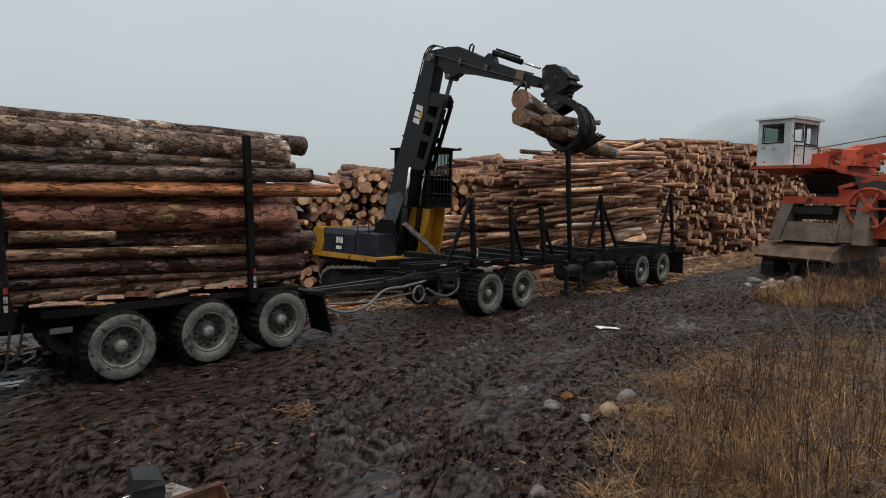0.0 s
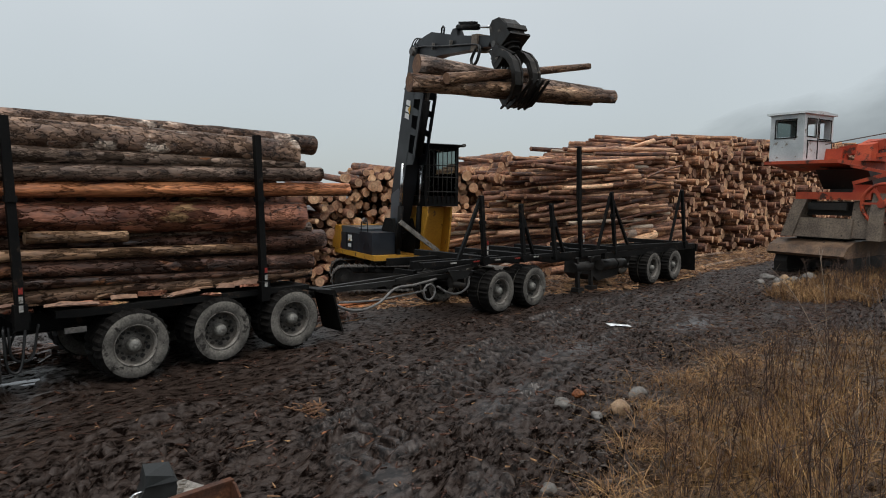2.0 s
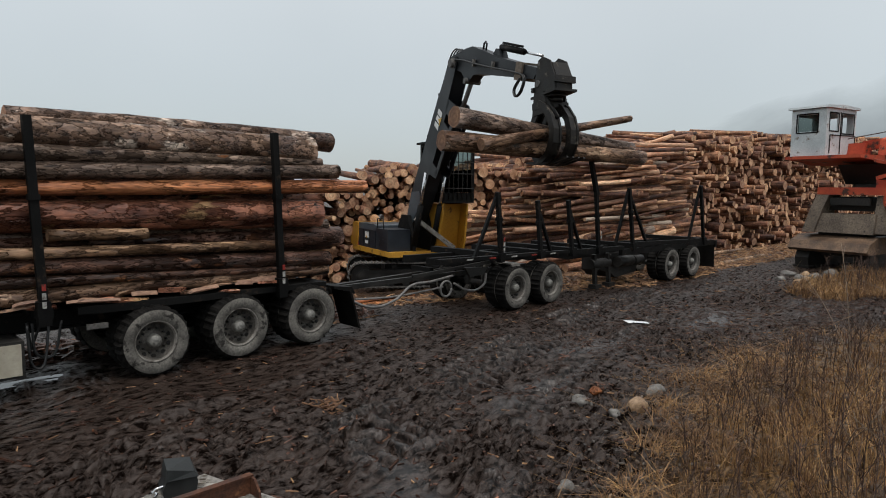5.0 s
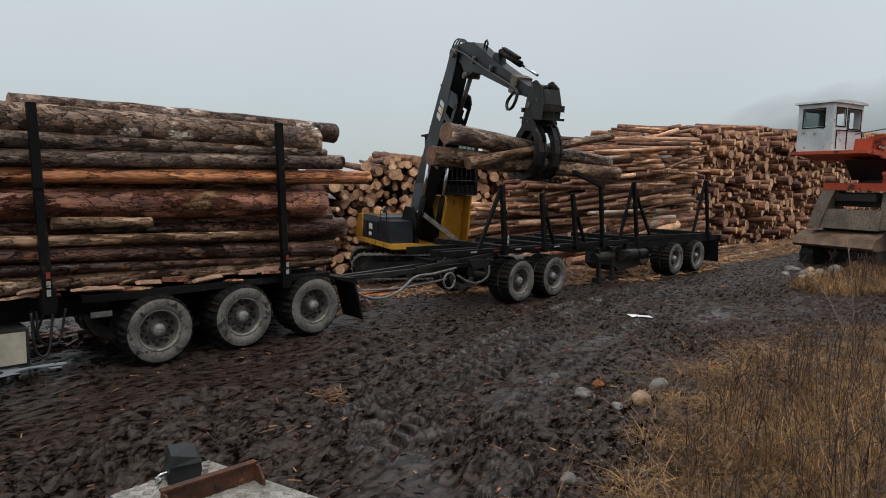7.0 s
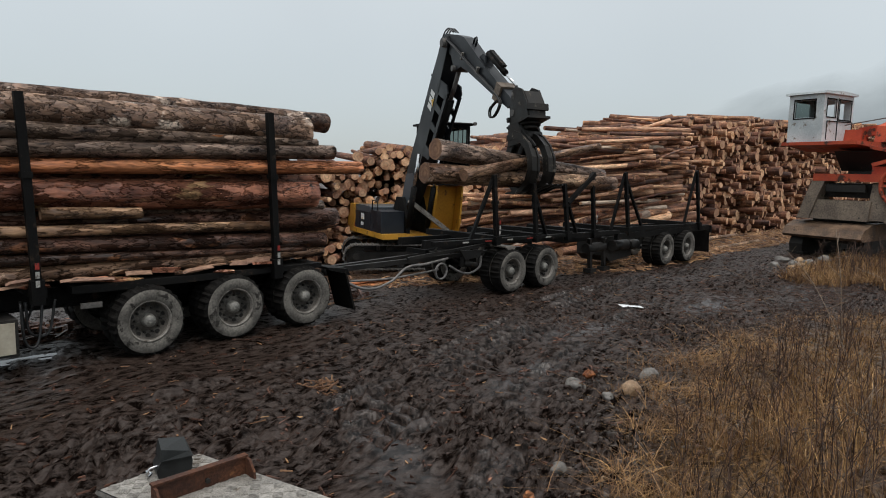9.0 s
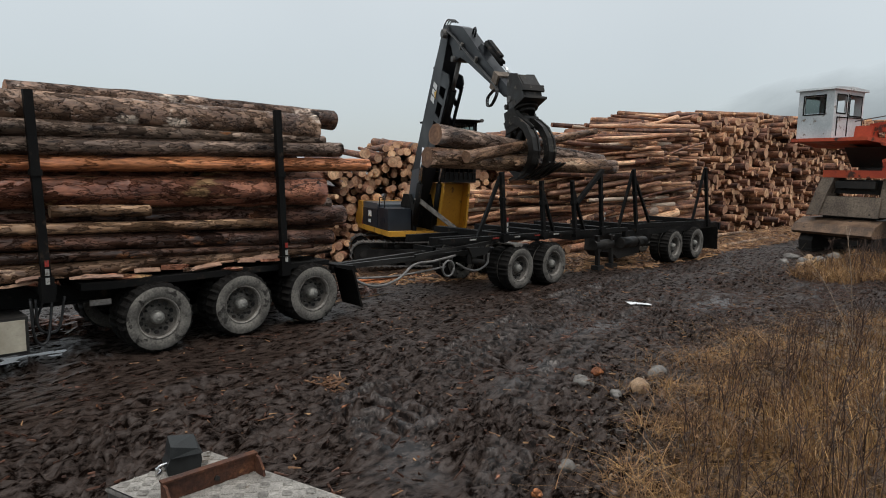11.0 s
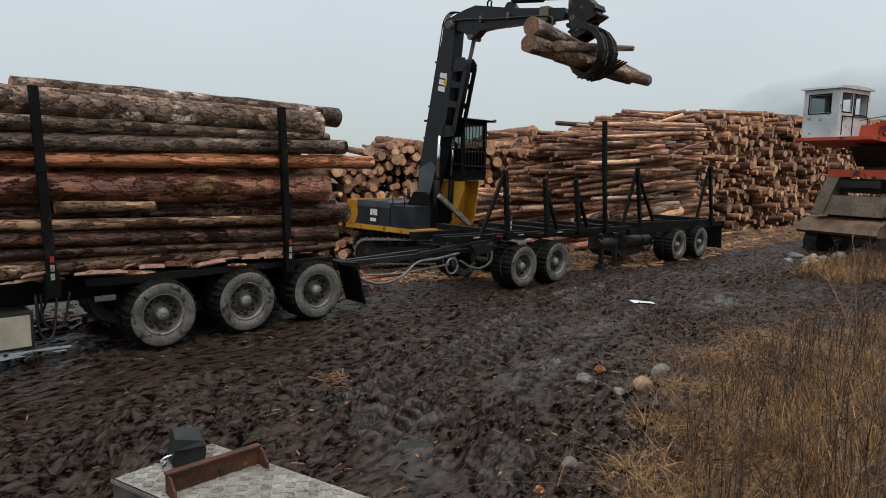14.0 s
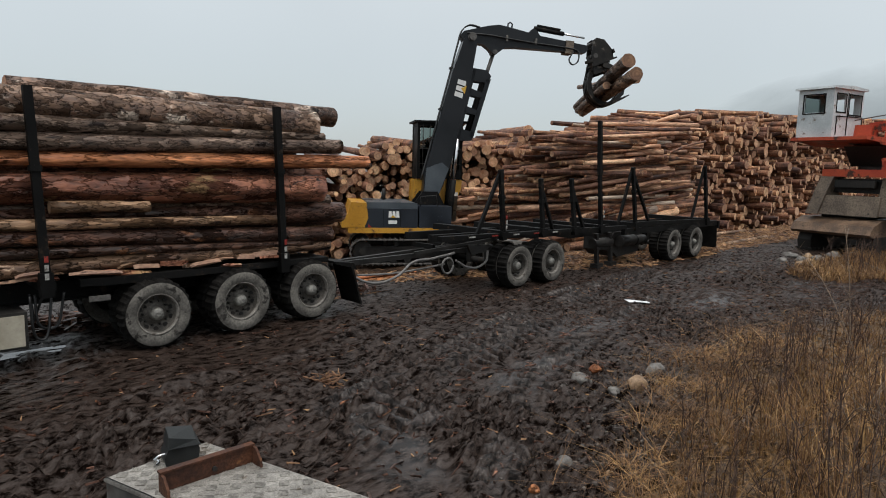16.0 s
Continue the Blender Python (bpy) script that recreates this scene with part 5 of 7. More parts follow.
stick = local("stick", bm, boom_paint, loader, bevel=0.02)
bm = bmesh.new()
for y in (-0.21, -0.26):
    tube(bm, curve_pts([(-0.2, y, 0.1), (0.6, y, 0.12), (1.2, y, 0.08), (2.2, y, 0.02), (3.4, y, -0.02), (4.0, y, -0.1), (4.05, y - 0.05, -0.45), (3.85, y - 0.06, -0.62), (3.7, y - 0.04, -0.45), (3.85, y, -0.15)]), 0.022)
local("hydraulic_hose", bm, hose_rubber, stick)
for x in (1.25, 2.35):
    bm = bmesh.new()
    box(bm, (x, -0.27, -0.02), (x + 0.07, -0.192, 0.18))
    local("hose_clamp", bm, rim_steel, stick)
bm = bmesh.new()
box(bm, (3.55, -0.235, -0.22), (3.85, 0.235, 0.24))
local("stick_collar", bm, mud_steel, stick, bevel=0.02)
bm = bmesh.new()
tube(bm, [(1.35, 0.0, 0.58), (1.35, 0.0, 0.74), (1.43, 0.0, 0.8), (1.51, 0.0, 0.74), (1.5, 0.0, 0.55)], 0.03)
bm.transform(Matrix.Translation((0, 0, -0.10)))
local("lifting_eye", bm, boom_paint, stick)
bm = bmesh.new()
prism(bm, [(2.1, 0.44), (2.25, 0.62), (2.4, 0.62), (2.6, 0.36)], -0.12, 0.12)
bm.transform(Matrix.Translation((0, 0, -0.09)))
local("cylinder_lug", bm, boom_paint, stick)
bm = bmesh.new()
cyl(bm, (0.88, -0.26, -0.45), (0.88, 0.26, -0.45), 0.09, seg=12)
local("pivot_pin", bm, steel_grey, stick)
bm = bmesh.new()
cyl(bm, (0.0, -0.25, 0.0), (0.0, 0.25, 0.0), 0.16, seg=16)
local("pivot_pin", bm, steel_grey, stick)

# head, hung from the stick's end, z up through the grapple's rotator
def shrink(bm, k=0.70, dz=-0.10):
    for v in bm.verts:
        v.co = v.co * k + Vector((0.24, 0, -0.32))


bm = bmesh.new()
for y in (-0.34, 0.34):
    prism(bm, [(-0.28, -0.42), (0.95, -0.42), (0.98, 0.05), (0.75, 0.62), (0.35, 0.85), (0.1, 0.78), (-0.15, 0.2)], y - 0.03, y + 0.03)
prism(bm, [(0.9, -0.42), (0.98, -0.42), (1.0, 0.05), (0.8, 0.55), (0.72, 0.55), (0.9, 0.05)], -0.31, 0.31)
box(bm, (-0.2, -0.31, -0.42), (0.9, 0.31, -0.3))
box(bm, (0.3, -0.3, 0.1), (0.6, 0.3, 0.4))
shrink(bm)
head = local("grapple_head", bm, grapple_steel, loader, bevel=0.015)
bm = bmesh.new()
box(bm, (-0.35, -0.46, -0.5), (1.1, 0.46, -0.42))
box(bm, (-0.33, -0.44, -0.26), (-0.22, 0.44, -0.1))
box(bm, (0.985, -0.44, -0.2), (1.08, 0.44, 0.02))
shrink(bm)
local("head_guard", bm, grapple_steel, head, bevel=0.012)
bm = bmesh.new()
cyl(bm, (0.4, 0, -0.6), (0.4, 0, -0.5), 0.42, seg=24)
cyl(bm, (0.4, 0, -0.74), (0.4, 0, -0.6), 0.30, seg=24)
shrink(bm)
local("rotator", bm, grapple_steel, head)
bm = bmesh.new()
cyl(bm, (0, -0.4, 0), (0, 0.4, 0), 0.12, seg=14)
shrink(bm)
local("pivot_pin", bm, steel_grey, head)
bm = bmesh.new()
cyl(bm, (0.12, -0.38, 0.66), (0.12, 0.38, 0.66), 0.07, seg=12)
shrink(bm)
local("pivot_pin", bm, steel_grey, head)

# lift and stick rods, tilt cylinder
bm = bmesh.new()
for y in (-0.36, 0.36):
    cyl(bm, (0, y, 0), (1.45, y, 0), 0.10, seg=14)
lift_barrel = local("lift_cylinder", bm, paint_black, loader)
bm = bmesh.new()
for y in (-0.36, 0.36):
    cyl(bm, (-1.45, y, 0), (0, y, 0), 0.055, seg=12)
lift_rod = local("lift_rod", bm, chrome, loader)
bm = bmesh.new()
cyl(bm, (-1.5, 0, 0), (0, 0, 0), 0.07, seg=12)
stick_rod = local("stick_rod", bm, steel_grey, loader)
bm = bmesh.new()
cyl(bm, (0, 0, 0), (1.15, 0, 0), 0.085, seg=12)
box(bm, (0.1, -0.06, 0.09), (1.0, 0.06, 0.15))
tilt_barrel = local("tilt_cylinder", bm, paint_black, loader)
bm = bmesh.new()
cyl(bm, (-1.0, 0, 0), (0, 0, 0), 0.035, seg=10)
tilt_rod = local("tilt_rod", bm, chrome, loader)

# grapple: x along the logs it holds, origin in the lowest log
def tong(bm, sgn, xs, thick, reach):
    """Curved tine plates in the plane across the logs."""
    outer = [(0.20, 1.22), (0.52, 1.05), (0.80, 0.70), (0.92, 0.30), (0.86, -0.10), (0.62, -0.42), (0.25, -0.58), (-0.15, -0.60), (-reach, -0.52)]
    inner = [(-reach + 0.02, -0.48), (-0.15, -0.50), (0.2, -0.45), (0.46, -0.28), (0.64, -0.02), (0.68, 0.30), (0.58, 0.62), (0.36, 0.88), (0.12, 1.02)]
    pr = [(y * sgn, z) for y, z in outer + inner]
    m = Matrix(((0, 1, 0, 0), (1, 0, 0, 0), (0, 0, 1, 0), (0, 0, 0, 1)))
    for x in xs:
        prism(bm, pr, x - thick, x + thick, 0, m)
    for a, b in zip(outer[1:6], outer[2:7]):
        ya, za, yb, zb = a[0] * 0.97 * sgn, a[1] * 0.97, b[0] * 0.97 * sgn, b[1] * 0.97
        for x0, x1 in zip(xs, xs[1:]):
            v = [bm.verts.new(p) for p in ((x0, ya, za), (x1, ya, za), (x1, yb, zb), (x0, yb, zb), (x0, ya * 0.95, za * 0.97), (x1, ya * 0.95, za * 0.97), (x1, yb * 0.95, zb * 0.97), (x0, yb * 0.95, zb * 0.97))]
            for q in ((0, 1, 2, 3), (7, 6, 5, 4), (0, 3, 7, 4), (1, 5, 6, 2), (0, 4, 5, 1), (3, 2, 6, 7)):
                bm.faces.new([v[i] for i in q])


bm = bmesh.new()
box(bm, (-0.36, -0.26, 1.0), (0.36, 0.26, 1.15))
for x in (-0.32, 0.32):
    prism(bm, [(-0.28, 0.85), (0.28, 0.85), (0.18, 1.38), (-0.18, 1.38)], x - 0.03, x + 0.03, 0, Matrix(((0, 1, 0, 0), (1, 0, 0, 0), (0, 0, 1, 0), (0, 0, 0, 1))))
cyl(bm, (0, 0, 1.1), (0, 0, 1.62), 0.22, seg=18)
grapple = local("grapple", bm, grapple_steel, loader, bevel=0.012)
bm = bmesh.new()
tong(bm, -1, (-0.52, -0.3), 0.03, 0.55)
tong(bm, -1, (0.08, 0.3), 0.03, 0.55)
for v in bm.verts:
    v.co = Vector((v.co.x * 0.88, v.co.y * 0.74, 0.13 + v.co.z * 0.84))
local("grapple_tong", bm, grapple_steel, grapple, bevel=0.008)
bm = bmesh.new()
tong(bm, 1, (-0.2, 0.0), 0.03, 1.05)
tong(bm, 1, (0.2, 0.38), 0.03, 1.05)
for v in bm.verts:
    v.co = Vector((v.co.x * 0.88, v.co.y * 0.74, 0.13 + v.co.z * 0.84))
local("grapple_tong", bm, grapple_steel, grapple, bevel=0.008)
for x, sgn in ((-0.3, -1), (0.28, 1)):
    bm = bmesh.new()
    cyl(bm, (x, sgn * 0.2, 1.25), (x, sgn * 0.6, 0.62), 0.055, seg=10)
    local("tong_cylinder", bm, paint_black, grapple)

# logs held by the grapple: both ends in the grapple's space, radii
HELD = [((-3.12, 0, 0), (3.12, 0, 0), 0.225, 0.18, bark_wet, end_brown, "thick wet brown log"), ((-2.8, -0.05, 0.56), (2.95, 0.22, 0.30), 0.245, 0.15, bark_grey, end_brown, "thick grey-brown log with loose bark"),
        ((-2.3, -0.34, -0.06), (2.65, -0.05, 0.98), 0.14, 0.085, bark_tan, end_grey, "thin pale tapering log"), ((-1.3, 0.36, 0.2), (2.6, 0.34, 0.1), 0.14, 0.13, bark_grey, end_grey, "grey barked log")]
held = []
for i, (a, b, r1, r2, sk, en, say) in enumerate(HELD):
    a, b = Vector(a), Vector(b)
    bm = log_bm((b - a).length, r1, r2, 18, 22, 0.03, 0.03, 60 + i, True)
    o = tagged(new("held_log", mesh_of("held_log", bm, [sk, en])), say + " held in the loader grapple", "log", "logs held in the grapple")
    d = (b - a).normalized()
    u, v = frame_of(d)
    m = Matrix((d, -u, -v)).transposed()
    if m.determinant() < 0:
        m = Matrix((d, u, -v)).transposed()
    m = m.to_4x4()
    m.translation = a
    held.append((o, m))

# ---- old orange machine ----
old = thing("old_log_loader", (26.8, 7.2, 0), "derelict orange crawler loader with a white cab", "log loader")
OM = Matrix.Translation((26.0, 7.75, 0)) @ Matrix.Rotation(radians(-14), 4, "Z")


def opart(name, bm, mat, label="", bevel=0.0):
    for v in bm.verts:
        v.co = OM @ v.co
    return part(name, bm, mat, old, label, bevel=bevel)


# cab: x goes back, y across; nearest corner at the origin
bm = bmesh.new()
CW, CD, Z0, Z1 = 1.30, 1.9, 4.12, 5.82
T = 0.06


def cab_wall(axis, at, lo, hi, hl, hh, hz0, hz1):
    """A thin wall along one axis with a window opening through it."""
    bm = bmesh.new()
    rings = []
    for k in (at, at + T):
        for a0, a1, c0, c1 in ((lo, hi, Z0, Z1), (hl, hh, hz0, hz1)):
            pts = ((a0, c0), (a1, c0), (a1, c1), (a0, c1))
            rings.append([bm.verts.new((k, a, c) if axis == "y" else (a, k, c)) for a, c in pts])
    o0, i0, o1, i1 = rings
    for k in range(4):
        j = (k + 1) % 4
        for q in ((o0[k], o0[j], i0[j], i0[k]), (o1[j], o1[k], i1[k], i1[j]), (o0[j], o0[k], o1[k], o1[j]), (i0[k], i0[j], i1[j], i1[k])):
            bm.faces.new(q)
    bmesh.ops.recalc_face_normals(bm, faces=bm.faces[:])
    opart("cab_wall", bm, paint_white, "white painted steel cab wall with rust spots")


bm.free()
cab_wall("y", 0.0, 0.0, CW, 0.30, 1.06, 4.98, 5.62)
cab_wall("x", 0.0, T + 0.002, 0.86, 0.20, 0.76, 5.02, 5.64)
cab_wall("x", 0.0, 0.862, CD, 1.0, CD - 0.14, 4.95, 5.64)
cab_wall("x", CW - T, T + 0.002, CD, 0.3, 1.3, 5.0, 5.6)
cab_wall("y", CD - T, T + 0.002, CW - T - 0.002, 0.3, 1.0, 5.0, 5.6)
bm = bmesh.new()
box(bm, (T, T, Z0), (CD - T, CW - T, Z0 + 0.05))
opart("cab_floor", bm, steel_dark)
bm = bmesh.new()
prism(bm, [(-0.12, 5.825), (2.02, 5.825), (2.0, 5.90), (0.95, 5.96), (-0.1, 5.90)], -0.1, CW + 0.1)
opart("cab_roof", bm, paint_white)
for nm, lo, hi in (("window_seal", (-0.012, 0.28, 4.94), (0.0, 1.12, 5.66)), ("window_seal", (0.96, -0.012, 4.91), (1.8, 0.0, 5.68)), ("window_seal", (0.16, -0.012, 4.98), (0.8, 0.0, 5.68))):
    bm = bmesh.new()
    d = 0.045
    if hi[0] - lo[0] < 0.1:
        box(bm, lo, (hi[0], lo[1] + d, hi[2])), box(bm, (lo[0], hi[1] - d, lo[2]), hi)
        box(bm, (lo[0], lo[1] + d, lo[2]), (hi[0], hi[1] - d, lo[2] + d)), box(bm, (lo[0], lo[1] + d, hi[2] - d), (hi[0], hi[1] - d, hi[2]))
    else:
        box(bm, lo, (lo[0] + d, hi[1], hi[2])), box(bm, (hi[0] - d, lo[1], lo[2]), hi)
        box(bm, (lo[0] + d, lo[1], lo[2]), (hi[0] - d, hi[1], lo[2] + d)), box(bm, (lo[0] + d, lo[1], hi[2] - d), (hi[0] - d, hi[1], hi[2]))
    opart(nm, bm, rubber_black)
bm = bmesh.new()
box(bm, (0.02, 0.34, 5.0), (0.03, 1.06, 5.6))
opart("pane", bm, glass).visible_shadow = False
bm = bmesh.new()
for a, b in (((0.22, -0.02, 4.2), (0.22, -0.02, 4.86)), ((0.22, -0.02, 4.86), (1.85, -0.02, 4.88)), ((0.88, -0.02, 4.2), (0.88, -0.02, 5.7)), ((1.85, -0.02, 4.2), (1.85, -0.02, 4.88)), ((0.35, 0.3, 5.02), (0.42, 0.32, 5.6))):
    cyl(bm, a, b, 0.018, seg=6)
opart("door_trim", bm, rubber_black)
bm = bmesh.new()
prism(bm, [(-0.12, 4.0), (-0.12, 4.115), (3.6, 4.115), (3.6, 3.85), (1.6, 3.82), (0.6, 3.95)], -1.3, 1.42)
opart("deck", bm, paint_red, "faded orange deck", 0.01)
bm = bmesh.new()
prism(bm, [(0.7, 3.80), (3.4, 3.80), (3.2, 3.1), (1.3, 3.1)], -1.9, -0.1)
cyl(bm, (2.0, -1.0, 2.9), (2.0, -1.0, 3.1), 0.9, seg=24)
opart("turntable", bm, steel_dark)
# legs and carrier under the turntable
for ya, flare in ((0.30, 0.42), (-2.3, 0.0)):
    bm = bmesh.new()
    prism(bm, [(0.35, 2.95), (1.0, 2.95), (1.0, 1.35), (0.05, 1.35), (0.15, 2.2)], ya - 0.45, ya)
    for v in bm.verts:
        v.co.y += flare * max(0, (2.95 - v.co.z) / 1.6)
    opart("carrier_leg", bm, mud_steel, bevel=0.01)
bm = bmesh.new()
box(bm, (0.28, -2.25, 2.72), (0.95, 0.34, 2.98))
opart("cross_beam", bm, paint_red, bevel=0.02)
bm = bmesh.new()
prism(bm, [(0.12, 1.36), (0.20, 2.05), (0.9, 2.05), (0.9, 1.36)], -1.75, 0.3)
opart("carrier_plate", bm, mud_steel, bevel=0.015)
bm = bmesh.new()
box(bm, (0.6, -1.8, 2.15), (2.8, 0.1, 2.65))
box(bm, (0.26, -1.5, 2.35), (0.4, -0.15, 2.6))
opart("chassis", bm, steel_dark, bevel=0.02)
bm = bmesh.new()
prism(bm, [(-0.35, 0.62), (-0.5, 0.72), (-0.3, 1.0), (0.2, 1.2), (3.5, 1.25), (3.6, 0.75)], -1.9, 1.05)
for v in bm.verts:
    v.co.z += 0.06 * math.sin(v.co.y * 2.4)
    if v.co.y > 1:
        v.co.x += 0.25
opart("track_guard", bm, rust_plate, "bent muddy steel guard plate", 0.02)
for y in (0.6, -1.5):
    bm = bmesh.new()
    for i in range(9):
        box(bm, (-0.05 + i * 0.4, y - 0.32, -0.02), (0.26 + i * 0.4, y + 0.32, 0.10))
    prism(bm, [(0.0, 0.1), (3.4, 0.1), (3.5, 0.5), (3.3, 0.72), (0.1, 0.7), (-0.05, 0.4)], y - 0.25, y + 0.25)
    opart("crawler_track", bm, steel_dark, bevel=0.01)
bm = bmesh.new()
box(bm, (0.6, -1.3, 0.5), (3.0, 0.4, 1.34))
opart("track_body", bm, steel_dark)
# winch works and boom on the far side
bm = bmesh.new()
prism(bm, [(1.45, 4.12), (3.2, 4.12), (3.2, 4.75), (2.4, 4.95), (1.6, 4.7)], -1.6, -1.05)
prism(bm, [(1.4, 4.12), (2.0, 4.12), (1.9, 4.6), (1.5, 4.6)], -0.6, 0.5)
opart("gear_case", bm, paint_red, bevel=0.02)
bm = bmesh.new()
beam(bm, (1.9, -0.35, 4.5), (2.6, -4.6, 5.15), 0.30, 0.34)
beam(bm, (1.8, -1.2, 4.25), (2.6, -4.6, 4.75), 0.12, 0.14)
for k in range(4):
    beam(bm, (1.95, -1.1 - k * 0.85, 4.6 + k * 0.12), (1.95, -1.5 - k * 0.85, 4.28 + k * 0.1), 0.07, 0.07)
opart("boom", bm, paint_red, "rusty orange boom", 0.015)
bm = bmesh.new()
tube(bm, curve_pts([(1.4, 0.1, 4.75), (1.9, -1.2, 5.0), (2.3, -3.0, 5.3), (2.6, -4.6, 5.45)]), 0.02)
opart("cable", bm, steel_grey)
bm = bmesh.new()
lathe(bm, [(-0.06, 0.62), (-0.06, 0.72), (0.06, 0.72), (0.06, 0.62), (-0.06, 0.62)], 32, [0] * 4)
for k in range(6):
    a = k * math.pi / 3
    beam(bm, (0, 0, 0), (0.64 * math.cos(a), 0, 0.64 * math.sin(a)), 0.08, 0.10, up=(0, 1, 0))
cyl(bm, (0, -0.15, 0), (0, 0.15, 0), 0.14)
for v in bm.verts:
    v.co = Matrix.Rotation(radians(90), 4, "Z") @ v.co + Vector((0.3, -2.65, 2.6))
opart("flywheel", bm, paint_red, "spoked orange wheel")
bm = bmesh.new()
box(bm, (0.6, -3.6, 2.9), (3.4, -1.5, 3.25))
box(bm, (0.5, -3.4, 1.6), (0.9, -2.0, 2.1))
beam(bm, (0.4, -1.6, 3.3), (0.4, -3.8, 3.9), 0.10, 0.12)
beam(bm, (0.4, -1.5, 3.9), (0.4, -3.8, 3.4), 0.08, 0.10)
opart("winch_frame", bm, paint_red, bevel=0.015)
bm = bmesh.new()
prism(bm, [(0.7, 2.9), (3.2, 2.9), (3.2, 1.3), (1.0, 1.3)], -3.5, -1.7)
opart("engine", bm, steel_dark, bevel=0.03)
bm = bmesh.new()
prism(bm, [(0.45, 2.7), (0.65, 2.7), (0.65, 1.4), (0.2, 1.4)], -2.3, -1.65)
opart("fender_plate", bm, mud_steel, bevel=0.01)

# ---- log decks ----
DECK_LINE = [(11, 22), (20, 20), (28, 16.5), (46, 13.7), (75, 12.2)]
TOPS = [(11, 2.8), (14.3, 3.1), (15.6, 3.45), (16.5, 3.72), (17.8, 3.82), (20.4, 3.9), (22.05, 4.1), (22.8, 4.5), (23.46, 4.78), (24.0, 4.42), (24.4, 4.2), (25.5, 4.3), (26.3, 4.6), (26.7, 4.8), (29.2, 5.15), (30.9, 5.45), (32.5, 5.85), (34.2, 6.0), (35.8, 5.85), (36.6, 5.85), (40.5, 6.4), (46, 6.4), (58, 7.1), (75, 8.0)]


def line_y(x):
    return float(np.interp(x, [p[0] for p in DECK_LINE], [p[1] for p in DECK_LINE]))


def top_z(x):
    return float(np.interp(x, [p[0] for p in TOPS], [p[1] for p in TOPS]))


def pile_log_meshes(tag, bark, end, longer=1.0):
    out = []
    for i, (r, ll) in enumerate(((0.075, 3.6), (0.095, 4.2), (0.11, 4.6), (0.125, 4.8), (0.14, 4.4), (0.16, 5.0), (0.185, 4.8), (0.22, 4.6), (0.26, 4.4), (0.06, 3.4))):
        ll *= longer
        me = mesh_of(tag, log_bm(ll, r, r * 0.8, 11, 2 if longer == 1 else 7, 0.06, 0.0 if longer == 1 else 0.07, 300 + i), [bark, end])
        out.append((r, ll, me))
    return out


def log_pose(p, yaw, pitch, roll):
    return Matrix.Translation(p) @ Matrix.Rotation(yaw, 4, "Z") @ Matrix.Rotation(pitch, 4, "Y") @ Matrix.Rotation(roll, 4, "X")


def fill_pile(pile, placed):
    """The first 300 logs are parts of their own, the rest one joined part."""
    o0 = ORG[pile]
    verts, faces, mids = [], [], []
    for i, (me, m) in enumerate(placed):
        if i < 300:
            o = new("log", me)
            o.parent = pile
            o.matrix_basis = Matrix.Translation(-o0) @ m
            continue
        b0 = len(verts)
        verts.extend(m @ v.co - o0 for v in me.vertices)
        for p in me.polygons:
            faces.append([b0 + j for j in p.vertices])
            mids.append(p.material_index)
    if faces:
        me = bpy.data.meshes.new("packed_timber")
        me.from_pydata(verts, [], faces)
        me.polygons.foreach_set("material_index", mids)
        for mm in (bark_pile_far, end_far):
            me.materials.append(mm)
        o = new("packed_timber", me)
        o.parent = pile
        tagged(o, kind="stuff")


def end_stack(label, x0, x1, yaw, spread, seed, at, scale_pick, keep):
    """Logs with their sawn ends towards the yard, from x0 to x1 along the deck line."""
    rnd = random.Random(seed)
    pile = thing("log_deck", at, label, "log pile", "stacked log decks")
    placed = []
    z = -1.0
    while z < 7:
        x, band = x0, rnd.uniform(-0.25, 0.25)
        while x < x1:
            r, ll, me = PILE_MESH[rnd.choice(scale_pick)]
            x += r * 0.95
            zz = z + rnd.uniform(-0.11, 0.11)
            if zz + r < top_z(x) + rnd.uniform(-0.20, 0.16) and rnd.random() > 0.07 and keep(x, zz):
                yw = yaw + rnd.gauss(0, spread) + 0.15 * math.sin(x * 1.3 + z)
                placed.append((me, log_pose((x, line_y(x) + rnd.gauss(0.05, 0.42) + band + 0.12 * z, zz), yw, rnd.gauss(0, 0.06), rnd.uniform(0, 6.28))))
            x += r * 0.95
        z += 0.215
    placed.sort(key=lambda q: q[1].translation.x + 2 * rnd.random())
    fill_pile(pile, placed)


PILE_MESH = pile_log_meshes("log", bark_pile, end_wood)
PALE_MESH = pile_log_meshes("log", bark_pale, end_wood, 1.35)
WHITE_MESH = pile_log_meshes("log", bark_bleached, end_wood, 1.35)
DARK_MESH = pile_log_meshes("log", bark_pile, end_wood, 1.35)
end_stack("high deck of brown logs with pale sawn ends", 11, 25.2, radians(60), 0.13, 21, (16, 21.5, -0.95), (1, 2, 3, 4, 4, 5, 5, 6, 7), lambda x, z: x < 21.8 or (z > 1.9 and x < 24.6) or x < 22.4)
end_stack("tall deck of mixed logs with pale sawn ends", 28.4, 72, radians(88), 0.16, 22, (37, 16, -0.9), (2, 3, 4, 4, 5, 5, 6, 6, 7, 8), lambda x, z: x > 29.6 or z < 1.0)


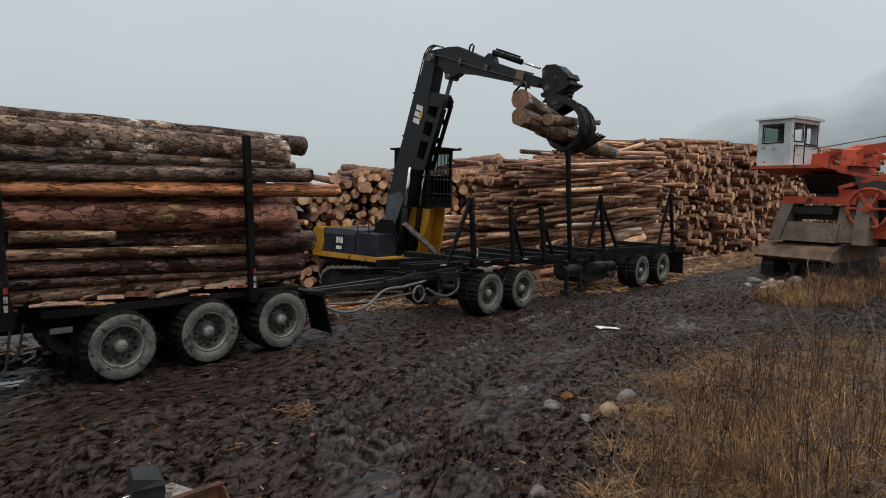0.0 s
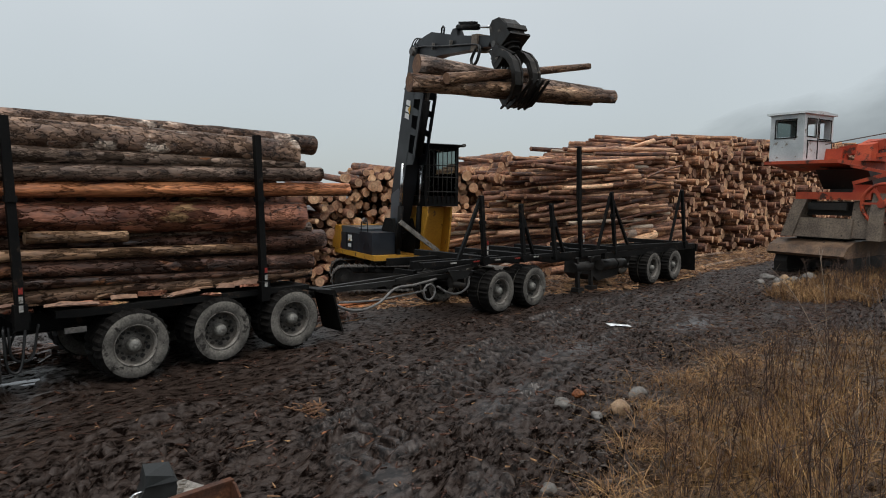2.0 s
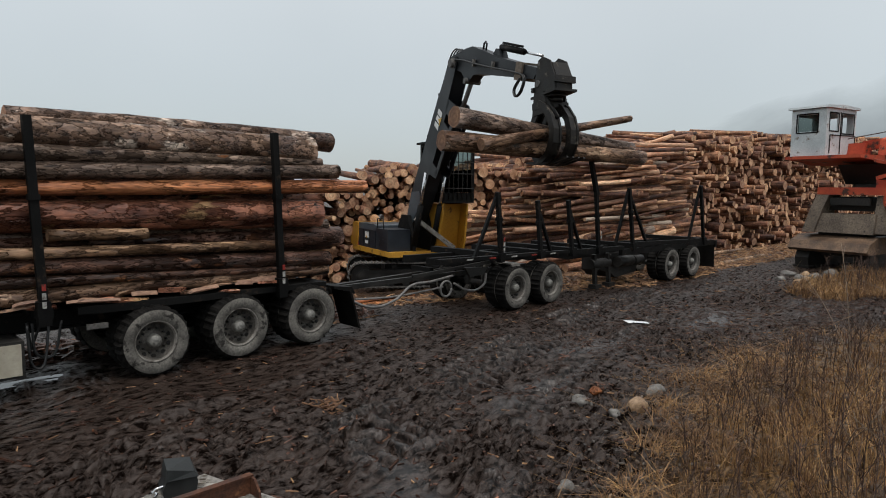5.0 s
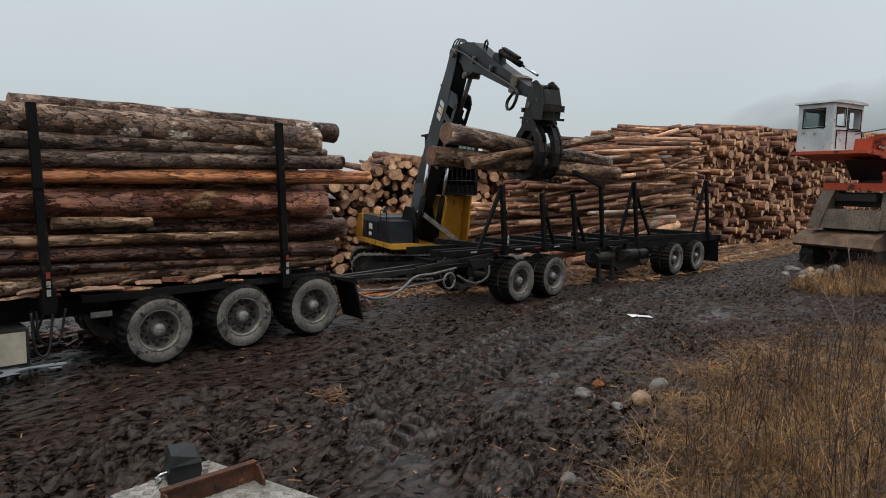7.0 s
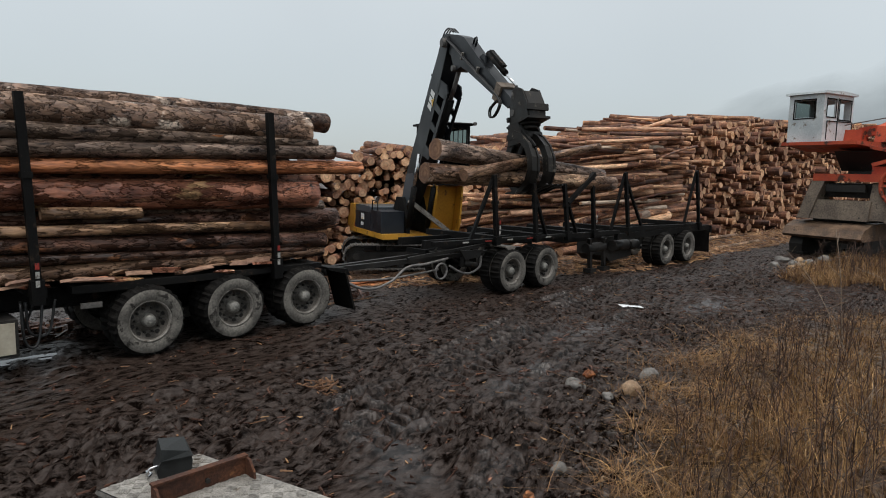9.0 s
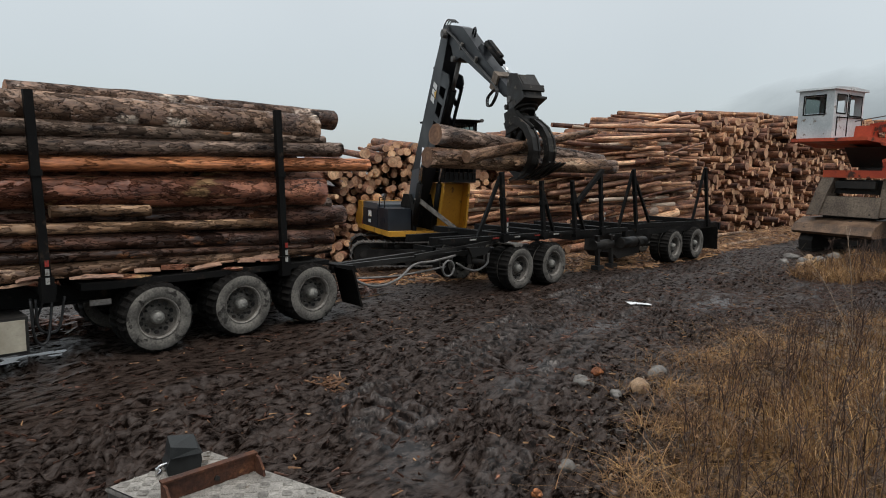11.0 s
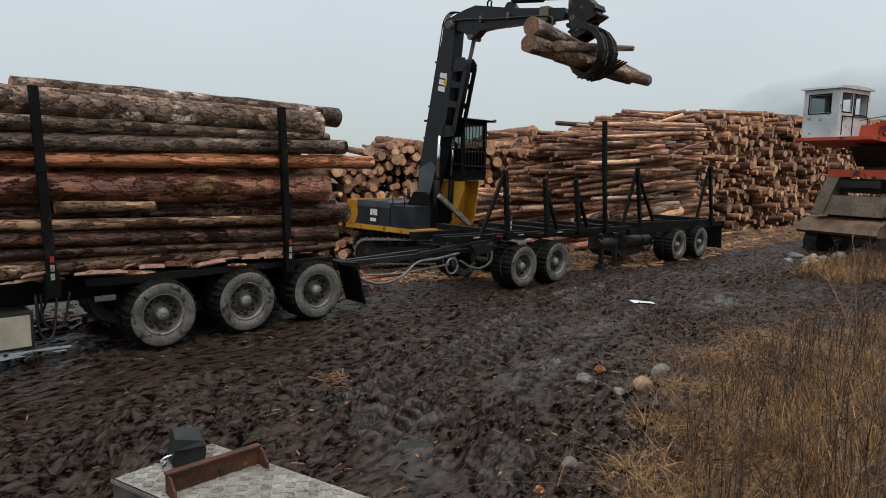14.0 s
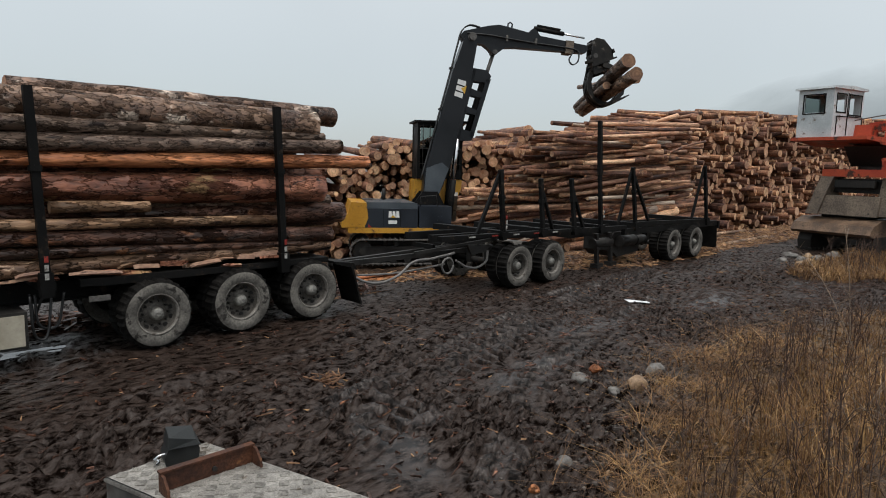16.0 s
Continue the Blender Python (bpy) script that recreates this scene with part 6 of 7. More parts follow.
def side_deck():
    """Logs lying along the face, their sides to the yard, before rows with their ends out."""
    rnd = random.Random(23)
    pile = thing("log_deck", (25.5, 18, -0.95), "untidy deck of long peeled reddish logs lying sideways", "log pile", "stacked log decks")
    placed = []
    for k in range(680):
        x = rnd.uniform(24.2, 32.0)
        top = top_z(min(x - 1.5, 30)) - 0.1
        z = -0.85 + (top + 0.85) * rnd.random()
        if x < 26.5 and z > 2.2:
            x += 2.7
        r, ll, me = (WHITE_MESH if rnd.random() < (0.06 if z > 1.6 else 0.45) else PALE_MESH if rnd.random() < 0.76 else DARK_MESH)[rnd.choice((0, 0, 1, 1, 2, 2, 3, 9, 9, 4) if z > 1.2 else (1, 2, 3, 4, 5, 6, 7))]
        tilt = rnd.gauss(0.05, 0.06) + (0.12 if z < 1 else 0.02)
        placed.append((me, log_pose((x, line_y(x) + rnd.gauss(-0.55, 0.4), z), radians(158) + rnd.gauss(0, 0.14), tilt, rnd.uniform(0, 6))))
    z = -0.9
    while z < 5:
        x = 21.8
        while x < 31:
            r, ll, me = PILE_MESH[rnd.choice((3, 4, 5, 6, 7))]
            x += r
            if z + r < top_z(x) - 0.1:
                placed.append((me, log_pose((x, line_y(x) + 0.75 + rnd.gauss(0, 0.3), z + rnd.uniform(-0.08, 0.08)), radians(75) + rnd.gauss(0, 0.15), rnd.gauss(0, 0.04), rnd.uniform(0, 6))))
            x += r
        z += 0.26
    fill_pile(pile, placed)


side_deck()
# loose poles on top of the deck
rnd = random.Random(31)
for k in range(28):
    x = rnd.uniform(27.0, 35.0)
    top = float(np.interp(x, [p[0] for p in TOPS], [p[1] for p in TOPS]))
    y = float(np.interp(x, [p[0] for p in DECK_LINE], [p[1] for p in DECK_LINE])) + rnd.uniform(0.1, 1.3)
    ll = rnd.uniform(2, 4.5)
    bm = log_bm(ll, rnd.uniform(0.07, 0.16), rnd.uniform(0.04, 0.09), 9, 5, 0.04, 0.06, 700 + k)
    o = new("pole", mesh_of("pole", bm, [bark_pale if k % 2 else bark_pile, end_wood]))
    o.matrix_basis = log_pose((x, y, top - 0.12 + rnd.uniform(-0.1, 0.12)), radians(158) + rnd.gauss(0, 0.2), rnd.gauss(0.13, 0.06), 0)
    tagged(o, "thin loose pole lying on the log deck", "log", "loose poles on the log deck")
bm = bmesh.new()
for k in range(420):
    c = Vector((25.3 + rnd.gauss(0, 0.45), 17.2 + rnd.gauss(0, 0.3), 3.75 + rnd.gauss(0, 0.28)))
    d = Vector((rnd.gauss(0, 1), rnd.gauss(0, 1), rnd.gauss(0, 0.7))).normalized() * rnd.uniform(0.15, 0.4)
    s = Vector((rnd.gauss(0, 1), rnd.gauss(0, 1), rnd.gauss(0, 1))).normalized() * 0.025
    bm.faces.new([bm.verts.new(p) for p in (c - s, c + s, c + d)])
tagged(new("fir_twigs", mesh_of("fir_twigs", bm, needles)), "green fir twigs caught between the decked logs", "twigs", kind="stuff")

# ---- foreground box with bracket and lamp ----
plate = thing("tread_plate_box", (0.5, 1.75, 0), "worn aluminium tread-plate topped steel box", "box")
PA, PB = Vector((0.13, 2.14, 0)), Vector((0.43, 2.18, 0))
BW = (Vector((0.57, 1.67, 0)) - PB).normalized()
FW = (PA - PB)
PC, PD = PB + BW * 1.5, PA + BW * 1.5
bm = bmesh.new()
lowv = [bm.verts.new((p.x, p.y, 0)) for p in (PA, PB, PC, PD)]
topv = [bm.verts.new((p.x, p.y, 1.895)) for p in (PA, PB, PC, PD)]
bm.faces.new(lowv), bm.faces.new(topv[::-1])
for i in range(4):
    bm.faces.new((lowv[(i + 1) % 4], lowv[i], topv[i], topv[(i + 1) % 4]))
part("body", bm, steel_grey, plate)
ex, ey = FW.normalized(), BW
bm = bmesh.new()
lowv = [bm.verts.new((p.x, p.y, 1.896)) for p in (PA, PB, PC, PD)]
topv = [bm.verts.new((p.x, p.y, 1.902)) for p in (PA, PB, PC, PD)]
bm.faces.new(lowv), bm.faces.new(topv[::-1])
for i in range(4):
    bm.faces.new((lowv[(i + 1) % 4], lowv[i], topv[i], topv[(i + 1) % 4]))
part("top_plate", bm, plate_alu, plate, "aluminium tread plate")
# raised five-bar tread
bm = bmesh.new()
rnd = random.Random(3)
cell = 0.042
for i in range(9):
    for j in range(30):
        c = PB + FW.normalized() * (0.018 + i * cell) + BW * (0.018 + j * cell)
        if i * cell + 0.03 > FW.length:
            continue
        a, b2 = ((ex + ey) if (i + j) % 2 else (ex - ey)).normalized(), None
        b2 = Vector((-a.y, a.x, 0))
        for k in (-2, -1, 0, 1, 2):
            m = Matrix((a, b2, Vector((0, 0, 1)))).transposed().to_4x4()
            m.translation = Vector((c.x, c.y, 1.902)) + b2 * k * 0.0066
            ll = 0.0145 - abs(k) * 0.0012
            box(bm, (-ll, -0.0017, 0), (ll, 0.0017, 0.0028), m)
part("tread_pattern", bm, plate_alu, plate)
bm = bmesh.new()
tube(bm, [Vector((p.x, p.y, 1.897)) for p in (PD, PA, PB, PC)], 0.007, 6)
part("edge_bead", bm, plate_alu, plate)

bracket = thing("rusty_bracket", (0.34, 1.96, 1.903), "rusty steel angle bracket with end gussets", "bracket")
b0, b1 = Vector((0.205, 1.955, 1.9032)), Vector((0.478, 1.962, 1.9032))
bd = (b1 - b0).normalized()
bs = Vector((bd.y, -bd.x, 0))
m = Matrix((bd, -bs, Vector((0, 0, 1)))).transposed().to_4x4()
m.translation = b0
LB = (b1 - b0).length
bm = bmesh.new()
box(bm, (0, 0, 0.0), (LB, 0.007, 0.052), m)
part("back_plate", bm, rust, bracket, bevel=0.0015)
bm = bmesh.new()
box(bm, (0, -0.006, 0.0525), (LB, 0.016, 0.058), m)
part("flange", bm, rust, bracket, bevel=0.0015)
for x in (0.0, LB - 0.007):
    bm = bmesh.new()
    gm = m @ Matrix.Translation((x, 0, 0)) @ Matrix.Rotation(radians(-90), 4, "Z")
    prism(bm, [(0.0, 0.0), (0.05, 0.0), (0.046, 0.02), (0.02, 0.05), (0.0, 0.052)], 0.0, 0.007, 0, gm)
    part("gusset", bm, rust, bracket, bevel=0.001)
bm = bmesh.new()
cyl(bm, m @ Vector((LB * 0.55, -0.007, 0.02)), m @ Vector((LB * 0.55, 0.0, 0.02)), 0.007, seg=10)
part("bolt", bm, steel_dark, bracket)

lamp = thing("work_lamp", (0.325, 2.12, 1.903), "small black plastic work lamp on its side", "lamp")
lm = Matrix.Translation((0.325, 2.12, 1.9035)) @ Matrix.Rotation(radians(-12), 4, "Z") @ Matrix.Scale(1.12, 4)
bm = bmesh.new()
prism(bm, [(-0.038, 0.0), (0.04, 0.0), (0.045, 0.03), (0.042, 0.045), (-0.03, 0.045), (-0.042, 0.02)], -0.032, 0.032, 0, lm)
part("base", bm, lamp_black, lamp, bevel=0.004)
bm = bmesh.new()
vs = [bm.verts.new(lm @ Vector(p)) for p in ((-0.034, -0.036, 0.0455), (0.046, -0.036, 0.0455), (0.046, 0.034, 0.0455), (-0.034, 0.034, 0.0455), (-0.03, -0.03, 0.074), (0.036, -0.030, 0.058), (0.036, 0.026, 0.076), (-0.028, 0.026, 0.084))]
for q in ((3, 2, 1, 0), (4, 5, 6, 7), (0, 1, 5, 4), (1, 2, 6, 5), (2, 3, 7, 6), (3, 0, 4, 7)):
    bm.faces.new([vs[i] for i in q])
part("cover", bm, lamp_top, lamp, "grey-green plastic cover", bevel=0.004)
bm = bmesh.new()
tube(bm, [lm @ p for p in curve_pts([(-0.036, -0.02, 0.03), (-0.058, -0.022, 0.026), (-0.064, -0.02, 0.005), (-0.05, 0.0, 0.004), (-0.06, 0.016, 0.006)])], 0.0035)
part("bail", bm, chrome, lamp)
bm = bmesh.new()
tube(bm, [lm @ p for p in curve_pts([(0.03, 0.03, 0.02), (0.05, 0.05, 0.03), (0.03, 0.07, 0.012), (0.0, 0.06, 0.004)])], 0.003)
part("cord", bm, hose_rubber, lamp)

# ---- stones, paper, chips ----


def gz(x, y):
    return float(ground_height(np.array([x]), np.array([y]))[0])


def stone(x, y, sx, sy, sz, yaw, mat, seed, say):
    bm = bmesh.new()
    bmesh.ops.create_icosphere(bm, subdivisions=3, radius=1)
    for v in bm.verts:
        k = 1 + 0.34 * noise.noise(v.co * 1.1 + Vector((seed * 3.1, 0, 0))) + 0.05 * noise.noise(v.co * 3.5 + Vector((seed, 0, 0)))
        v.co = Vector((v.co.x * sx * k, v.co.y * sy * k, v.co.z * sz * k))
    o = new("stone", mesh_of("stone", bm, mat, True))
    o.location, o.rotation_euler = (x, y, gz(x, y) + sz * (0.05 if x < 15 else -0.15)), (0.1, 0.15, yaw)
    tagged(o, say, "stone", "stones at the grass edge")


for i, (x, y, a, b, c, yw, mt, say) in enumerate(((7.05, 4.36, 0.15, 0.09, 0.13, 2.5, stone_tan, "smooth tan river stone in the mud"), (6.86, 5.06, 0.20, 0.13, 0.10, 0.9, stone_pale, "flat pale grey stone half sunk in mud"),
        (7.88, 4.54, 0.13, 0.09, 0.10, 2.4, stone_pale, "pale upright stone by the grass"), (6.55, 4.37, 0.10, 0.075, 0.06, 0.5, stone_pale, "small grey stone in the mud"), (4.66, 3.74, 0.10, 0.09, 0.07, 0.2, stone_pale, "round grey stone in the mud"),
        (7.32, 5.12, 0.16, 0.09, 0.06, 0.3, bark_orange, "small reddish stone in the mud"), (4.84, 3.33, 0.08, 0.06, 0.05, 1.0, stone_tan, "small brown stone in the mud"), (4.5, 3.15, 0.05, 0.04, 0.03, 1.0, stone_pale, "small grey pebble in the mud"), (3.95, 3.56, 0.07, 0.05, 0.035, 0.4, bark_orange, "small orange stone in the mud"),
        (22.33, 7.79, 0.20, 0.16, 0.14, 0.3, stone_pale, "pale field stone by the old machine"), (23.4, 7.9, 0.28, 0.2, 0.16, 1.3, stone_pale, "pale field stone by the old machine"), (22.1, 7.14, 0.25, 0.15, 0.10, 2.3, stone_tan, "flat tan field stone"), (21.8, 6.8, 0.26, 0.2, 0.14, 0.9, stone_tan, "flat tan field stone"),
        (23.9, 7.2, 0.32, 0.2, 0.14, 0.6, stone_pale, "pale field stone by the old machine"), (24.7, 6.95, 0.26, 0.2, 0.2, 1.9, stone_pale, "upright pale field stone"), (22.9, 7.4, 0.2, 0.16, 0.16, 2.6, stone_pale, "grey field stone by the old machine"), (24.2, 7.6, 0.2, 0.18, 0.14, 0.1, stone_tan, "small tan field stone"), (22.6, 7.0, 0.16, 0.12, 0.12, 1.1, stone_pale, "small grey field stone"), (23.3, 6.9, 0.18, 0.14, 0.12, 0.9, stone_tan, "tan field stone by the old machine"))):
    stone(x, y, a, b, c, yw, mt, i, say)
bm = bmesh.new()
bmesh.ops.create_grid(bm, x_segments=6, y_segments=4, size=1)
for v in bm.verts:
    v.co = Vector((12.14 + v.co.x * 0.20 + v.co.y * 0.05, 7.2 - v.co.x * 0.15 + v.co.y * 0.09, 0.0))
    v.co.z = gz(12.14, 7.2) + 0.05 + 0.012 * math.sin(v.co.x * 9) + 0.05 * (v.co.y - 7.2)
ret = bmesh.ops.solidify(bm, geom=bm.faces[:], thickness=0.004)
tagged(new("paper_scrap", mesh_of("paper_scrap", bm, paper_white)), "crumpled white scrap of sheet lying on the mud", "litter")


def scatter(name, label, cat, mat, n, seed, place, size):
    """Many small slabs or splinters lying on the ground."""
    rnd = random.Random(seed)
    xs, ys = zip(*[place(rnd) for _ in range(n)])
    zs = ground_height(np.array(xs), np.array(ys))
    verts, faces = [], []
    for x, y, z in zip(xs, ys, zs):
        ll, w, h = size(rnd)
        m = Matrix.Translation((x, y, z + h * 0.35)) @ Euler((rnd.gauss(0, 0.15), rnd.gauss(0, 0.15), rnd.uniform(0, 6.28))).to_matrix().to_4x4()
        b0 = len(verts)
        t = rnd.uniform(0.4, 1)
        for px, k in ((-ll, 1), (ll, t)):
            for py, pz in ((-w, -h), (w, -h), (w * 0.7, h), (-w * 0.7, h)):
                verts.append(m @ Vector((px, py * k, pz * k)))
        for q in ((3, 2, 1, 0), (4, 5, 6, 7), (0, 1, 5, 4), (1, 2, 6, 5), (2, 3, 7, 6), (3, 0, 4, 7)):
            faces.append([b0 + i for i in q])
    me = bpy.data.meshes.new(name)
    me.from_pydata(verts, [], faces)
    me.materials.append(mat)
    return tagged(new(name, me), label, cat, kind="stuff")


scatter("wood_chips", "splintered wood and bark strewn round the trailers", "debris", chip_wood, 6500, 41, lambda r: ((lambda x: (x, 9.9 + abs(r.gauss(0, 2.2)) + max(0, (17 - x)) * 0.3))(r.uniform(9.5, 44))), lambda r: (r.uniform(0.04, 0.3), r.uniform(0.012, 0.04), r.uniform(0.006, 0.02)))
scatter("wood_chips", "sparse bark bits trodden into the mud", "debris", chip_wood, 420, 42, lambda r: (r.uniform(0.5, 24), r.uniform(4.2, 9.6)), lambda r: (r.uniform(0.015, 0.09), r.uniform(0.005, 0.014), r.uniform(0.003, 0.007)))
scatter("bark_bits", "dark bark shreds in the mud", "debris", bark_dark, 3600, 43, lambda r: (r.uniform(0.5, 24), r.uniform(2.8, 9.8)), lambda r: (0.015 + 0.09 * r.random() ** 2, r.uniform(0.005, 0.016), r.uniform(0.004, 0.012)))
scatter("bark_rubble", "dark bark and broken wood heaped behind the trailer", "debris", bark_dark, 1400, 47, lambda r: (r.uniform(-5, 8.5), 11.6 + 3.0 * r.random()), lambda r: (r.uniform(0.05, 0.28), r.uniform(0.02, 0.09), r.uniform(0.02, 0.07)))
scatter("gravel", "pebbles pressed into the mud near the grass", "gravel", stone_mix, 1500, 44, lambda r: ((lambda x: (x, float(grass_edge(x)) + r.gauss(0.3, 0.55)))(r.uniform(2.5, 26))), lambda r: (r.uniform(0.008, 0.035), r.uniform(0.008, 0.025), r.uniform(0.006, 0.016)))
scatter("twig_litter", "brown twigs and stems strewn over the mud", "debris", twig, 1500, 46, lambda r: (r.uniform(9, 20), 4.3 + 3.4 * r.random() ** 1.5), lambda r: (r.uniform(0.06, 0.28), r.uniform(0.004, 0.009), r.uniform(0.003, 0.007)))
scatter("wood_splinters", "fresh orange splinters lying in the mud", "debris", chip_wood, 30, 45, lambda r: (4.36 + r.gauss(0, 0.1), 7.3 + r.gauss(0, 0.09)), lambda r: (r.uniform(0.04, 0.16), r.uniform(0.006, 0.015), r.uniform(0.004, 0.012)))
for k, (xa, ya, xb, yb, r) in enumerate(((9.3, 13.0, 12.3, 12.7, 0.07), (8.2, 13.1, 10.9, 12.9, 0.05), (24.5, 10.6, 29.5, 10.9, 0.10), (22.8, 11.5, 28.0, 12.4, 0.12), (26.0, 12.4, 31.5, 12.6, 0.11), (21.5, 10.9, 24.5, 11.1, 0.06))):
    a = Vector((xa, ya, gz(xa, ya) + r * 0.6))
    b = Vector((xb, yb, gz(xb, yb) + r * 0.6))
    bm = log_bm((b - a).length, r, r * 0.8, 10, 8, 0.05, 0.05, 800 + k)
    o = new("fallen_pole", mesh_of("fallen_pole", bm, [bark_tan if k > 1 else bark_orange, end_wood]))
    d = b - a
    o.matrix_basis = log_pose(a, math.atan2(d.y, d.x), -math.atan2(d.z, math.hypot(d.x, d.y)), 0)
    tagged(o, "stripped pole lying on the ground by the trailers", "log", "poles on the ground")

# water standing in the ruts under the loaded trailer
puddle_mat = bpy.data.materials.new("puddle")
puddle_mat.use_nodes = True
p_b = puddle_mat.node_tree.nodes["Principled BSDF"]
p_b.inputs["Base Color"].default_value, p_b.inputs["Roughness"].default_value = (0.02, 0.017, 0.015, 1), 0.06
for cx, cy, rx, ry, ph in ((1.3, 10.6, 1.5, 0.08, 0.3), (-0.6, 10.95, 1.6, 0.12, 1.4), (1.9, 10.78, 0.9, 0.07, 2.2), (7.6, 11.3, 1.0, 0.12, 0.8)):
    bm = bmesh.new()
    for k in range(40):
        a = 2 * math.pi * k / 40
        q = 1 + 0.25 * math.sin(5 * a + ph) + 0.15 * math.sin(11 * a + 2 * ph)
        bm.verts.new((cx + rx * q * math.cos(a), cy + ry * q * math.sin(a) + 0.05 * math.sin(4 * math.cos(a) + ph), 0.045))
    bm.faces.new(bm.verts)
    tagged(new("water", mesh_of("water", bm, puddle_mat)), "grey rainwater standing in a muddy rut", "puddle", kind="structure")

# ---- dry grass and weeds ----


def blades(name, label, mat, n, seed, place, height, lean, width):
    rnd = random.Random(seed)
    pts = [place(rnd) for _ in range(n)]
    zs = ground_height(np.array([p[0] for p in pts]), np.array([p[1] for p in pts]))
    verts, faces = [], []
    for (x, y), z in zip(pts, zs):
        h = height(rnd, x, y)
        if h <= 0:
            continue
        a, ln, w = rnd.uniform(0, 6.28), abs(rnd.gauss(0, lean)), width * rnd.uniform(0.6, 1.3)
        da, dx, dy = rnd.uniform(0, 6.28), math.cos(a), math.sin(a)
        wx, wy = math.cos(da) * w, math.sin(da) * w
        b0 = len(verts)
        for t, kw in ((0, 1), (0.4, 0.9), (0.75, 0.6)):
            o = ln * h * t * t
            hz = h * t * (1 - 0.35 * min(1, ln) * t)
            verts.append((x + dx * o - wx * kw, y + dy * o - wy * kw, z - 0.02 + hz))
            verts.append((x + dx * o + wx * kw, y + dy * o + wy * kw, z - 0.02 + hz))
        o = ln * h
        verts.append((x + dx * o, y + dy * o, z + h * (1 - 0.35 * min(1, ln))))
        faces += [(b0, b0 + 1, b0 + 3, b0 + 2), (b0 + 2, b0 + 3, b0 + 5, b0 + 4), (b0 + 4, b0 + 5, b0 + 6)]
    me = bpy.data.meshes.new(name)
    me.from_pydata(verts, [], faces)
    me.materials.append(mat)
    return tagged(new(name, me), label, "grass", kind="stuff")


def deep(x, y):
    return float(grass_edge(x)) - y


def place_grass(r):
    x = 3.6 + 9.5 * r.random() ** 1.2
    return x, float(grass_edge(x)) - 0.15 - abs(r.gauss(0, 1.5))


def grass_h(r, x, y):
    d = deep(x, y)
    tuft = 0.6 + 0.9 * float(smooth_noise(np.array([x]), np.array([y]), 0.5, 8)[0] + 0.5)
    gap = float(smooth_noise(np.array([x]), np.array([y]), 0.28, 9)[0])
    if gap < 0.07 - 0.06 * d or r.random() < 0.2:
        return 0
    return min(0.85, 0.08 + 0.32 * d) * tuft * r.uniform(0.4, 1.0) * (0.6 if x > 9 else 1)


blades("dry_grass", "tall dry straw-coloured grass beside the muddy track", straw, 16000, 51, place_grass, grass_h, 0.8, 0.0042)
blades("dry_grass", "flattened dry grass at the edge of the mud", straw, 12000, 52, lambda r: ((lambda x: (x, float(grass_edge(x)) + r.gauss(-0.1, 0.4)))(r.uniform(3.6, 15))), lambda r, x, y: r.uniform(0.06, 0.3) if float(smooth_noise(np.array([x]), np.array([y]), 0.45, 23)[0]) > -0.08 else 0, 2.4, 0.0032)
blades("dry_grass", "far dry grass by the old machine", straw, 11000, 53, lambda r: ((lambda x: (x, float(grass_edge(x)) - abs(r.gauss(0, 2.0)) + 0.2))(r.uniform(22, 36))), lambda r, x, y: r.uniform(0.1, 0.45) * min(1, 0.4 + max(0, deep(x, y))), 0.5, 0.008)


blades("dry_grass", "golden dry grass beside the old machine", straw, 7000, 54, lambda r: (r.uniform(18.5, 25.5), 4.0 + 2.6 * r.random()), lambda r, x, y: r.uniform(0.1, 0.5) if float(smooth_noise(np.array([x]), np.array([y]), 0.9, 29)[0]) > -0.1 else 0, 0.9, 0.008)


def weeds(name, label, mat, n, seed, place, tall, thick):
    """Bare branching stems."""
    rnd = random.Random(seed)
    bm = bmesh.new()
    for _ in range(n):
        x, y = place(rnd)
        z = gz(x, y)
        h = tall(rnd, x, y)
        if h < 0.15:
            continue
        ln, a = rnd.gauss(0, 0.22), rnd.uniform(0, 6.28)
        p = [Vector((x, y, z - 0.03))]
        for k in range(1, 5):
            t = k / 4
            p.append(Vector((x + math.cos(a) * ln * h * t * t + rnd.gauss(0, 0.015), y + math.sin(a) * ln * h * t * t + rnd.gauss(0, 0.015), z + h * t)))
        tube(bm, p, [thick, thick * 0.9, thick * 0.75, thick * 0.55, thick * 0.3], 3)
        for _ in range(rnd.randint(2, 6)):
            t = rnd.uniform(0.35, 0.95)
            i = min(3, int(t * 4))
            q = p[i].lerp(p[i + 1], t * 4 - i)
            d = Vector((rnd.gauss(0, 1), rnd.gauss(0, 1), rnd.uniform(0.5, 1.6))).normalized() * h * rnd.uniform(0.1, 0.32)
            tube(bm, [q, q + d * 0.55 + Vector((0, 0, 0.02)), q + d], [thick * 0.5, thick * 0.4, thick * 0.2], 3)
    return tagged(new(name, mesh_of(name, bm, mat)), label, "weeds", kind="stuff")


weeds("dead_weeds", "bare dark branching weed stems in the dry grass", twig, 270, 61, lambda r: ((lambda x: (x, float(grass_edge(x)) - 0.25 - abs(r.gauss(0, 1.3))))(4.2 + 9 * r.random() ** 1.2)), lambda r, x, y: min(1.15, 0.35 + 0.5 * deep(x, y)) * r.uniform(0.6, 1.1), 0.006)
weeds("dead_weeds", "tangle of bare grey stems by the old machine", twig, 190, 62, lambda r: (r.uniform(19, 26), r.uniform(2.6, 6.2)), lambda r, x, y: r.uniform(0.3, 1.2), 0.008)
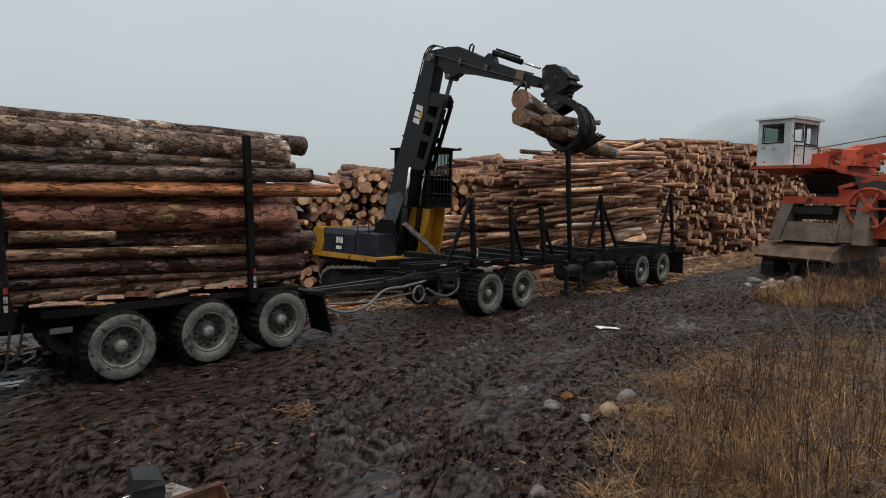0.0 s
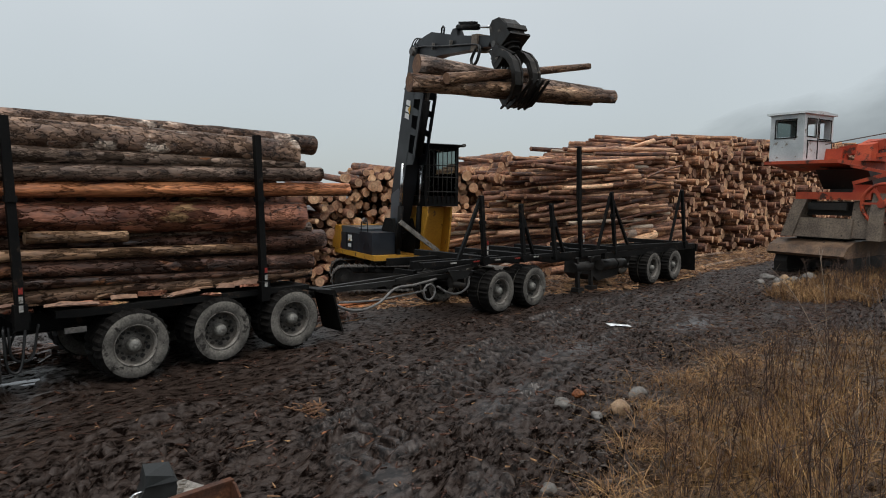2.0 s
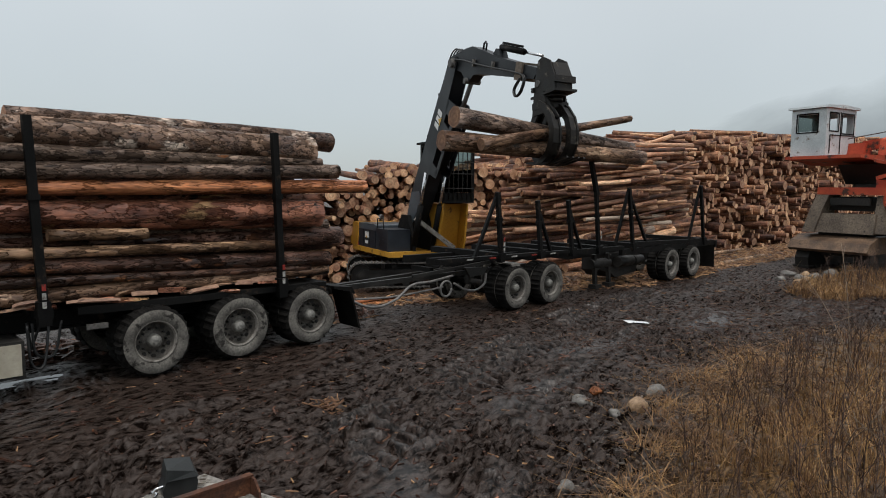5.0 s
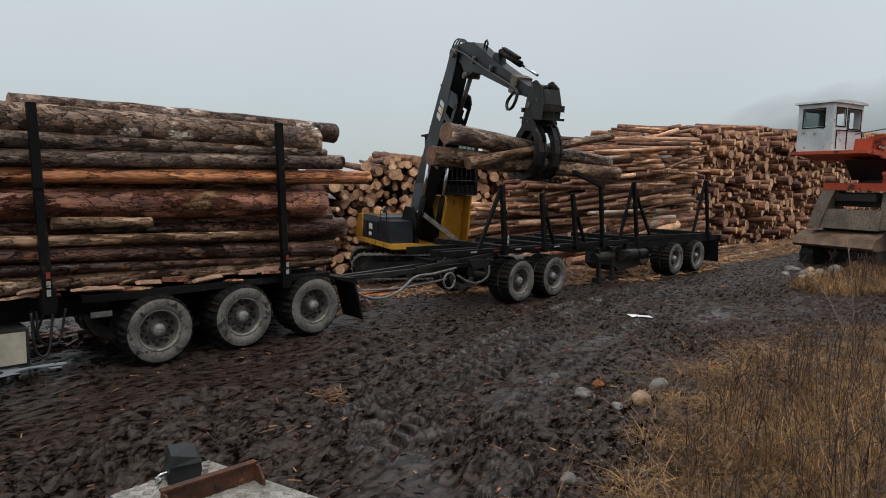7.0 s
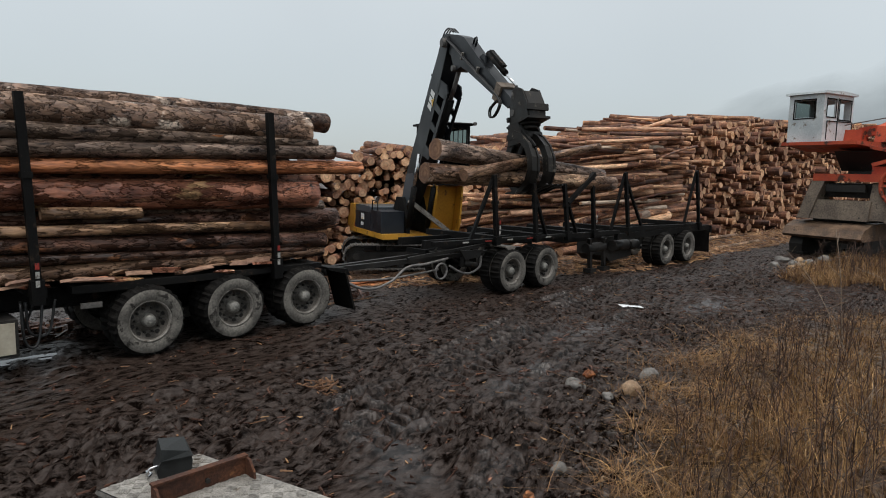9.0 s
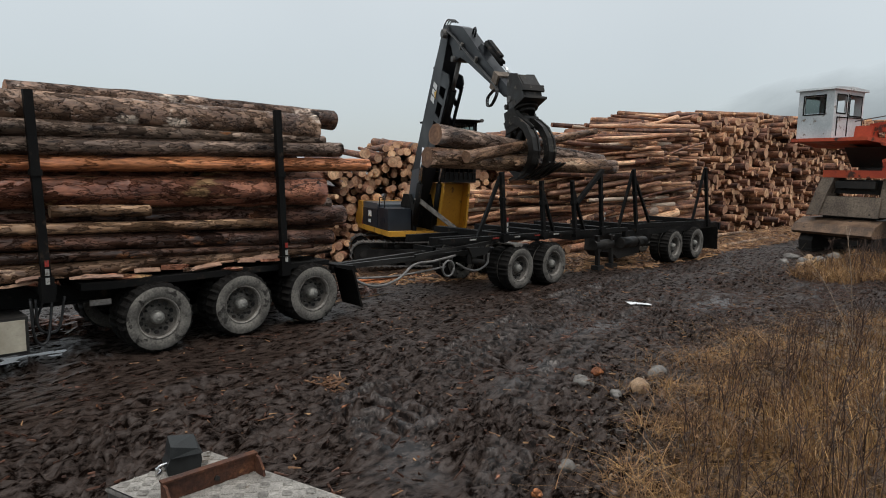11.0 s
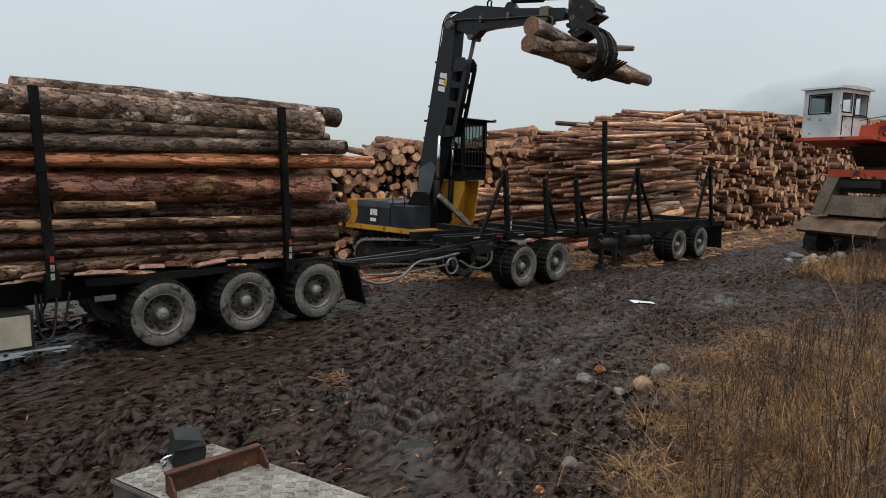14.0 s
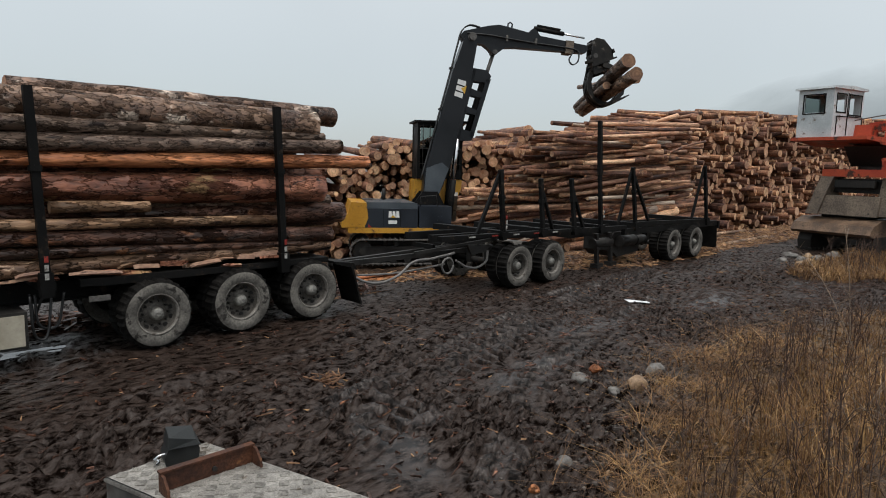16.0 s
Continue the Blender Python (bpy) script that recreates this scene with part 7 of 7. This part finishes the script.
for k, (x, y, tx, ty, tz) in enumerate(((10.2, 2.6, 11.6, 4.2, 1.7), (10.8, 2.9, 11.4, 3.3, 2.0), (12.5, 4.3, 11.0, 4.9, 1.25), (9.2, 1.7, 9.9, 2.2, 1.6), (6.6, 2.0, 5.9, 1.5, 0.75), (6.9, 2.1, 6.3, 1.4, 0.6))):
    bm = bmesh.new()
    z = gz(x, y)
    base, tip = Vector((x, y, z - 0.02)), Vector((tx, ty, tz))
    mid = base.lerp(tip, 0.5) + Vector((0, 0, 0.25))
    pp = curve_pts([base, mid, tip], 6)
    tube(bm, pp, [0.008 * (1 - 0.7 * i / len(pp)) for i in range(len(pp))], 5)
    rnd = random.Random(k)
    for i in range(4, len(pp) - 1, 2):
        d = Vector((rnd.gauss(0, 0.16), rnd.gauss(0, 0.16), rnd.uniform(0.05, 0.3)))
        tube(bm, [pp[i], pp[i] + d * 0.6, pp[i] + d], [0.005, 0.004, 0.002], 4)
    tagged(new("bare_stalk", mesh_of("bare_stalk", bm, twig_pale)), "long pale bare stalk leaning out of the grass", "stalk", "bare stalks in the grass")


# ---- what moves ----
SWING = [(0, -88.8), (0.5, -91), (1, -94.4), (1.5, -103.3), (2, -106.3), (2.5, -107), (3, -107.2), (4, -107.6), (6.5, -107.9), (7, -108.9), (8, -110), (9, -109.9), (11.5, -110.6), (12, -109), (12.5, -107.3), (13, -104.2), (13.5, -98.5), (14, -86.2), (14.3, -78.1), (14.7, -68.3), (15, -60.5), (15.3, -47.4), (15.6, -40.9), (16, -33.1)]
LIFT = [(0, 71.3), (0.5, 73.1), (1, 74.9), (1.5, 74.4), (2, 75.2), (2.5, 69.3), (3, 63.8), (4, 57.4), (6.5, 58.1), (7, 57.9), (8, 57.8), (9, 57.6), (11.5, 64), (12, 71.1), (12.5, 75.4), (13, 76.4), (13.5, 77.3), (14, 79.2), (14.3, 79.3), (14.7, 77.9), (15, 77.3), (15.3, 78), (15.6, 77.1), (16, 76.1)]
CURL = [(0, -15.8), (0.5, -12.6), (1, -7.8), (1.5, -5.8), (2, -6.3), (2.5, -8.7), (3, -8.7), (4, -9.8), (6.5, -17.2), (7, -21.5), (8, -25.3), (9, -28.9), (11.5, -28.1), (12, -22.8), (12.5, -17), (13, -11.4), (13.5, -5.5), (14, -2.5), (14.3, -2.7), (14.7, -1.7), (15, -3.2), (15.3, -2.5), (15.6, -2.2), (16, -2.6)]
HANG = [(0, 1.12, -1.61), (0.5, 0.73, -1.65), (1, 0.79, -1.7), (1.5, 1.23, -1.56), (2, 1.24, -1.45), (2.5, 1.09, -1.58), (3, 1.16, -1.71), (4, 0.93, -1.87), (6.5, 0.04, -1.91), (7, 0.14, -1.84), (8, 0.43, -1.92), (9, 0.79, -1.88), (11.5, 1.11, -1.8), (12, 0.93, -1.97), (12.5, 1.15, -2.03), (13, 1.12, -1.75), (13.5, 1.11, -1.61), (14, 0.99, -1.51), (14.3, 0.97, -1.45), (14.7, 1, -1.5), (15, 0.91, -1.38), (15.3, 0.92, -1.42), (15.6, 0.98, -1.55), (16, 0.96, -1.62)]
TURN = [(0, 8.1, -4.6), (0.5, 2.6, -4.7), (1, -2.7, -3.7), (1.5, -14.5, 1.9), (2, -18.5, 1.4), (2.5, -20.3, 0.1), (3, -18.4, 0.4), (4, -16.8, -1), (6.5, -10, -1.9), (7, -9.8, -2.3), (8, -7.5, -1.7), (9, -9.2, -1.6), (11.5, -8.1, -0.7), (12, -11.8, -1.3), (12.5, -12.1, -0.6), (13, -9.3, -0.6), (13.5, -4.6, -0.7), (14, 1.8, -2.1), (14.3, 7.7, -2.8), (14.7, 19.1, -3.7), (15, 29.2, -4.3), (15.3, 38.4, -6), (15.6, 42.9, -6.2), (16, 50.5, -7.1)]
# the knocked stake's top: seconds, degrees from upright
KNOCK = [(0, 0), (4.3, 0), (5.2, 20), (6.5, 54), (8, 104), (9, 118), (10.3, 122), (11.5, 118), (12, 98), (12.5, 48), (12.8, 22), (13, 10), (13.3, -3), (13.6, 2), (14, 0), (16, 0)]


def between(rows, t, col=1):
    """A smooth value at t through rows of (seconds, value, ...)."""
    ts = [r[0] for r in rows]
    vs = [r[col] for r in rows]
    if t <= ts[0]:
        return vs[0]
    if t >= ts[-1]:
        return vs[-1]
    i = max(j for j in range(len(ts)) if ts[j] <= t)
    def slope(j):
        if j == 0 or j == len(ts) - 1:
            return 0.0
        return (vs[j + 1] - vs[j - 1]) / (ts[j + 1] - ts[j - 1])
    h = ts[i + 1] - ts[i]
    s = (t - ts[i]) / h
    a, b = slope(i) * h, slope(i + 1) * h
    return vs[i] * (2 * s ** 3 - 3 * s * s + 1) + a * (s ** 3 - 2 * s * s + s) + vs[i + 1] * (3 * s * s - 2 * s ** 3) + b * (s ** 3 - s * s)


def axes(x, y, z, at):
    m = Matrix((x, y, z)).transposed().to_4x4()
    m.translation = at
    return m


def aimed(p, q, left):
    """A pose at p whose x axis points at q."""
    d = (q - p).normalized()
    return axes(d, left, d.cross(left), p)


def machine(t):
    """Poses of the loader's moving parts at t, in the loader's space."""
    s, b, c = (radians(between(r, t)) for r in (SWING, LIFT, CURL))
    up = Vector((0, 0, 1))
    h, left = Vector((math.cos(s), math.sin(s), 0)), Vector((-math.sin(s), math.cos(s), 0))
    foot = h * FOOT_X + up * FOOT_Z
    bx = h * math.cos(b) + up * math.sin(b)
    bz = -h * math.sin(b) + up * math.cos(b)
    elbow = foot + bx * BOOM_LEN
    sx = h * math.cos(c) + up * math.sin(c)
    sz = -h * math.sin(c) + up * math.cos(c)
    tip = elbow + sx * STICK_LEN
    load = tip + h * between(HANG, t, 1) + up * between(HANG, t, 2)
    hz = (tip + h * 0.33 - load).normalized()
    hx = left.cross(hz).normalized()
    head_m = axes(hx, left, hz, tip)
    y, p = radians(between(TURN, t, 1)), radians(between(TURN, t, 2))
    gxv = Vector((math.cos(y) * math.cos(p), math.sin(y) * math.cos(p), math.sin(p)))
    gzv = (hz - gxv * hz.dot(gxv)).normalized()
    grapple_m = axes(gxv, gzv.cross(gxv), gzv, load)
    lift_a, lift_b = h * 1.42 + up * 1.5, foot + bx * 2.35 - bz * 0.42
    rod_a, rod_b = foot + bx * 4.4 - bz * 0.86, elbow + sx * 0.88 - sz * 0.45
    tilt_a, tilt_b = elbow + sx * 2.35 + sz * 0.58, head_m @ Vector((0.14, 0, 0.42))
    return {house: axes(h, left, up, Vector((0, 0, 0))), boom: axes(bx, left, bz, foot), stick: axes(sx, left, sz, elbow), head: head_m, grapple: grapple_m,
            lift_barrel: aimed(lift_a, lift_b, left), lift_rod: aimed(lift_b, lift_b * 2 - lift_a, left),
            stick_rod: aimed(rod_b, rod_b * 2 - rod_a, left), tilt_barrel: aimed(tilt_a, tilt_b, left), tilt_rod: aimed(tilt_b, tilt_b * 2 - tilt_a, left)}


def motions():
    """Keys everything that moves in the yard."""
    times = [0.25 * i for i in range(65)]
    poses = [(t, machine(t)) for t in times]
    for ob in poses[0][1]:
        walk(ob, [(t, p[ob]) for t, p in poses])
    stand = Matrix.Translation((LX, LY, LZ))
    for ob, m in held:
        walk(ob, [(t, stand @ p[grapple] @ m) for t, p in poses])
    hinge = Vector((14.72, 9.95, 2.74)) - ORG[empty]
    walk(stake_top, [(t, Matrix.Translation(hinge) @ Matrix.Rotation(radians(-between(KNOCK, t) - 5), 4, "Y")) for t in times])


motions()
